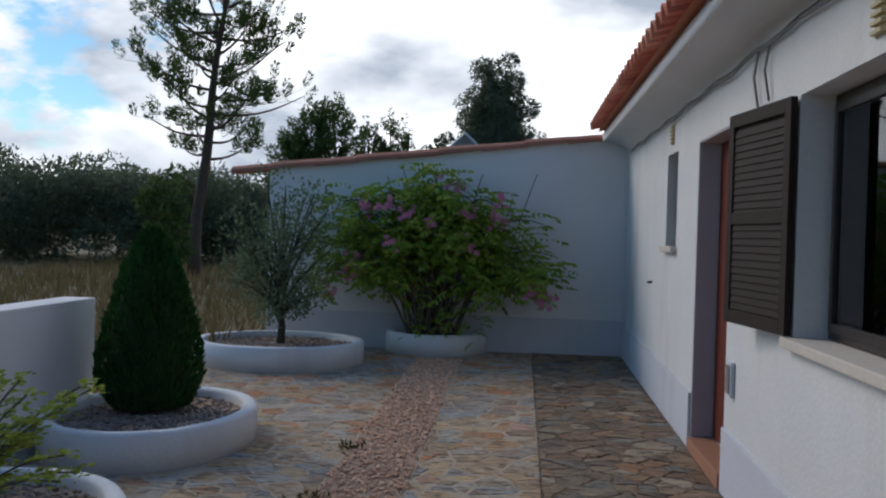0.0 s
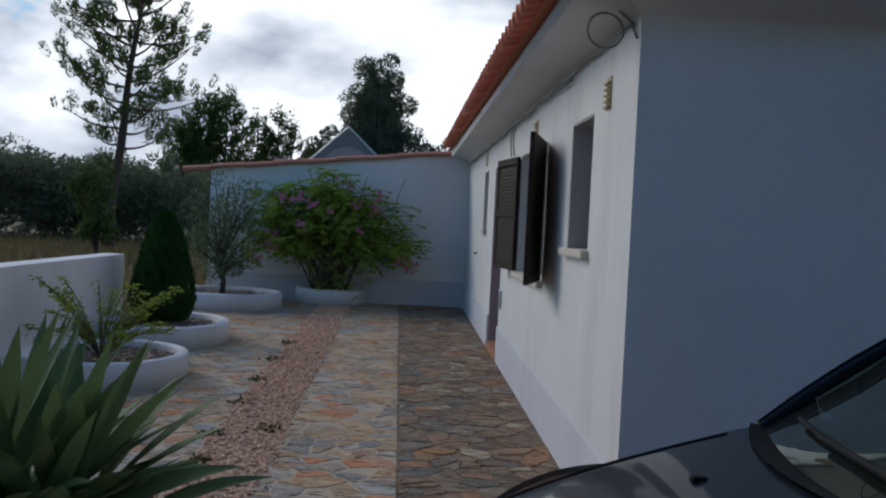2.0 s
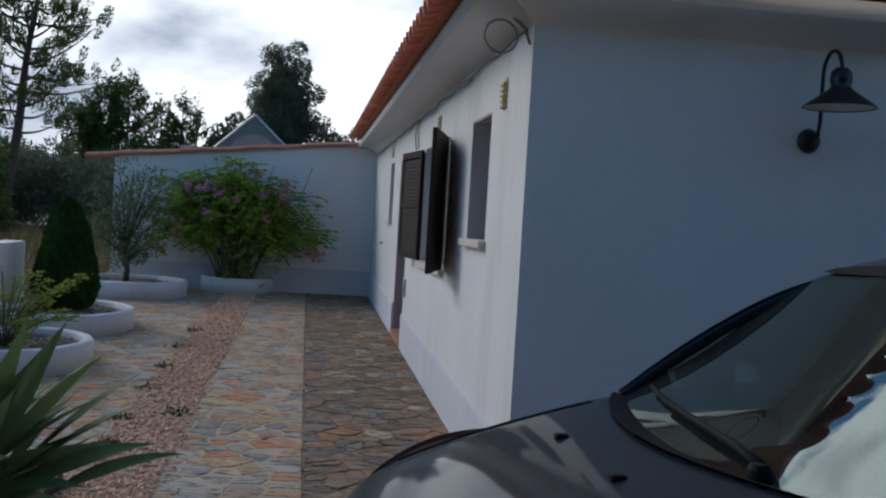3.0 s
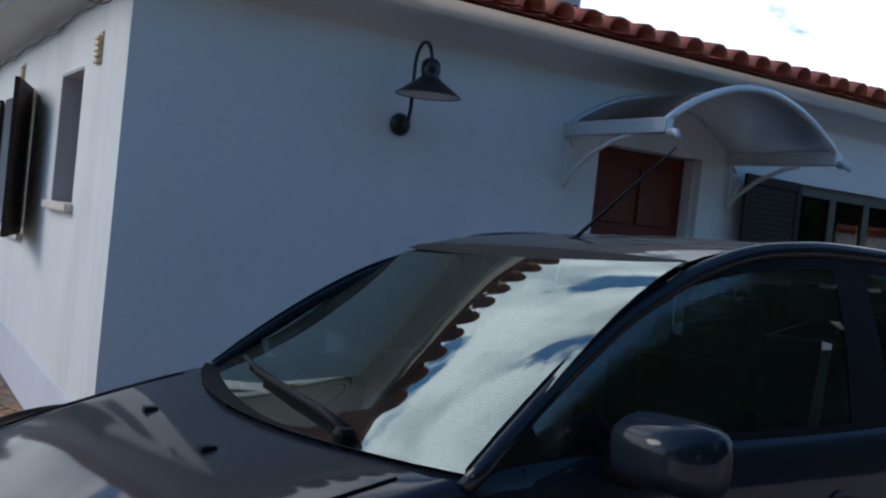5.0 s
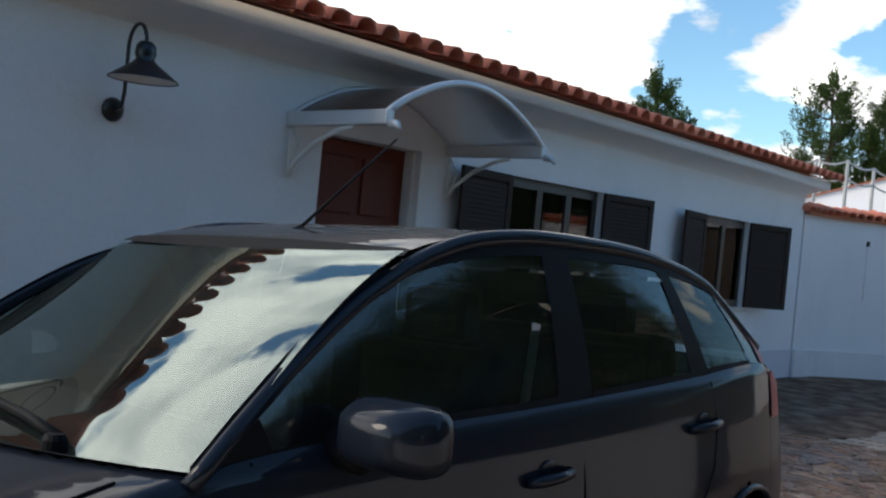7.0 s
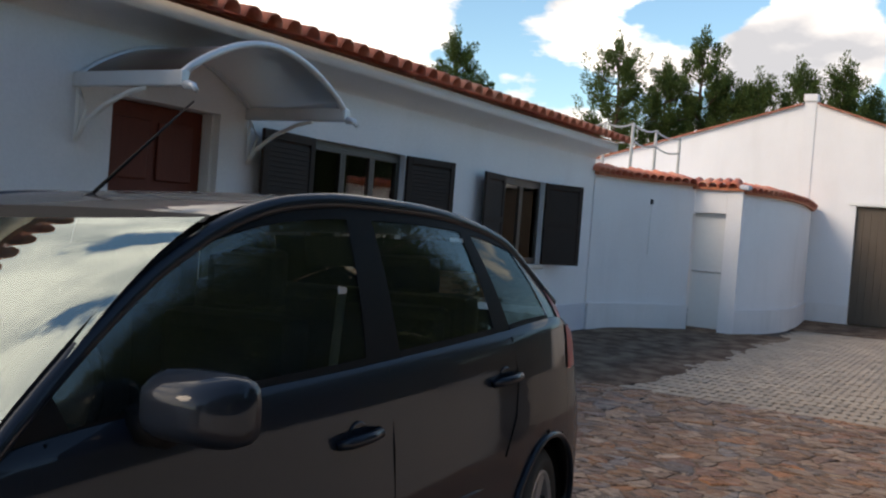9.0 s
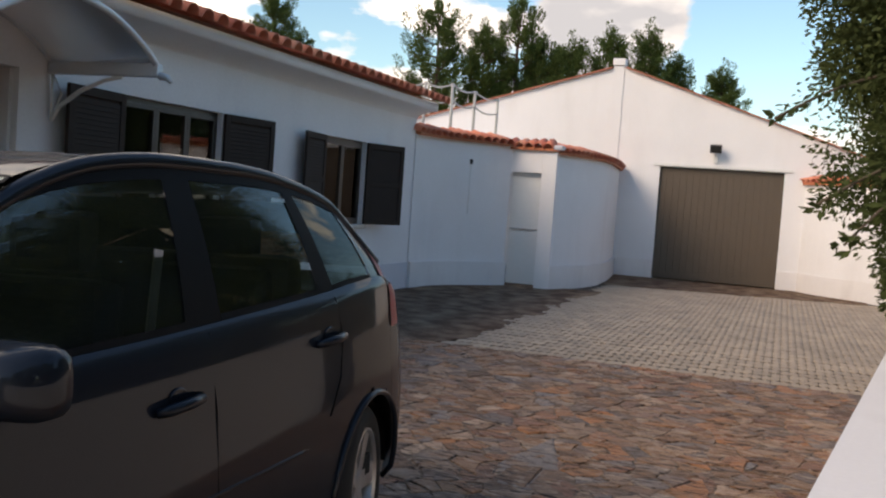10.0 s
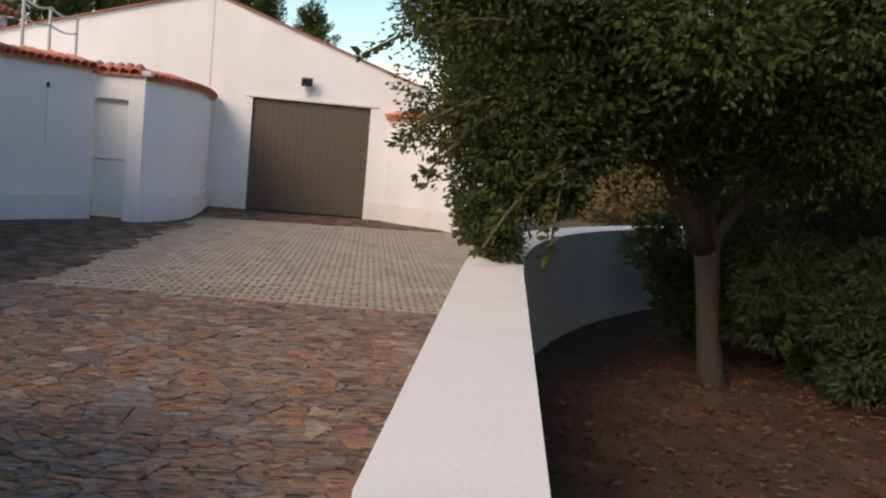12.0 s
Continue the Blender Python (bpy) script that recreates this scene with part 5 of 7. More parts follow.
def dense(pts, n=3):
    out = []
    for i in range(len(pts) - 1):
        p0, p1, p2, p3 = pts[max(i - 1, 0)], pts[i], pts[i + 1], pts[min(i + 2, len(pts) - 1)]
        for k in range(n):
            t = k / n
            out.append(tuple(0.5 * (2 * b + (c - a) * t + (2 * a - 5 * b + 4 * c - d) * t * t + (3 * b - a - 3 * c + d) * t ** 3) for a, b, c, d in zip(p0, p1, p2, p3)))
    out.append(pts[-1])
    return out


def in_arch(u, z):
    return min(math.hypot(u - FRONT_AXLE, z - WHEEL_R), math.hypot(u - REAR_AXLE, z - WHEEL_R)) < ARCH_R


def shell(name, u0, u1, n, mat, label="", keep=lambda u, v, z: True, sides=(-1, 1)):
    us = [u0 + (u1 - u0) * k / n for k in range(n + 1)]
    bm = bmesh.new()
    for side in sides:
        prev = None
        for u in us:
            row = [bm.verts.new((u, side * y, z)) for y, z in dense(section(u))]
            if prev and len(prev) == len(row):
                for k in range(len(row) - 1):
                    c = (prev[k].co + row[k + 1].co) / 2
                    if not in_arch(c.x, c.z) and keep(c.x, c.y, c.z):
                        bm.faces.new((prev[k], prev[k + 1], row[k + 1], row[k]))
            prev = row
    bmesh.ops.remove_doubles(bm, verts=bm.verts[:], dist=0.0006)
    loose = [v for v in bm.verts if not v.link_faces]
    bmesh.ops.delete(bm, geom=loose, context="VERTS")
    return smoothed(part(name, bm, mat, car, label))


shell("front_body", 0.0, 1.0199, 64, PAINT, keep=lambda u, v, z: not (abs(v) < 0.925 * half(u) and u > 0.925 - 0.17 * (1 - (v / 0.765) ** 2)))
shell("side_body", 1.0201, 3.498, 150, PAINT, sides=(-1,))
shell("side_body", 1.0201, 3.498, 150, PAINT, sides=(1,))
shell("rear_body", 3.5001, 3.92, 28, PAINT)
for u, s in ((0.004, 1), (3.916, -1)):
    bm = bmesh.new()
    ring = [bm.verts.new((u, y, z)) for y, z in section(u)] + [bm.verts.new((u, -y, z)) for y, z in section(u)[::-1][1:]]
    bm.faces.new(ring)
    part("bumper_face" if s > 0 else "hatch_face", bm, TRIM if s > 0 else PAINT, car)
# bonnet shut line, grille and lamps
for side in (-1, 1):
    line = [(u, side * 0.845 * half(u), belt(u) + 0.42 * (crown(u) - belt(u)) + 0.002) for u in [0.20 + 0.62 * k / 20 for k in range(21)]]
    tubed("bonnet_seam", line, 0.0035, TRIM, car, 5)
    hl = boxed("headlight", (0.10, 0.11, 0, 0.01, 0.6, 0.61), CLEAR_LENS, car)
    bm = bmesh.new()
    grid = []
    for i in range(9):
        u = 0.12 + 0.38 * i / 8
        row = []
        for j in range(6):
            t = j / 5
            lo, hi = belt(u) - 0.10 + 0.05 * i / 8, belt(u) + 0.010 + 0.028 * math.sin(math.pi * i / 8)
            z = lo + (hi - lo) * t
            y = half(u) * (1.008 - 0.11 * t ** 3)
            row.append(bm.verts.new((u, side * y, z)))
        grid.append(row)
    for i in range(8):
        for j in range(5):
            bm.faces.new((grid[i][j], grid[i + 1][j], grid[i + 1][j + 1], grid[i][j + 1]))
    bmesh.ops.recalc_face_normals(bm, faces=bm.faces[:])
    bm.to_mesh(hl.data)
    bm.free()
    smoothed(hl)

# ---- cabin ----
rail_z = curve([(0.86, 0.94), (0.93, 0.985), (1.03, 1.07), (1.2, 1.20), (1.4, 1.325), (1.58, 1.397), (1.75, 1.442), (1.9, 1.466), (2.1, 1.48), (2.4, 1.48), (2.7, 1.468), (2.95, 1.437), (3.1, 1.408), (3.22, 1.37), (3.36, 1.275), (3.50, 1.15)])
rail_h = curve([(0.86, 0.775), (1.0, 0.75), (1.2, 0.71), (1.4, 0.67), (1.58, 0.645), (1.75, 0.635), (2.1, 0.635), (2.8, 0.625), (3.05, 0.62), (3.22, 0.625), (3.36, 0.65), (3.50, 0.70)])


def bottom(u):
    return Vector((u, 0.925 * half(u), belt(u)))


def top(u):
    return Vector((u, rail_h(u), rail_z(u)))


COLUMNS = [(0.93, 0.93), (1.12, 1.07), (2.09, 2.13), (2.26, 2.25), (2.86, 2.79), (2.98, 2.86), (3.35, 3.19), (3.50, 3.50)]


def column(s):
    i = min(int(s), len(COLUMNS) - 2)
    t = s - i
    return tuple(a + (b - a) * t for a, b in zip(COLUMNS[i], COLUMNS[i + 1]))


def flank(s, v, side, out=0.0):
    """A point of the cabin's side: s along the columns, v from belt to rail, slightly bulged."""
    ub, ut = column(s)
    b, t = bottom(ub), top(ut)
    p = b.lerp(t, v)
    p.y += 0.012 * math.sin(math.pi * v) * min(1, (t - b).length / 0.35) + out
    return Vector((p.x, side * p.y, p.z))


def flank_patch(name, s0, s1, v0, v1, side, mat, ns=14, nv=8, out=0.0, parent=None, label=""):
    bm = bmesh.new()
    g = [[bm.verts.new(flank(s0 + (s1 - s0) * i / ns, v0 + (v1 - v0) * j / nv, side, out)) for j in range(nv + 1)] for i in range(ns + 1)]
    for i in range(ns):
        for j in range(nv):
            bm.faces.new((g[i][j], g[i + 1][j], g[i + 1][j + 1], g[i][j + 1]))
    bmesh.ops.remove_doubles(bm, verts=bm.verts[:], dist=0.0004)
    return smoothed(part(name, bm, mat, parent or car, label))


V0, V1 = 0.045, 0.90
front = curve([(0.9, 1.0), (1.45, 1.0), (1.62, 0.6), (1.85, 0.15), (2.1, 0.0)])  # how far the rail lies outside the glass
for side in (-1, 1):
    flank_patch("sail_panel", 0.0, 1.0, 0.0, 1.0, side, TRIM)
    flank_patch("side_window", 1.0, 2.0, V0, V1, side, CAR_GLASS, 24, 10, -0.004, label="dark tinted front side window")
    flank_patch("pillar", 2.0, 3.0, 0.0, 1.0, side, TRIM, 6, 10)
    flank_patch("side_window", 3.0, 4.0, V0, V1, side, CAR_GLASS, 20, 10, -0.004, label="dark tinted rear side window")
    flank_patch("pillar", 4.0, 5.0, 0.0, 1.0, side, TRIM, 6, 10)
    flank_patch("side_window", 5.0, 6.0, V0, V1, side, REAR_GLASS, 14, 10, -0.004, label="dark tinted quarter window")
    flank_patch("rear_pillar", 6.0, 7.0, 0.0, 1.0, side, PAINT, 12, 10)
    for s0, s1 in ((1.0, 2.0), (3.0, 4.0), (5.0, 6.0)):
        flank_patch("window_frame", s0, s1, V1, 1.0, side, TRIM, 20, 2)
        flank_patch("waist_strip", s0, s1, -0.01, V0, side, TRIM, 20, 2, 0.002)
    # rounded rail from bonnet to tail
    us = [0.92 + (3.50 - 0.92) * k / 60 for k in range(61)]
    bm = bmesh.new()
    tube(bm, [(u, side * (rail_h(u) - 0.012 + 0.024 * front(u)), rail_z(u) + 0.004 - 0.034 * front(u)) for u in us], [0.026 - 0.004 * abs(k - 30) / 30 - 0.003 * front(us[k]) for k in range(61)], 12)
    smoothed(part("roof_rail", bm, PAINT, car))
    # doors: seams and handles
    def body_point(u, z, out=0.0):
        pts = dense(section(u), 6)
        y = min(pts[:58], key=lambda p: abs(p[1] - z))[0]
        return (u, side * (y + out), z)
    for seam in ([(1.06, 0.98), (1.02, 0.80), (1.03, 0.55), (1.08, 0.30)], [(2.17, 1.02), (2.17, 0.80), (2.17, 0.55), (2.19, 0.26)], [(2.95, 1.06), (2.98, 0.92), (2.95, 0.78), (2.86, 0.66)]):
        tubed("door_seam", [body_point(u, z, 0.0005) for u, z in seam], 0.004, TRIM, car, 5)
    tubed("door_seam", [body_point(1.08 + 1.7 * k / 20, 0.29, 0.0005) for k in range(21)], 0.004, TRIM, car, 5)
    for u, z in ((2.0, 0.857), (2.87, 0.925)):
        x, y, _ = body_point(u, z)
        handle = tubed("door_handle", [(x - 0.095, y + side * 0.004, z - 0.012), (x - 0.07, y + side * 0.030, z - 0.004), (x, y + side * 0.036, z), (x + 0.06, y + side * 0.030, z + 0.004), (x + 0.085, y + side * 0.006, z + 0.006)], [0.012, 0.016, 0.016, 0.016, 0.012], PAINT, car, 8)
        bm = bmesh.new()
        lathe(bm, [(0.043, 0.0), (0.039, 0.003), (0.001, 0.004)], 20)
        for v in bm.verts:
            v.co = Vector((x + v.co.x, y + side * (0.001 + v.co.z), z + 0.006 + v.co.y * 0.8))
        part("handle_recess", bm, PAINT, handle)
    tubed("side_strip", [body_point(1.1 + 1.62 * k / 20, 0.56 + 0.02 * k / 20, -0.002) for k in range(21)], [0.001] + [0.007] * 19 + [0.001], PAINT, car, 8)
    # wheels and arches
    for axle in (FRONT_AXLE, REAR_AXLE):
        hy = half(axle)
        lip = []
        for k in range(25):
            a = math.pi * (-0.06 + 1.12 * k / 24)
            u, z = axle + ARCH_R * 0.99 * math.cos(a), WHEEL_R + ARCH_R * 0.99 * math.sin(a)
            lip.append(body_point(u, max(z, sill(u) + 0.01), 0.003))
        tubed("wheel_arch", lip, 0.013, PAINT, car, 10)
        bm = bmesh.new()
        rows = []
        for d in (0.10, 0.32):
            rows.append([bm.verts.new((axle + (ARCH_R - 0.004) * math.cos(a), side * (hy - d), WHEEL_R + (ARCH_R - 0.004) * math.sin(a))) for a in [math.pi * k / 20 for k in range(21)]])
        for k in range(20):
            bm.faces.new((rows[0][k], rows[0][k + 1], rows[1][k + 1], rows[1][k]))
        bm.faces.new(rows[1])
        part("arch_liner", bm, TRIM, car)
        wheel = new("wheel")
        wheel.parent = car
        wheel.matrix_basis = pose(axle, side * (hy - 0.035), WHEEL_R, 90 if side < 0 else -90, 0, 12)
        bm = bmesh.new()
        lathe(bm, [(0.212, -0.005), (0.236, 0.010), (0.274, 0.010), (0.297, -0.008), (0.306, -0.03), (0.306, -0.15), (0.292, -0.175), (0.21, -0.175)], 48)
        smoothed(part("tyre", bm, TYRE, wheel))
        bm = bmesh.new()
        lathe(bm, [(0.216, -0.006), (0.216, 0.004), (0.208, 0.006), (0.198, -0.004), (0.192, -0.06), (0.19, -0.15)], 40)
        lathe(bm, [(0.001, -0.016), (0.048, -0.018), (0.056, -0.028), (0.056, -0.05)], 24)
        for k in range(5):
            m = pose(0, 0, 0, 0, 0, k * 72)
            q = [(0.045, -0.036, -0.02), (0.045, 0.036, -0.02), (0.205, 0.042, -0.004), (0.205, -0.042, -0.004)]
            a4 = [bm.verts.new(m @ Vector(p)) for p in q]
            b4 = [bm.verts.new(m @ (Vector(p) - Vector((0, 0, 0.03)))) for p in q]
            bm.faces.new(a4)
            for i in range(4):
                bm.faces.new((a4[i], b4[i], b4[(i + 1) % 4], a4[(i + 1) % 4]))
        part("rim", bm, ALLOY, wheel, "silver five-spoke alloy rim")
        bm = bmesh.new()
        lathe(bm, [(0.19, -0.07), (0.001, -0.07)], 24)
        part("brake_disc", bm, TRIM, wheel)
    # mirror
    mirror = new("door_mirror")
    mirror.parent = car
    mirror.matrix_basis = pose(1.285, side * 0.925, 1.035, 0, 0, 0) @ Matrix.Scale(0.97, 4)
    bm = bmesh.new()
    box(bm, -0.085, 0.085, -0.13, 0.13, -0.075, 0.075)
    bmesh.ops.subdivide_edges(bm, edges=bm.edges[:], cuts=5, use_grid_fill=True)
    for v in bm.verts:
        n3 = Vector((v.co.x / 0.085, v.co.y / 0.13, v.co.z / 0.075))
        L = (abs(n3.x) ** 4.5 + abs(n3.y) ** 4.5 + abs(n3.z) ** 4.5) ** (1 / 4.5)
        k = 1 / max(L, 1e-6)
        taper = 1 - 0.28 * max(0, -v.co.x / 0.085)
        v.co = Vector((v.co.x * k, v.co.y * k * taper, v.co.z * k * taper))
    smoothed(part("housing", bm, PAINT, mirror))
    boxed("mirror_glass", (0.076, 0.0855, -0.085, 0.085, -0.045, 0.045), CLEAR_LENS, mirror, bevel=0.001)
    tubed("stalk", [(-0.01, -side * 0.06, -0.055), (0.0, -side * 0.18, -0.05)], [0.035, 0.045], TRIM, mirror)
    # tail lamp, tall beside the rear window
    bm = bmesh.new()
    g = [[bm.verts.new(body_point(3.505 + 0.028 * j, 0.90 + 0.17 * i / 8, 0.006)) for j in range(5)] for i in range(9)]
    for i in range(8):
        for j in range(4):
            bm.faces.new((g[i][j], g[i + 1][j], g[i + 1][j + 1], g[i][j + 1]))
    lamp_low = smoothed(part("tail_lamp", bm, RED_LENS, car, "red rear lamp"))
    flank_patch("upper_lens", 6.72, 7.0, 0.0, 0.98, side, RED_LENS, 6, 8, 0.006, parent=lamp_low)

# roof, windscreen and rear window as crowned sheets between the rails
def sheet(name, near, far, n, m, mat, crown_near, crown_far, bow_near=0.0, bow_far=0.0, label=""):
    """near and far are (u, half width, z) of the two edges; crowns lift the middle, bows push it forward."""
    bm = bmesh.new()
    g = []
    for i in range(n + 1):
        t = i / n
        row = []
        for j in range(m + 1):
            w = -1 + 2 * j / m
            k = 1 - w * w
            u = near[0] + (far[0] - near[0]) * t - k * (bow_near + (bow_far - bow_near) * t)
            z = near[2] + (far[2] - near[2]) * t + k * (crown_near + (crown_far - crown_near) * t) 
            if name == "windscreen":
                s = max(0.0, (t - 0.087) / 0.913)
                z += 0.004 * math.sin(math.pi * s) + 0.10 * s * s * (1 - s) - 0.032 * w * math.sin(math.pi * min(1, 0.12 + 0.78 * s))
            row.append(bm.verts.new((u, w * (near[1] + (far[1] - near[1]) * t), z)))
        g.append(row)
    for i in range(n):
        for j in range(m):
            bm.faces.new((g[i][j], g[i + 1][j], g[i + 1][j + 1], g[i][j + 1]))
    return smoothed(part(name, bm, mat, car, label))


sheet("windscreen", (0.930, 0.787, 0.962), (1.56, 0.660, 1.408), 24, 28, SCREEN_GLASS, -0.032, -0.007, 0.118, 0.03, "raked windscreen mirroring clouds and eaves")
sheet("screen_header", (1.56, 0.656, 1.406), (1.60, 0.640, 1.424), 2, 24, TRIM, -0.007, 0.012, 0.03, 0.03)
bm = bmesh.new()
g = []
for i in range(25):
    u = 1.595 + (3.20 - 1.595) * i / 24
    row = []
    for j in range(21):
        w = -1 + 2 * j / 20
        k = 1 - w * w
        row.append(bm.verts.new((u - 0.03 * k * (1 - i / 24) + 0.015 * k * i / 24, w * (rail_h(u) - 0.012), rail_z(u) + 0.016 + 0.012 * k)))
    g.append(row)
for i in range(24):
    for j in range(20):
        bm.faces.new((g[i][j], g[i + 1][j], g[i + 1][j + 1], g[i][j + 1]))
smoothed(part("roof_panel", bm, PAINT, car))
sheet("rear_window", (3.20, 0.615, 1.385), (3.50, 0.69, 1.135), 10, 16, REAR_GLASS, 0.006, 0.004, -0.015, -0.02, "tinted rear window")
# cowl and wipers
bm = bmesh.new()
g = []
for i, (du, dz) in enumerate(((-0.075, -0.012), (-0.03, -0.022), (0.01, -0.034), (0.05, -0.052))):
    row = []
    for j in range(25):
        w = -1 + 2 * j / 24
        k = 1 - w * w
        row.append(bm.verts.new((0.985 - 0.17 * k + du, w * 0.765, 0.99 - 0.012 * k + dz)))
    g.append(row)
for i in range(3):
    for j in range(24):
        bm.faces.new((g[i][j], g[i + 1][j], g[i + 1][j + 1], g[i][j + 1]))
smoothed(part("cowl", bm, TRIM, car))
def foot(w, up, lift):
    """A point over the foot of the windscreen: w across, up along the glass, lift above it."""
    k = 1 - w * w
    return (0.930 - 0.118 * k + 0.63 * up, 0.78 * w, 0.962 - 0.032 * k + 0.446 * up + lift)


arm = tubed("wiper", [foot(-0.50, 0.03, 0.030), foot(-0.30, 0.075, 0.034), foot(0.05, 0.115, 0.030), foot(0.42, 0.13, 0.024)], [0.015, 0.012, 0.010, 0.008], TRIM, car)
tubed("blade", [foot(-0.28, 0.10, 0.014), foot(0.10, 0.14, 0.014), foot(0.50, 0.15, 0.012), foot(0.72, 0.15, 0.010)], 0.008, TRIM, arm)
bm = bmesh.new()
lathe(bm, [(0.001, 0.014), (0.020, 0.012), (0.026, 0.0), (0.026, -0.05)], 14, foot(-0.50, 0.02, 0.032))
part("pivot_cap", bm, TRIM, arm)
for v in (-0.24, 0.24):
    bm = bmesh.new()
    u = 0.60
    c = crown(u) - 0.003
    box(bm, u - 0.018, u + 0.018, v - 0.016, v + 0.016, c - 0.006, c + 0.012, bevel=0.005)
    part("washer_nozzle", bm, TRIM, car)
tubed("antenna", [(1.72, -0.02, 1.445), (1.76, -0.02, 1.475)], [0.020, 0.012], TRIM, car)
tubed("antenna", [(1.75, -0.02, 1.47), (2.14, -0.02, 1.80)], [0.006, 0.003], TRIM, car)
# interior
bm = bmesh.new()
box(bm, -0.018, 0.018, -0.002, 0.002, -0.12, 0.12, m=pose(2.02, -0.715, 1.13, 0, 8, 0))
part("seat_belt", bm, CURTAIN, car, "pale seat belt strap")
boxed("cabin_floor", (0.95, 3.4, -0.74, 0.74, 0.32, 0.40), DARK, car)
bm = bmesh.new()
box(bm, 0.96, 1.36, -0.68, 0.68, 0.55, 0.95, bevel=0.05)
part("dashboard", bm, DASH, car)
wheel_ring = [(1.36 + 0.07 * math.cos(a), -0.36 + 0.18 * math.sin(a), 0.95 + 0.17 * math.cos(a)) for a in [k * math.tau / 24 for k in range(25)]]
tubed("steering_wheel", wheel_ring, 0.015, TRIM, car)
for v in (-0.36, 0.36):
    for u in (1.75, 2.62):
        seat = boxed("seat", (u - 0.24, u + 0.24, v - 0.24, v + 0.24, 0.45, 0.62), SEAT, car, bevel=0.05)
        boxed("backrest", (u + 0.18, u + 0.32, v - 0.24, v + 0.24, 0.58, 1.16), SEAT, seat, bevel=0.05)
        boxed("headrest", (u + 0.25, u + 0.34, v - 0.13, v + 0.13, 1.17, 1.33), SEAT, seat, bevel=0.04)
boxed("bench_back", (2.84, 2.96, -0.66, 0.66, 0.58, 1.20), SEAT, car, bevel=0.05)
boxed("parcel_shelf", (3.0, 3.42, -0.64, 0.64, 1.0, 1.03), DARK, car)


# ---- plants ----
def blades(p, d, length, width, rs, fold=0.25):
    """Leaf blades as folded four-cornered sheets: arrays of base points, directions, lengths and widths."""
    n = len(p)
    d = d / np.linalg.norm(d, axis=1, keepdims=True)
    r = rs.normal(size=(n, 3))
    s = np.cross(d, r)
    s /= np.linalg.norm(s, axis=1, keepdims=True) + 1e-9
    u = np.cross(s, d)
    L, W = length[:, None], width[:, None]
    mid = p + d * L * 0.5
    v = np.stack([p, mid + s * W * 0.5 + u * W * fold, p + d * L, mid - s * W * 0.5 + u * W * fold], 1).reshape(-1, 3)
    f = np.arange(4 * n).reshape(n, 4)
    return v, f


def leaf_object(name, p, d, length, width, mat, parent, rs, fold=0.25):
    v, f = blades(np.asarray(p, float), np.asarray(d, float), np.asarray(length, float), np.asarray(width, float), rs, fold)
    me = bpy.data.meshes.new(name)
    me.from_pydata(v.tolist(), [], f.tolist())
    me.materials.append(mat)
    ob = new(name, me)
    ob.parent = parent
    return ob


def clump_cloud(centres, radii, per, rs, flat=0.8):
    """Points spread over the outer part of many small balls, with the way outwards from each."""
    P, D = [], []
    for c, r in zip(centres, radii):
        q = rs.normal(size=(per, 3))
        q /= np.linalg.norm(q, axis=1, keepdims=True)
        k = rs.uniform(0.35, 1.0, size=(per, 1)) ** 0.6
        q[:, 2] *= flat
        P.append(np.asarray(c) + q * k * r)
        D.append(q + rs.normal(size=(per, 3)) * 0.5)
    return np.concatenate(P), np.concatenate(D)


def limb(a, b, sag, n=6):
    a, b = Vector(a), Vector(b)
    return [a.lerp(b, k / n) + Vector((0, 0, sag * math.sin(math.pi * k / n))) for k in range(n + 1)]


def candles(points, axes, lengths, radii, per, rs):
    """Upright sausage-shaped needle tufts: points and directions of their needles."""
    n = len(points)
    p, a = np.repeat(np.asarray(points, float), per, 0), np.repeat(np.asarray(axes, float), per, 0)
    a /= np.linalg.norm(a, axis=1, keepdims=True)
    L, R = np.repeat(np.asarray(lengths, float), per)[:, None], np.repeat(np.asarray(radii, float), per)[:, None]
    r = rs.normal(size=(n * per, 3))
    r -= (r * a).sum(1, keepdims=True) * a
    r /= np.linalg.norm(r, axis=1, keepdims=True) + 1e-9
    u = rs.uniform(0, 1, size=(n * per, 1))
    return p + a * L * u + r * R * np.sin(np.pi * (0.12 + 0.8 * u)) * rs.uniform(0.3, 1, size=(n * per, 1)), a * 0.9 + r * 0.8


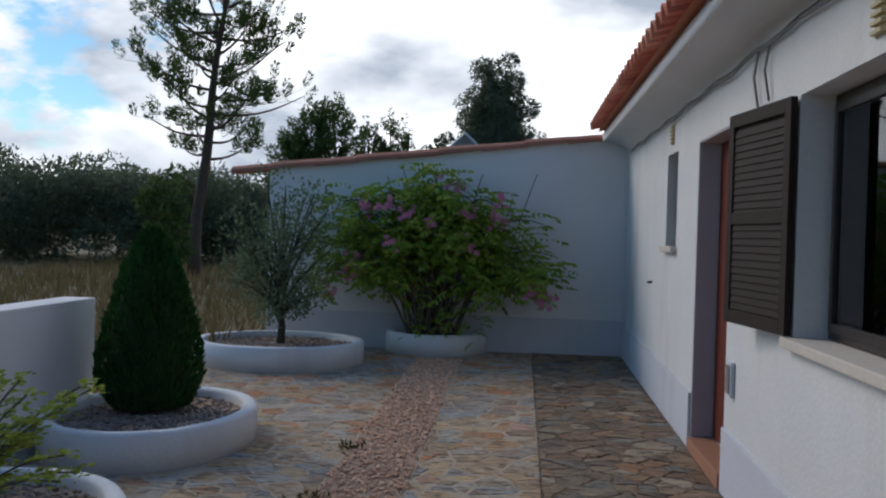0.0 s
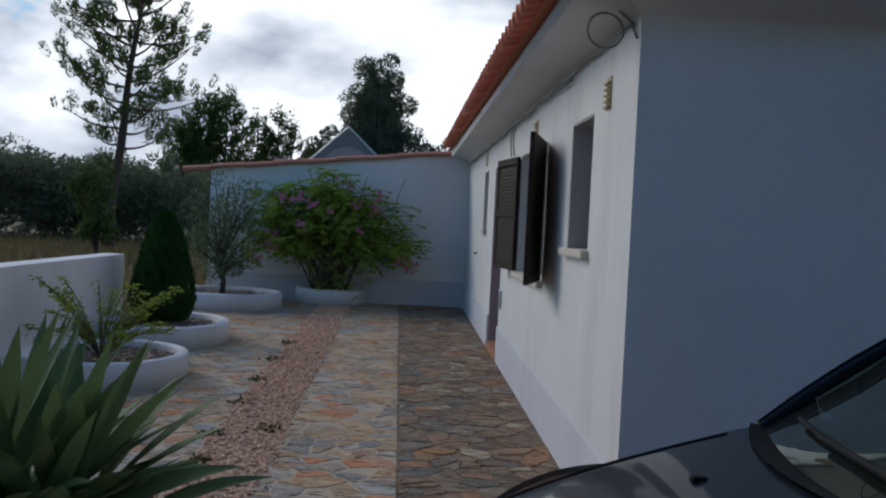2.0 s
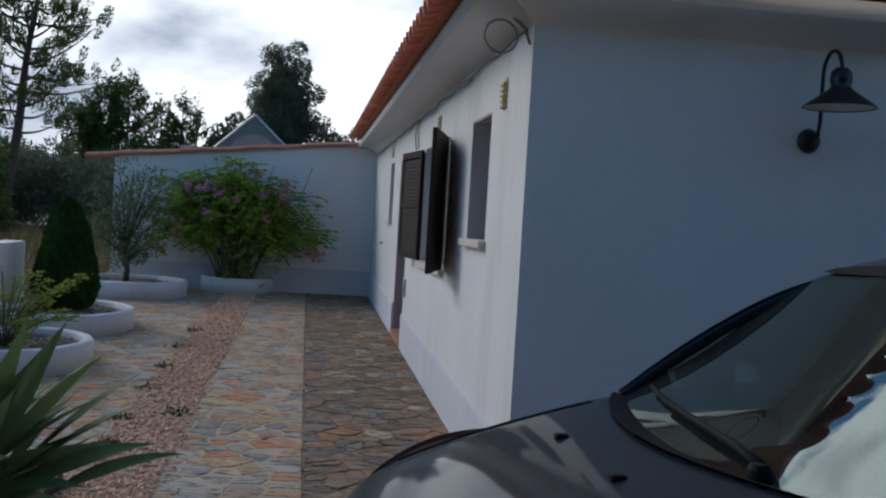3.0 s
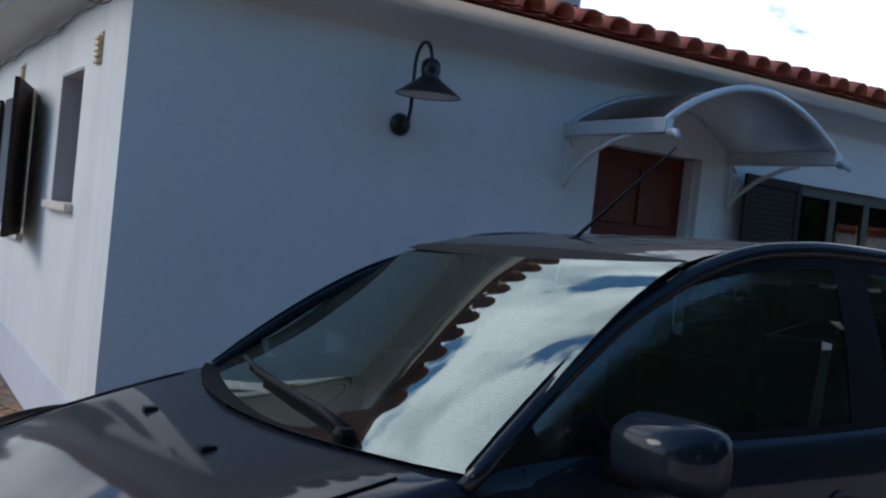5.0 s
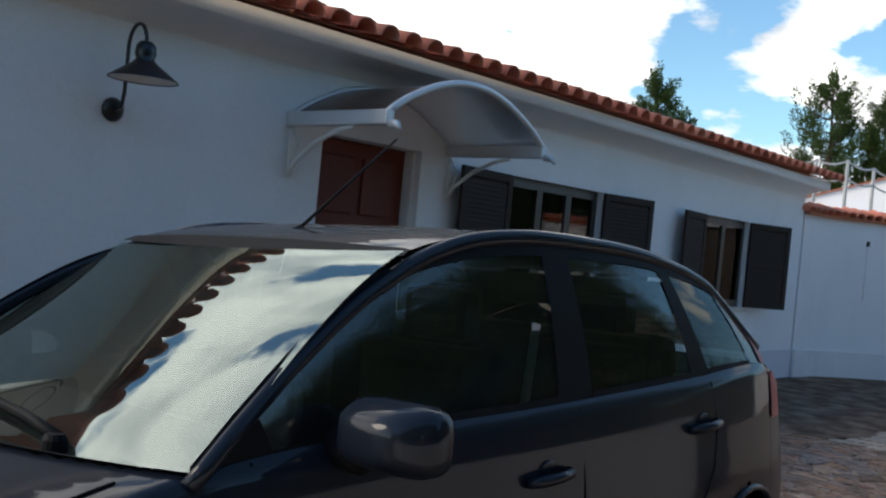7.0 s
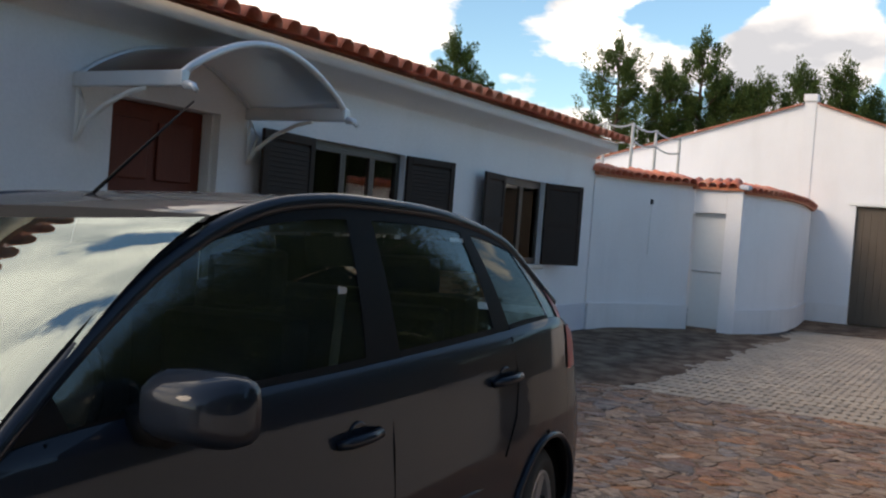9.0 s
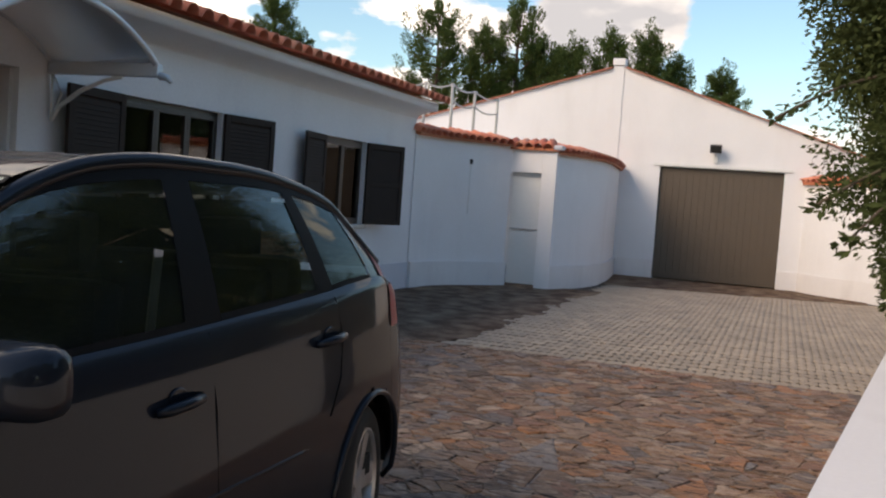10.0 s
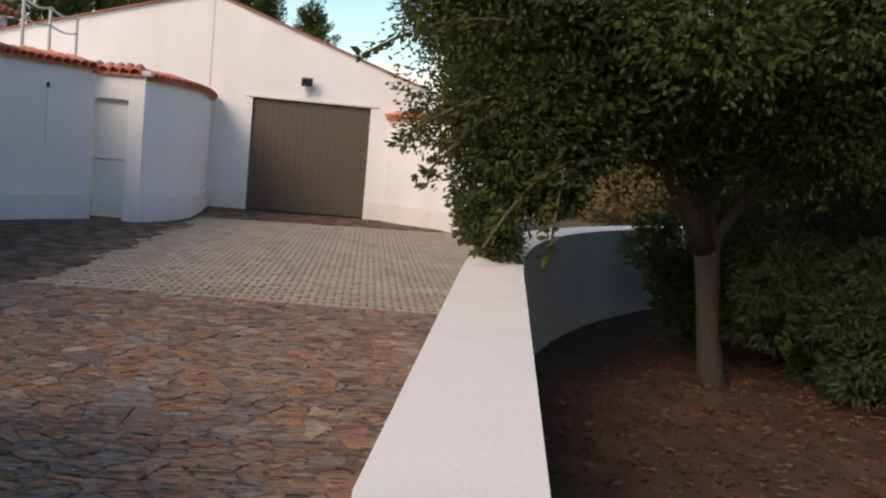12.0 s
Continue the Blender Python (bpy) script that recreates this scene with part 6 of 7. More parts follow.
def pine(label, height, spread, seed, bare=0.35, limbs=30, tufts=6, per=46, at=(0, 0, 0), lean=0.0, tuft=0.5, needle=0.14, width=0.04, mat=None, low=0.25):
    """A pine: bare lower trunk, rising limbs and upright tufts of needles along their outer halves."""
    t = thing("pine_tree", label, "tree", "pines", at=at)
    rs, rp = np.random.RandomState(seed), random.Random(seed)
    bm = bmesh.new()
    spine = [Vector((lean * (z / height) ** 1.3 + 0.05 * math.sin(z * 1.3 + seed), 0.06 * math.sin(z * 0.9 + seed), z)) for z in [height * k / 12 for k in range(13)]]
    spine[0].z = -0.2
    tube(bm, spine, [0.019 * height * (1 - 0.90 * k / 12) + 0.01 for k in range(13)], 8)
    smoothed(part("trunk", bm, BARK, t))
    P, A, L, R = [], [], [], []
    bm = bmesh.new()
    for k in range(limbs):
        f = bare + (0.97 - bare) * (k + 0.5) / limbs
        q = f * 12
        base = spine[int(q)].lerp(spine[min(12, int(q) + 1)], q - int(q))
        a = k * 2.4 + rp.uniform(-0.5, 0.5)
        up = (f - bare) / (1 - bare)
        prof = min(1.0, low + 1.6 * up) * min(1.0, 0.22 + 1.5 * (1 - up))
        r = spread * prof * rp.uniform(0.6, 1.1)
        out = Vector((math.cos(a), math.sin(a), 0))
        tip = base + out * r + Vector((0, 0, r * rp.uniform(0.15, 0.55)))
        path = limb(base, tip, -0.10 * r)
        tube(bm, path, [0.0045 * height * (1 - 0.85 * i / 6) + 0.007 for i in range(7)], 5)
        count = max(2, round(tufts * (0.4 + 0.8 * prof)))
        for i in range(count):
            g = 1.0 if i == 0 else rp.uniform(0.35, 1.0)
            c = base.lerp(tip, g) + Vector((rp.uniform(-1, 1), rp.uniform(-1, 1), rp.uniform(-0.35, 0.6))) * (0.30 * r * g + 0.05)
            if i:
                tube(bm, limb(base.lerp(tip, g * 0.8), c, 0.0, 2), [0.010, 0.008, 0.005], 4)
            size = tuft * rp.uniform(0.6, 1.25)
            P.append(tuple(c)), A.append((out.x * 0.4 + rp.uniform(-0.3, 0.3), out.y * 0.4 + rp.uniform(-0.3, 0.3), rp.uniform(0.6, 1.0)))
            L.append(size), R.append(size * 0.23)
    for i in range(4):
        P.append(tuple(spine[-1] + Vector((rp.uniform(-0.1, 0.1), rp.uniform(-0.1, 0.1), -0.3 * i))))
        A.append((rp.uniform(-0.2, 0.2), rp.uniform(-0.2, 0.2), 1)), L.append(tuft * 1.2), R.append(tuft * 0.26)
    smoothed(part("branchwork", bm, BARK, t))
    P, D = candles(P, A, L, R, per, rs)
    leaf_object("crown", P, D, rs.uniform(0.7, 1.2, len(P)) * needle, rs.uniform(0.7, 1.3, len(P)) * width, mat or PINE_LEAF, t, rs)
    return t


def broad(name, label, height, radius, seed, trunk=0.35, clumps=60, per=90, leaf=0.22, wide=0.12, mat=None, at=(0, 0, 0), squash=1.0, bark=None, group="", core=0.0):
    """A broad-leaved tree or large bush: forked trunk and an uneven crown of many leaf clumps."""
    t = thing(name, label, "tree" if "tree" in name else "bush", group, at=at)
    rs, rp = np.random.RandomState(seed), random.Random(seed)
    bm = bmesh.new()
    z1 = height * trunk
    tube(bm, [(0, 0, -0.2), (0.03, 0.02, z1 * 0.5), (0, 0.03, z1), (0.02, 0, height * 0.72)], [0.03 * height, 0.024 * height, 0.02 * height, 0.006 * height], 8)
    cz, rz = (z1 + height) / 2, (height - z1) / 2 * squash
    centres, radii = [], []
    for k in range(clumps):
        q = rs.normal(size=3)
        q /= np.linalg.norm(q)
        bump = 0.72 + 0.45 * noise.noise((q[0] * 2 + seed, q[1] * 2, q[2] * 2))
        c = (q[0] * radius * bump, q[1] * radius * bump, cz + q[2] * rz * bump)
        centres.append(c)
        radii.append(radius * rp.uniform(0.18, 0.34))
        if k % 4 == 0:
            tube(bm, limb((0, 0, z1 * rp.uniform(0.7, 1.2)), c, 0.1), [0.010 * height * (1 - 0.8 * i / 6) + 0.006 for i in range(7)], 5)
    smoothed(part("trunk", bm, bark or BARK_GREY, t))
    P, D = clump_cloud(centres, radii, per, rs)
    leaf_object("crown", P, D, rs.uniform(0.6, 1.2, len(P)) * leaf, rs.uniform(0.6, 1.2, len(P)) * wide, mat or FAR_LEAF, t, rs)
    if core:
        bm = bmesh.new()
        bmesh.ops.create_icosphere(bm, subdivisions=3, radius=1.0)
        for v in bm.verts:
            q = v.co.normalized()
            k = core * (0.85 + 0.45 * noise.noise((q.x * 2 + seed, q.y * 2, q.z * 2)))
            v.co = Vector((q.x * radius * k, q.y * radius * k, cz + q.z * rz * k))
        part("inner_foliage", bm, mat or FAR_LEAF, t)
    return t


def polar(azimuth, distance):
    """Plan point at a heading (degrees left of +y) and distance from the origin."""
    a = radians(azimuth)
    return (-math.sin(a) * distance, math.cos(a) * distance, -0.05)


# the tall pine in the field
pine("tall open-crowned pine standing alone in the dry field", 11.0, 2.9, 3, bare=0.32, limbs=40, tufts=12, per=64, at=(-10.2, 34.6, 0), lean=1.1, tuft=0.50, needle=0.15, width=0.036, low=0.6)
# pines and other trees beyond the garden wall
for az, h, r, sd in ((11.6, 8.0, 1.7, 11), (10.3, 8.4, 1.8, 12), (12.6, 6.6, 1.3, 17)):
    pine("distant bushy pine above the garden wall", h, r, sd, bare=0.12, limbs=40, tufts=8, per=30, at=polar(az, 60), tuft=0.85, needle=0.24, width=0.075, low=0.8)
for az, h, s, sd in ((8.5, 7.6, 1.1, 13), (7.3, 8.0, 1.1, 14), (6.5, 7.2, 0.9, 15), (7.9, 6.6, 0.9, 16)):
    pine("slender distant pine with thin crown above the garden wall", h, s, sd, bare=0.25, limbs=22, tufts=5, per=26, at=polar(az, 62), tuft=0.66, needle=0.22, width=0.08, low=0.6)
broad("dark_tree", "tall dense dark evergreen tree behind the distant house", 13.8, 2.5, 27, trunk=0.12, clumps=150, per=190, leaf=0.24, wide=0.10, mat=FAR_LEAF, at=polar(1.7, 66), core=0.66)
for az, h, r, sd in ((4.3, 8.6, 1.6, 22), (-1.0, 8.0, 2.0, 23), (-3.2, 7.4, 2.2, 24), (-5.5, 7.6, 2.2, 25), (5.2, 7.0, 1.2, 26)):
    broad("distant_tree", "distant dark tree in the row behind the house", h, r, sd, trunk=0.1, clumps=60, per=120, leaf=0.28, wide=0.12, mat=FAR_LEAF, at=polar(az, 65))


def woods(label, azimuths, distance, heights, seed, mat, count=150, per=90):
    """A far belt of trees and scrub in one mesh."""
    rs, rp = np.random.RandomState(seed), random.Random(seed)
    centres, radii = [], []
    for k in range(count):
        t = rp.random()
        az = azimuths[0] + (azimuths[1] - azimuths[0]) * t
        d = distance * rp.uniform(0.9, 1.15)
        x, y, _ = polar(az, d)
        h = (heights[0] + (heights[1] - heights[0]) * t) * (0.8 + 0.45 * noise.noise((az * 0.5, d * 0.02, seed))) * rp.uniform(0.85, 1.05)
        z = rp.random() ** 0.6 * h
        centres.append((x, y, z * 0.92))
        radii.append(rp.uniform(0.7, 1.3))
    P, D = clump_cloud(centres, radii, per, rs)
    ob = leaf_object("far_woods", P, D, rs.uniform(0.16, 0.34, len(P)), rs.uniform(0.06, 0.13, len(P)), mat, None, rs)
    return tagged(ob, label, "woods", kind="stuff")


woods("dark belt of scrub and trees beyond the dry field", (44, 11), 50, (6.6, 4.2), 31, FAR_LEAF, 480, 260)
woods("dark wooded edge behind the garden", (-100, -135), 34, (3.6, 5.0), 32, DARK_LEAF, 280, 130)
woods("dark trees beyond the curved wall", (-101, -114), 31, (6.2, 6.8), 34, DARK_LEAF, 150, 130)
broad("young_tree", "small young tree in the dry field", 3.2, 0.7, 33, trunk=0.1, clumps=26, per=60, leaf=0.22, wide=0.09, mat=PINE_LEAF, at=polar(17.0, 30))
# pines behind the house and the garage
for az, h, s, sd, d in ((-59.8, 10.0, 1.5, 41, 46), (-61.2, 8.4, 1.1, 50, 47), (-69.4, 10.0, 1.75, 42, 45), (-72.3, 9.0, 1.2, 51, 45), (-74.2, 10.6, 1.7, 44, 46), (-75.6, 8.8, 1.2, 43, 46), (-77.3, 8.6, 1.0, 52, 45), (-79.6, 9.3, 1.45, 46, 46), (-81.7, 9.5, 0.95, 47, 46), (-83.3, 8.4, 1.05, 48, 47), (-85.9, 7.6, 1.0, 49, 45)):
    pine("tall pine with tufted crown behind the house", h, s, sd, bare=0.34, limbs=34, tufts=8, per=74, at=polar(az, d), tuft=0.78, needle=0.17, width=0.046, low=0.6)
# trees at the back of the garden, behind where the camera stands
for x, y, h, r, sd in ((-7.5, -7.5, 8.5, 3.0, 61), (-2.5, -8.5, 9.5, 3.2, 62), (2.5, -8.2, 8.0, 2.8, 63), (6.5, -9.8, 4.8, 2.6, 64), (-12.5, -4.0, 6.5, 2.4, 65), (11.5, -9.6, 3.8, 2.4, 66), (16.5, -11.0, 4.2, 2.6, 67)):
    broad("garden_tree", "dense dark evergreen tree closing the garden", h, r, sd, trunk=0.10, clumps=90, per=110, leaf=0.34, wide=0.17, mat=DARK_LEAF, at=(x, y, -0.05), group="garden trees", core=1.15)

# ---- clipped conifer in its planter ----
thuja = thing("conifer", "dense dark green conical dwarf conifer", "conifer", at=(-3.0, 12.85, fall(-3.0, 12.85) + 0.17))
thuja.scale = (1.1, 1.1, 1.1)
bm = bmesh.new()
cone_profile = [(0.02, 0.0), (0.26, 0.03), (0.335, 0.18), (0.345, 0.36), (0.31, 0.60), (0.25, 0.82), (0.17, 1.04), (0.085, 1.20), (0.01, 1.285)]
lathe(bm, [(r * 0.86, z) for r, z in cone_profile], 20)
part("inner_foliage", bm, DARK_LEAF, thuja)
rs = np.random.RandomState(70)
zc_ = rs.uniform(0.0, 1.0, 9000) ** 1.15 * 1.28
rr_ = np.interp(zc_, [z for _, z in cone_profile], [r for r, _ in cone_profile])
aa_ = rs.uniform(0, math.tau, 9000)
lump = 1 + 0.10 * np.sin(aa_ * 7 + zc_ * 9) * np.sin(zc_ * 15 + aa_ * 3)
P = np.stack([rr_ * lump * np.cos(aa_), rr_ * lump * np.sin(aa_), zc_], 1) * np.array([0.98, 0.98, 1.0])
D = np.stack([np.cos(aa_) * 0.45, np.sin(aa_) * 0.45, np.full(9000, 1.0)], 1) + rs.normal(size=(9000, 3)) * 0.25
leaf_object("foliage", P, D, rs.uniform(0.035, 0.075, 9000), rs.uniform(0.012, 0.024, 9000), CONE_LEAF, thuja, rs)

# ---- small olive-like tree in the wide planter ----
olive = thing("small_tree", "slender small tree with fine grey-green leaves", "tree", at=(-2.98, 16.9, fall(-3, 16.9) + 0.17))
ro = random.Random(71)
rs = np.random.RandomState(71)
bm = bmesh.new()
tube(bm, [(0, 0, -0.03), (0.02, 0, 0.22), (-0.02, 0.02, 0.45)], [0.055, 0.045, 0.036], 8)
oc, orad = [], []
for k in range(26):
    a = ro.uniform(0, math.tau)
    z = 0.35 + 1.65 * (k + 0.5) / 26
    r = 0.80 * math.sin(math.pi * min(0.95, 0.25 + 0.60 * (k / 26))) * ro.uniform(0.6, 1.1)
    tip = (r * math.cos(a), r * math.sin(a) * 0.8, z)
    path = limb((-0.02, 0.02, 0.18 + 0.5 * z * 0.5), tip, 0.06)
    tube(bm, path, [0.018 * (1 - 0.8 * i / 6) + 0.003 for i in range(7)], 5)
    for g in (0.55, 0.8, 1.0):
        q = path[int(g * 6)]
        oc.append((q.x + ro.uniform(-0.08, 0.08), q.y + ro.uniform(-0.08, 0.08), q.z + ro.uniform(-0.05, 0.1)))
        orad.append(ro.uniform(0.13, 0.24))
smoothed(part("trunk", bm, BARK_GREY, olive))
P, D = clump_cloud(oc, orad, 62, rs, 1.0)
D[:, 2] += 0.5
leaf_object("crown", P, D, rs.uniform(0.045, 0.08, len(P)), rs.uniform(0.02, 0.034, len(P)), OLIVE_LEAF, olive, rs)

# ---- flowering climber in the half-round planter ----
vine = thing("flowering_shrub", "sprawling shrub with feathery leaves and pink flower clusters", "shrub", at=(-1.20, 17.75, 0.12))
rv = random.Random(72)
rs = np.random.RandomState(72)
leaf_p, leaf_d, leaf_l, leaf_w = [], [], [], []
tips = []


def compound(p, d, length):
    """One feathered leaf: a drooping stalk with paired leaflets."""
    d = Vector(d).normalized()
    s = d.cross(Vector((rv.uniform(-0.4, 0.4), rv.uniform(-0.4, 0.4), 1))).normalized()
    q = Vector(p)
    for i in range(5):
        q = q + d * length / 5
        d = (d + Vector((0, 0, -0.12))).normalized()
        for sg in (-1, 1):
            leaf_p.append(tuple(q))
            leaf_d.append(tuple(s * sg + d * 0.5 + Vector((0, 0, -0.25))))
            leaf_l.append(length * rv.uniform(0.26, 0.36))
            leaf_w.append(length * rv.uniform(0.10, 0.15))
    leaf_p.append(tuple(q))
    leaf_d.append(tuple(d))
    leaf_l.append(length * 0.32)
    leaf_w.append(length * 0.13)


for k in range(62):
    x = rv.uniform(-1.60, 1.60)
    inner = 1 - abs(x) / 1.5
    z = rv.uniform(0.85, 1.50 + 0.65 * inner) if abs(x) < 1.05 else rv.uniform(0.62, 1.75)
    y = rv.uniform(-0.42, 0.32)
    start = (rv.uniform(-0.3, 0.3), rv.uniform(-0.12, 0.18), 0)
    top_ = (x * 0.45, y * 0.5, max(z, 0.9) * rv.uniform(0.75, 1.0))
    path = limb(start, top_, 0.08, 5) + limb(top_, (x, y, z), 0.12, 5)[1:]
    tubed("stem", path, [0.015 * (1 - 0.8 * i / 10) + 0.003 for i in range(11)], TWIG, vine, 5)
    for g in range(5, 11):
        p = path[g]
        for _ in range(3):
            a = rv.uniform(0, math.tau)
            off = Vector((rv.uniform(-0.14, 0.14), rv.uniform(-0.10, 0.10), rv.uniform(-0.14, 0.16)))
            compound(p + off, (math.cos(a), math.sin(a) * 0.8, rv.uniform(-0.45, 0.4)), rv.uniform(0.24, 0.40))
    tips.append((x, y, z))
for k in range(60):
    p = (rv.uniform(-0.35, 0.75), rv.uniform(-0.45, 0.0), rv.uniform(0.05, 0.6))
    compound(p, (rv.uniform(-1, 1), rv.uniform(-1, 0.2), rv.uniform(-0.3, 0.6)), rv.uniform(0.12, 0.2))
for x, z, h in ((-0.55, 1.75, 0.35), (-0.35, 1.9, 0.32), (0.45, 1.85, 0.30), (1.15, 1.55, 0.62), (0.85, 1.35, 0.5)):
    tubed("shoot", limb((x * 0.8, 0.1, z - 0.5), (x + 0.12 * (1 if x > 0 else -1), 0.15, z + h), 0.05, 5), 0.006, TWIG, vine, 5)
leaf_object("leaves", leaf_p, leaf_d, leaf_l, leaf_w, VINE_LEAF, vine, rs, 0.12)
spots = [(-1.05, -0.35, 0.82), (-0.62, -0.4, 1.72), (-0.28, -0.4, 1.62), (0.42, -0.35, 1.62), (0.45, -0.42, 1.22), (0.2, -0.1, 1.98), (0.85, -0.2, 1.78), (0.80, -0.25, 1.55), (1.32, -0.3, 0.64), (1.18, -0.35, 0.70), (1.40, -0.25, 0.58), (-0.48, -0.42, 1.2), (-0.98, -0.3, 1.05), (-1.32, -0.2, 0.60), (0.0, -0.4, 1.50), (-0.9, -0.25, 1.68)]
for c in spots:
    bm = bmesh.new()
    heart = bm.verts.new(c)
    for _ in range(9):
        q = Vector(c) + Vector(rs.normal(size=3)) * 0.06
        mid = bm.verts.new(q)
        bm.faces.new((heart, mid, bm.verts.new(q + Vector((0.004, 0, -0.006)))))
        for i in range(5):
            a = i * math.tau / 5 + rs.uniform(-0.2, 0.2)
            d, e = Vector((math.cos(a), -0.45, math.sin(a))), Vector((-math.sin(a), 0, math.cos(a)))
            bm.faces.new((mid, bm.verts.new(q + d * 0.025 - e * 0.016), bm.verts.new(q + d * 0.042), bm.verts.new(q + d * 0.025 + e * 0.016)))
    part("blossom", bm, PETAL, vine)

# ---- strap-leaved plant beside the path ----
slab("planting_bed", [(-3.1, 3.9), (-1.36, 3.9), (-1.36, 6.0), (-3.1, 6.0)], -0.35, -0.18, SOIL, "dark soil bed for the strap-leaved plant", "soil")
strap = thing("strap_plant", "large clump of long pointed dark green strap leaves", "plant", at=(-1.72, 4.85, -0.22))
rk = random.Random(73)
STRAPS = 190
for k in range(STRAPS):
    a = k * 2.4 + rk.uniform(-0.3, 0.3)
    lean = rk.uniform(0.12, 1.0) ** 0.8
    size = rk.uniform(0.85, 1.50) * (1.0 - 0.26 * lean)
    w = rk.uniform(0.038, 0.066)
    base = Vector((rk.uniform(-0.22, 0.22), rk.uniform(-0.22, 0.22), 0))
    out = Vector((math.cos(a), math.sin(a), 0))
    side = Vector((-math.sin(a), math.cos(a), 0))
    twist = rk.uniform(-0.5, 0.5)
    verts, faces = [], []
    p, n = base.copy(), 14
    for i in range(n + 1):
        t = i / n
        steep = 1.45 - 0.98 * lean - 0.75 * lean * t * t  # radians above level: a straight stalk and a blade that bends a little
        up = out * math.cos(steep) + Vector((0, 0, math.sin(steep)))
        if i:
            p = p + up * size / n
        across = (side * math.cos(twist) + up.cross(side) * math.sin(twist)).normalized()
        keel = across.cross(up).normalized()
        ww = 0.010 if t < 0.45 else 0.010 * (1 - t) + w * math.sin(math.pi * ((t - 0.45) / 0.55) ** 0.75)
        verts += [tuple(p - across * ww), tuple(p + keel * 0.35 * ww), tuple(p + across * ww)]
        if i:
            b = 3 * i
            faces += [(b - 3, b - 2, b + 1, b), (b - 2, b - 1, b + 2, b + 1)]
    raw("leaf", verts, faces, STRAP_LEAF, strap, True)

# ---- yellow-green shrub in the round planter ----
lime = thing("lime_shrub", "sparse yellow-green shrub with level sprays", "shrub", at=(-2.84, 9.8, fall(-2.84, 9.8) + 0.17))
rl = random.Random(74)
rs = np.random.RandomState(74)
lp, ld, ll, lw = [], [], [], []
for k in range(30):
    a = rl.uniform(0, math.tau)
    r = rl.uniform(0.2, 0.75)
    tip = Vector((math.cos(a) * r, math.sin(a) * r, rl.uniform(0.25, 0.80)))
    path = limb((0, 0, 0), tip, 0.10, 8)
    tubed("stem", path, 0.006, TWIG, lime, 5)
    for i in range(2, 9):
        for _ in range(11):
            lp.append(tuple(path[i] + Vector((rl.uniform(-0.05, 0.05), rl.uniform(-0.05, 0.05), rl.uniform(-0.02, 0.03)))))
            ld.append((math.cos(a) + rl.uniform(-0.8, 0.8), math.sin(a) + rl.uniform(-0.8, 0.8), rl.uniform(-0.1, 0.4)))
            ll.append(rl.uniform(0.035, 0.06))
            lw.append(rl.uniform(0.015, 0.025))
leaf_object("leaves", lp, ld, ll, lw, LIME_LEAF, lime, rs)

# ---- the spreading tree behind the low wall ----
oak = thing("spreading_tree", "low evergreen tree with dense dark oval leaves over the wall", "tree", at=(6.95, -2.65, 0))
rk = random.Random(75)
rs = np.random.RandomState(75)
bm = bmesh.new()
tube(bm, [(0, -0.07, -0.1), (0.01, -0.03, 0.06), (0.0, 0.03, 0.35), (0.01, 0.06, 0.62), (0.0, 0.09, 0.86), (0.0, 0.12, 1.02), (0.0, 0.13, 1.10)], [0.14, 0.100, 0.086, 0.084, 0.096, 0.10, 0.04], 14)
fork = (0.0, 0.11, 0.96)
for f, r in (((-0.9, 1.15, 2.3), 0.085), ((0.5, 0.0, 2.7), 0.095), ((-0.2, 0.75, 2.9), 0.06), ((-0.4, -0.8, 2.6), 0.06)):
    tube(bm, limb(fork, f, -0.06 if f[1] > 0.5 else 0.10), [r * (1 - 0.75 * i / 6) + 0.006 for i in range(7)], 9)
for a, f in (((0.3, 0.04, 2.0), (0.9, -0.7, 2.9)), ((-0.45, 0.62, 1.55), (-1.2, 1.4, 1.5)), ((0.2, 0.05, 1.8), (-0.1, 0.3, 3.2))):
    tube(bm, limb(a, f, 0.06), [0.045 * (1 - 0.75 * i / 6) + 0.004 for i in range(7)], 7)
smoothed(part("trunk", bm, BARK_GREY, oak))
centres, radii = [], []
for k in range(300):
    q = rs.normal(size=3)
    q /= np.linalg.norm(q)
    b = 0.80 + 0.42 * noise.noise((q[0] * 2.2, q[1] * 2.2, q[2] * 2.2 + 7))
    low = q[2] < -0.2
    c = (-0.30 + q[0] * 2.25 * b, 0.35 + q[1] * 2.40 * b, 2.75 + q[2] * (1.30 if low else 2.1) * b)
    centres.append(c)
    radii.append(rk.uniform(0.30, 0.58))
# low clumps before the fork
for k in range(18):
    centres.append((rk.uniform(-1.5, -0.5), rk.uniform(-1.3, 0.7), rk.uniform(1.85, 2.6)))
    radii.append(rk.uniform(0.26, 0.40))
# thick lobes towards the drive, the lowest hanging on the end of the wall
for mid, half_size, count, small, large in (((-0.1, 1.8, 2.85), (0.9, 0.55, 1.05), 46, 0.28, 0.42), ((-0.75, 2.05, 2.15), (0.45, 0.30, 0.60), 34, 0.18, 0.30), ((-0.6, 2.15, 3.1), (0.5, 0.35, 0.75), 34, 0.2, 0.32), ((-0.95, 1.82, 1.58), (0.40, 0.24, 0.34), 36, 0.14, 0.26), ((-1.2, 1.93, 1.10), (0.25, 0.13, 0.12), 14, 0.08, 0.14), ((-0.6, 1.15, 1.84), (0.45, 0.45, 0.20), 24, 0.18, 0.28)):
    for k in range(count):
        centres.append(tuple(m + h * rk.uniform(-1, 1) for m, h in zip(mid, half_size)))
        radii.append(rk.uniform(small, large))
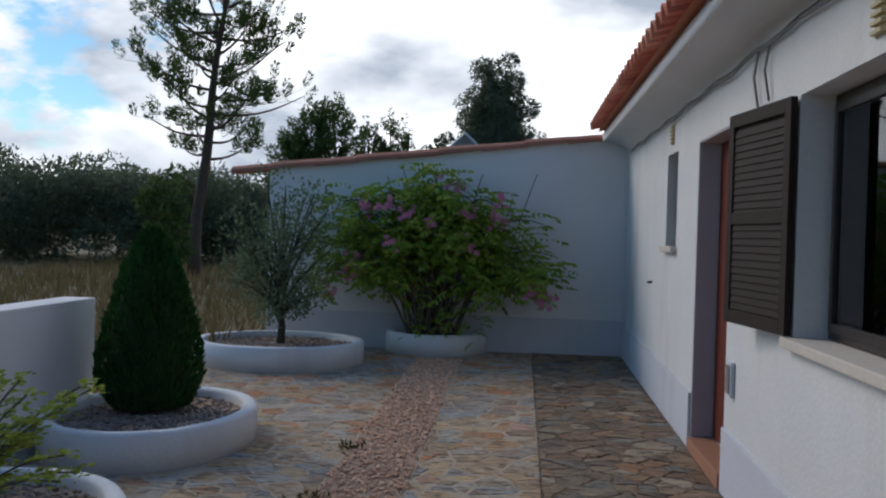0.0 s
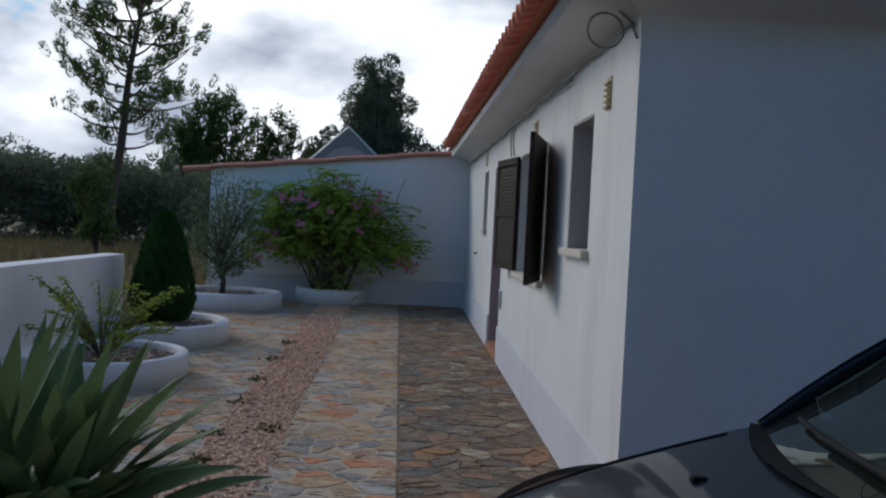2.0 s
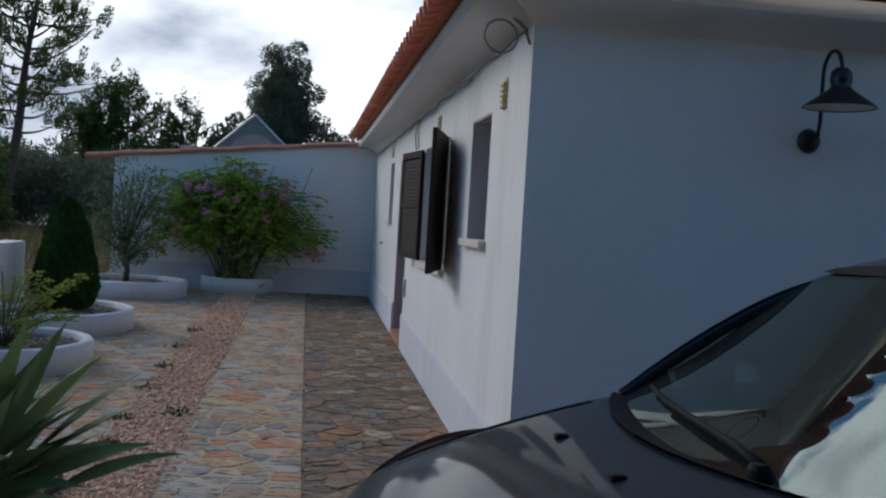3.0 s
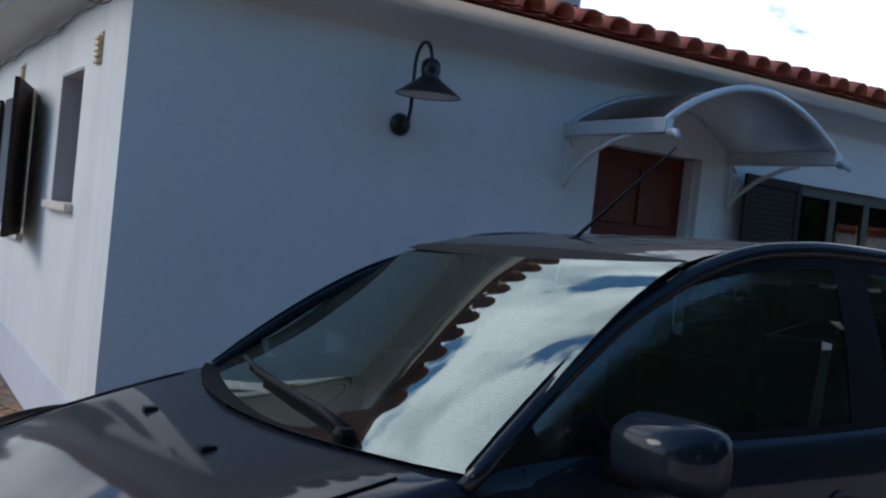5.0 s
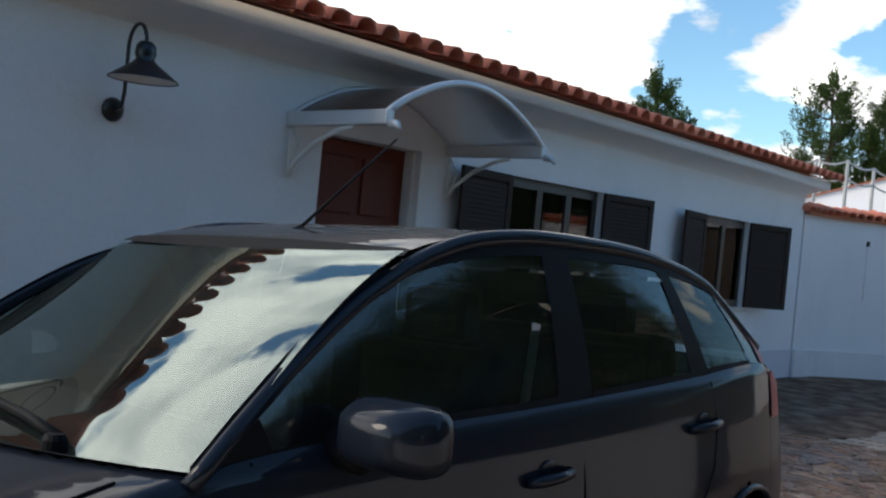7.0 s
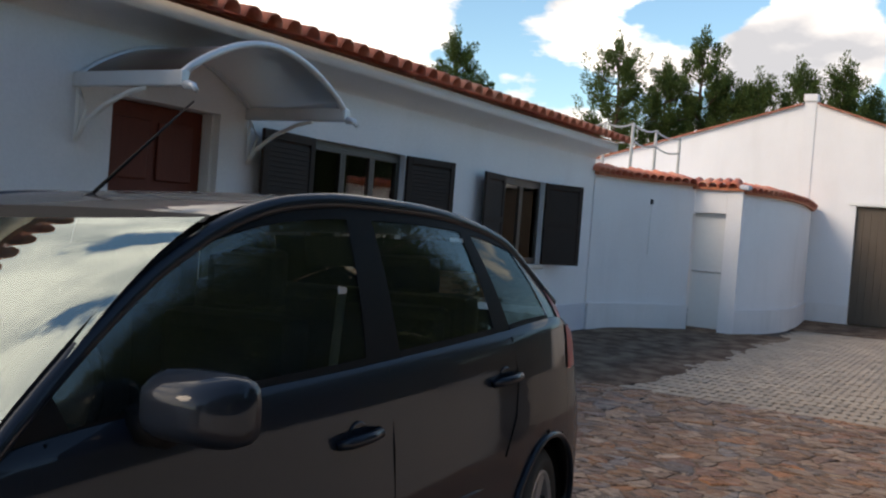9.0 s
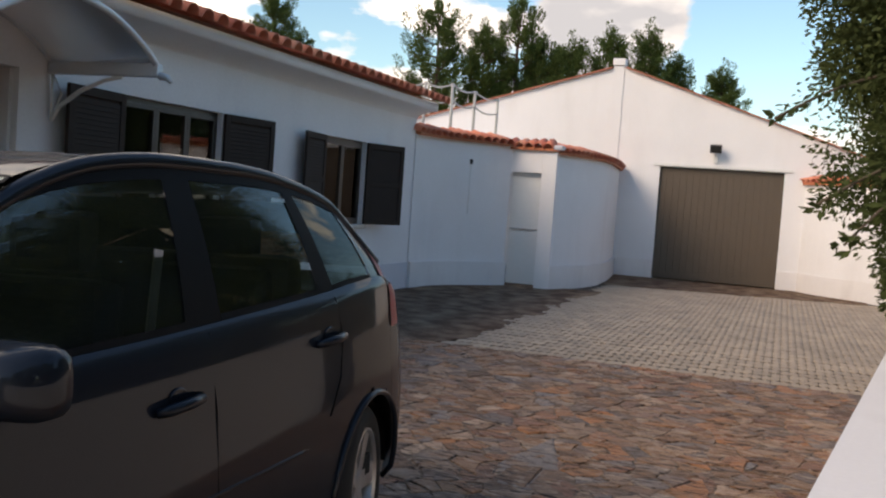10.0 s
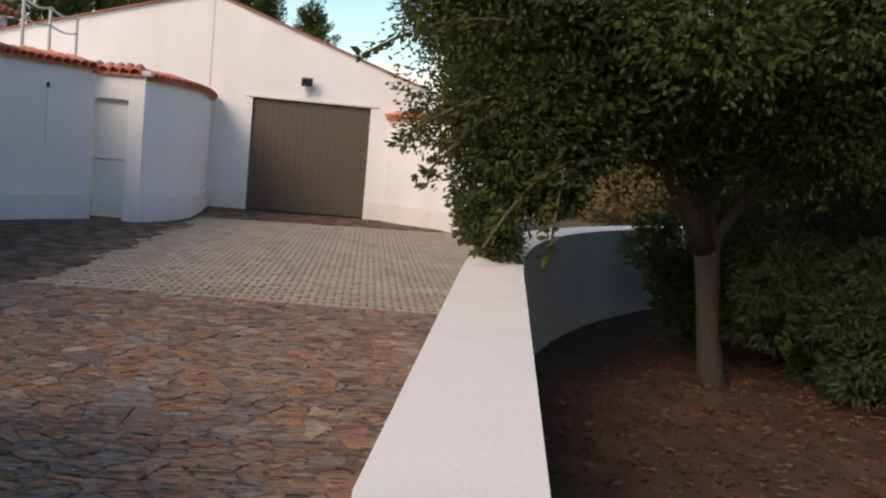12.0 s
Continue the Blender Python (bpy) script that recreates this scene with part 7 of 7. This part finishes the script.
P, D = clump_cloud(centres, radii, 300, rs, 0.9)
D[:, 2] -= 0.15
leaf_object("crown", P, D, rs.uniform(0.034, 0.056, len(P)), rs.uniform(0.015, 0.025, len(P)), TREE_LEAF, oak, rs, 0.12)
inner = [(c[0] * 0.82, c[1] * 0.82, 2.75 + (c[2] - 2.75) * 0.82) for c in centres]
P, D = clump_cloud(inner, [min(0.42, r * 1.2) for r in radii], 200, rs)
leaf_object("inner_leaves", P, D, rs.uniform(0.06, 0.10, len(P)), rs.uniform(0.03, 0.05, len(P)), TREE_LEAF, oak, rs, 0.12)
# long loose sprays
sp, sd_, sl, sw = [], [], [], []
bm = bmesh.new()
for a, b in (((-1.3, 1.9, 2.3), (-1.45, 2.75, 2.0)), ((-1.3, 1.8, 2.6), (-1.3, 2.85, 2.75)), ((-1.2, 1.7, 1.9), (-1.55, 2.35, 1.35)), ((-1.2, 1.7, 1.9), (-1.5, 2.5, 1.55)), ((-1.4, 1.9, 3.0), (-1.3, 2.7, 3.1)), ((-1.3, 1.5, 1.5), (-1.75, 2.0, 1.0)), ((-1.3, 1.5, 1.5), (-1.6, 1.6, 0.98))):
    path = limb(a, b, 0.08, 12)
    tube(bm, path, 0.008, 5)
    for p in path[2:]:
        for _ in range(7):
            sp.append(tuple(p + Vector((rk.uniform(-0.04, 0.04), rk.uniform(-0.04, 0.04), rk.uniform(-0.03, 0.03)))))
            sd_.append((rk.uniform(-1, 1), rk.uniform(-0.2, 1.2), rk.uniform(-0.9, 0.4)))
            sl.append(rk.uniform(0.06, 0.10))
            sw.append(rk.uniform(0.026, 0.04))
smoothed(part("twig_work", bm, TWIG, oak))
leaf_object("sprays", sp, sd_, sl, sw, TREE_LEAF, oak, rs, 0.12)

# dark shrubs and plants in the garden
for x, y, h, r, sd in ((8.35, -3.05, 1.55, 0.62, 88), (7.3, -3.55, 1.35, 0.75, 89), (6.5, -3.9, 1.25, 0.7, 90), (9.7, -4.1, 2.2, 1.0, 81), (8.3, -4.2, 1.9, 0.95, 82), (7.0, -4.6, 1.6, 0.9, 83), (10.8, -5.4, 3.0, 1.4, 84), (8.6, -6.2, 3.2, 1.5, 85), (6.2, -6.6, 3.2, 1.5, 86), (5.6, -5.2, 1.4, 0.8, 87)):
    broad("garden_shrub", "dense dark green shrub on the garden soil", h, r, sd, trunk=0.02, clumps=64, per=190, leaf=0.10, wide=0.026, mat=DARK_LEAF, at=(x, y, -0.05), group="garden shrubs")
for x, y in ((16.5, -6.5), (14.0, -7.5), (18.5, -8.0), (20.5, -6.0)):
    broad("bracken_clump", "red-brown dry bracken behind the curved wall", 1.9, 1.5, int(x * 7), trunk=0.02, clumps=40, per=90, leaf=0.22, wide=0.06, mat=STRAW, at=(x, y, -0.05), group="bracken")

# dry grass and fallen leaves
rs = np.random.RandomState(90)
n = 16000
gx, gy = rs.uniform(-16, -3.6, n), 8 + rs.uniform(0, 1, n) ** 1.4 * 34
P = np.stack([gx, gy, np.full(n, -0.06)], 1)
D = np.stack([rs.normal(size=n) * 0.35, rs.normal(size=n) * 0.35, np.ones(n)], 1)
tagged(leaf_object("dry_grass", P, D, rs.uniform(0.15, 0.5, n), rs.uniform(0.02, 0.05, n), STRAW, None, rs), "tall dry straw-coloured grass in the field", "grass", kind="stuff")
n = 11000
P = np.stack([rs.uniform(1.0, 10, n), rs.uniform(-7, -0.6, n), np.full(n, -0.022) + rs.uniform(0, 0.01, n)], 1)
keep_ = P[:, 1] < -0.75 - np.maximum(0, P[:, 0] - 5) * 0.5
P = P[keep_]
D = rs.normal(size=(len(P), 3)) * np.array([1, 1, 0.12])
LITTER = leafy("fallen_leaves", [(0.13, 0.06, 0.035), (0.20, 0.10, 0.06), (0.085, 0.04, 0.025), (0.20, 0.13, 0.09)])
tagged(leaf_object("leaf_litter", P, D, rs.uniform(0.035, 0.08, len(P)), rs.uniform(0.018, 0.035, len(P)), LITTER, None, rs), "brown fallen leaves on the garden soil", "leaves", kind="stuff")
n = 700
P = np.stack([rs.uniform(1.6, 4.2, n), rs.uniform(-2.4, -1.2, n), np.full(n, -0.04)], 1)
D = np.stack([rs.normal(size=n) * 0.5, rs.normal(size=n) * 0.5, np.ones(n)], 1)
tagged(leaf_object("grass", P, D, rs.uniform(0.05, 0.15, n), rs.uniform(0.006, 0.012, n), CONE_LEAF, None, rs), "green grass blades at the foot of the wall", "grass", kind="stuff")


# ---- gravel strip ----
bm = bmesh.new()
rows = [[bm.verts.new((x, y, fall(x, y) + 0.006)) for x in (-1.35, -0.81)] for y in [1.0 + 16.4 * k / 32 for k in range(33)]]
for q, r in zip(rows, rows[1:]):
    bm.faces.new((q[0], q[1], r[1], r[0]))
tagged(part("gravel_strip", bm, GRAVEL_BED), "strip of pinkish loose gravel between the slates", "gravel", kind="structure")
rp = random.Random(5)
vs, fs = [], []
for _ in range(7600):
    y = 1.1 + 16.2 * rp.random() ** 1.25
    x = -1.08 + 0.265 * rp.uniform(-1, 1) + rp.gauss(0, 0.02)
    pebble(vs, fs, (x, y, fall(x, y) + 0.010 + rp.uniform(0, 0.008)), rp.uniform(0.011, 0.026), rp)
tagged(raw("gravel", vs, fs, PEBBLE), "pinkish broken gravel chips", "gravel", kind="stuff")
rs = np.random.RandomState(91)
for x, y, k in ((-1.34, 6.55, 110), (-1.28, 6.9, 60), (-0.95, 7.9, 60), (-1.33, 7.7, 60), (-1.35, 8.9, 45), (-1.33, 10.0, 45), (-1.36, 11.3, 40), (-1.34, 12.6, 36)):
    w = thing("weed", "low dark olive weed tuft growing in the gravel", "weed", "weeds", at=(x, y, fall(x, y) + 0.004))
    D = np.stack([rs.normal(size=k) * 0.9, rs.normal(size=k) * 0.9, rs.uniform(0.2, 1, k)], 1)
    P = np.stack([rs.normal(size=k) * 0.05, rs.normal(size=k) * 0.05, np.zeros(k)], 1)
    leaf_object("leaves", P, D, rs.uniform(0.03, 0.09, k), rs.uniform(0.01, 0.02, k), WEED_LEAF, w, rs)


# ---- paving stones ----
def clip(poly, mx, my, dx, dy):
    """Keep the part of a polygon on the near side of a line through (mx, my) with normal (dx, dy)."""
    out = []
    for i in range(len(poly)):
        a, b = poly[i], poly[(i + 1) % len(poly)]
        da, db = (a[0] - mx) * dx + (a[1] - my) * dy, (b[0] - mx) * dx + (b[1] - my) * dy
        if da <= 0:
            out.append(a)
        if (da < 0 < db) or (db < 0 < da):
            t = da / (da - db)
            out.append((a[0] + (b[0] - a[0]) * t, a[1] + (b[1] - a[1]) * t))
    return out


def crazy(x0, x1, y0, y1, sx, sy, gap, seed, inside):
    """Irregular stones from jittered seeds: each is the polygon nearest to its seed, less a joint."""
    rg = random.Random(seed)
    nx, ny = max(1, round((x1 - x0) / sx)), max(1, round((y1 - y0) / sy))
    seeds = {}
    for i in range(-3, nx + 3):
        for j in range(-3, ny + 3):
            if rg.random() < 0.30:
                continue
            seeds[i, j] = (x0 + (x1 - x0) * (i + 0.5 + rg.uniform(-0.46, 0.46) + 0.25 * (j % 2)) / nx, y0 + (y1 - y0) * (j + 0.5 + rg.uniform(-0.46, 0.46)) / ny)
    # some stones are far larger than the rest
    for key in [k for k in seeds if rg.random() < 0.06]:
        if key in seeds:
            for di in (-1, 0, 1):
                for dj in (-1, 0, 1):
                    if di or dj:
                        seeds.pop((key[0] + di, key[1] + dj), None)
    stones = []
    for i in range(-1, nx + 1):
        for j in range(-1, ny + 1):
            if (i, j) not in seeds:
                continue
            px, py = seeds[i, j]
            if not inside(px, py):
                continue
            poly = [(x0 + gap, y0 + gap), (x1 - gap, y0 + gap), (x1 - gap, y1 - gap), (x0 + gap, y1 - gap)]
            for di in (-3, -2, -1, 0, 1, 2, 3):
                for dj in (-3, -2, -1, 0, 1, 2, 3):
                    q = seeds.get((i + di, j + dj))
                    if q is None or (di == 0 and dj == 0):
                        continue
                    dx, dy = q[0] - px, q[1] - py
                    L = math.hypot(dx, dy) or 1e-6
                    k = (L / 2 - gap * rg.choice((0.2, 0.5, 0.9, 1.2, 2.8))) / L
                    poly = clip(poly, px + dx * k, py + dy * k, dx, dy)
                    if len(poly) < 3:
                        break
                if len(poly) < 3:
                    break
            poly = [p for k, p in enumerate(poly) if math.hypot(p[0] - poly[k - 1][0], p[1] - poly[k - 1][1]) > 0.006]
            if len(poly) < 3:
                continue
            area = 0.5 * sum(poly[k - 1][0] * p[1] - p[0] * poly[k - 1][1] for k, p in enumerate(poly))
            if area < 0.0012:
                continue
            cx, cy = sum(p[0] for p in poly) / len(poly), sum(p[1] for p in poly) / len(poly)
            rough = []
            for k, p in enumerate(poly):
                q = poly[(k + 1) % len(poly)]
                rough.append(p)
                L = math.hypot(q[0] - p[0], q[1] - p[1])
                cuts = 1 if L < 0.05 else 2 if L < 0.1 else 3
                for c in range(cuts):
                    t, o = (c + rg.uniform(0.6, 1.4)) / (cuts + 1), rg.uniform(-0.011, 0.004)
                    rough.append((p[0] + (q[0] - p[0]) * t + (q[1] - p[1]) / L * o, p[1] + (q[1] - p[1]) * t - (q[0] - p[0]) / L * o))
            stones.append((cx, cy, rough))
    return stones


def stone_geometry(px, py, poly, rg, lift=0.006, uneven=0.012):
    """Vertices and faces of one stone with a worn edge, about its own middle."""
    n = len(poly)
    tx, ty = rg.uniform(-uneven, uneven), rg.uniform(-uneven, uneven)
    h = lift * rg.uniform(0.35, 1.3)
    v, f = [], []
    for ring, (inset, z) in enumerate(((0.0, -0.006), (0.03, h * 0.6), (0.09, h))):
        for x, y in poly:
            dx, dy = x - px, y - py
            v.append((dx * (1 - inset), dy * (1 - inset), z + (tx * dx + ty * dy if ring else 0)))
    for r in range(2):
        for k in range(n):
            a, b = r * n + k, r * n + (k + 1) % n
            f.append((a, b, b + n, a + n))
    f.append(tuple(2 * n + k for k in range(n)))
    return v, f


def lay(stones, parent, own, mat_own, mat_rest, seed, label, lift=0.006, uneven=0.012):
    """The stones for which own holds are parts of their own, the rest is one joined part."""
    rg = random.Random(seed)
    V, F = [], []
    count = 0
    for px, py, poly in stones:
        v, f = stone_geometry(px, py, poly, rg, lift, uneven)
        if own(px, py) and count < 300:
            count += 1
            ob = raw("paving_stone", v, f, mat_own, parent)
            ob.location = (px, py, fall(px, py))
        else:
            b = len(V)
            V += [(x + px, y + py, z + fall(x + px, y + py)) for x, y, z in v]
            F += [tuple(b + i for i in q) for q in f]
    tagged(raw("paving_stones", V, F, mat_rest, parent), label, kind="stuff")


ovals = [(-2.87, 12.6, 0.76, 1.02), (-2.84, 9.95, 0.79, 0.93), (-2.94, 16.75, 1.0, 0.98), (-1.2, YW, 0.66, 0.72)]


def free(x, y):
    return not any(((x - a) / (c + 0.03)) ** 2 + ((y - b) / (d + 0.03)) ** 2 < 1 for a, b, c, d in ovals) and not (-3.1 < x < -1.36 and 3.9 < y < 6.0)


court = crazy(-3.55, -1.36, 0.62, YW - 0.01, 0.21, 0.105, 0.005, 101, free) + crazy(-0.80, 0.065, 0.62, YW - 0.03, 0.21, 0.105, 0.005, 102, free)
lay(court, court_bed, lambda x, y: 6.0 < y < 10.5 and x > -2.2, SLATE, SLATE_STUFF, 103, "farther slates of the court")
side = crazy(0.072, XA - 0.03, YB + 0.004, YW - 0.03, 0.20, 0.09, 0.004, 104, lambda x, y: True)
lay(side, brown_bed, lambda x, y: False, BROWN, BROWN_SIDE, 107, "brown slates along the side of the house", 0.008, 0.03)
brown = crazy(0.072, 8.99, -0.7, YB - 0.03, 0.062, 0.20, 0.002, 105, lambda x, y: y > -0.02 - max(0, x - 1.54) * 0.15 and not (4.5 < x < 5.85 and y > YB - 0.38))
lay(brown, brown_bed, lambda x, y: 3.8 < x < 6.6 and -0.7 < y < 2.0, BROWN, BROWN_STUFF, 106, "farther brown slates along the house", 0.009, 0.045)

# ---- interlocking pavers of the drive: waisted blocks in staggered rows ----
PW, PD = 0.165, 0.22
outline = [(-0.5, -0.26), (-0.24, -0.5), (0.24, -0.5), (0.5, -0.26), (0.31, 0.0), (0.5, 0.26), (0.24, 0.5), (-0.24, 0.5), (-0.5, 0.26), (-0.31, 0.0)]
shape = [(x * (PD - 0.004), y * (PW - 0.004)) for x, y in outline]


def paver_mesh(z):
    n = len(shape)
    v = [(x, y, -0.02) for x, y in shape] + [(x, y, z - 0.003) for x, y in shape] + [(x * 0.94, y * 0.96, z) for x, y in shape]
    f = [(r * n + k, r * n + (k + 1) % n, (r + 1) * n + (k + 1) % n, (r + 1) * n + k) for r in (0, 1) for k in range(n)]
    f.append(tuple(2 * n + k for k in range(n)))
    return v, f


pv, pf = paver_mesh(0.006)
me = bpy.data.meshes.new("paver")
me.from_pydata(pv, [], pf)
me.materials.append(PAVER)
rg = random.Random(7)
V, F, singles = [], [], 0
i = 0
x = 9.08
while x < 19.6:
    y = -5.2 + (PW / 2 if i % 2 else 0)
    while y < 3.10:
        ok = y > -0.9 - max(0.0, x - 9.0) * 0.42 and not (x > 18.3 + 0.3 * (3.4 - y) * 0.2 and y > 2.9)
        if ok:
            z = rg.uniform(-0.003, 0.003)
            if x < 11.2 and y > -1.6 and singles < 300:
                singles += 1
                ob = new("paver", me)
                ob.parent = drive_bed
                ob.location = (x, y, z)
            else:
                b = len(V)
                V += [(a + x, c + y, e + z) for a, c, e in pv]
                F += [tuple(b + k for k in q) for q in pf]
        y += PW
    x += PD
    i += 1
tagged(raw("pavers", V, F, PAVER_STUFF, drive_bed), "farther concrete pavers of the drive", kind="stuff")
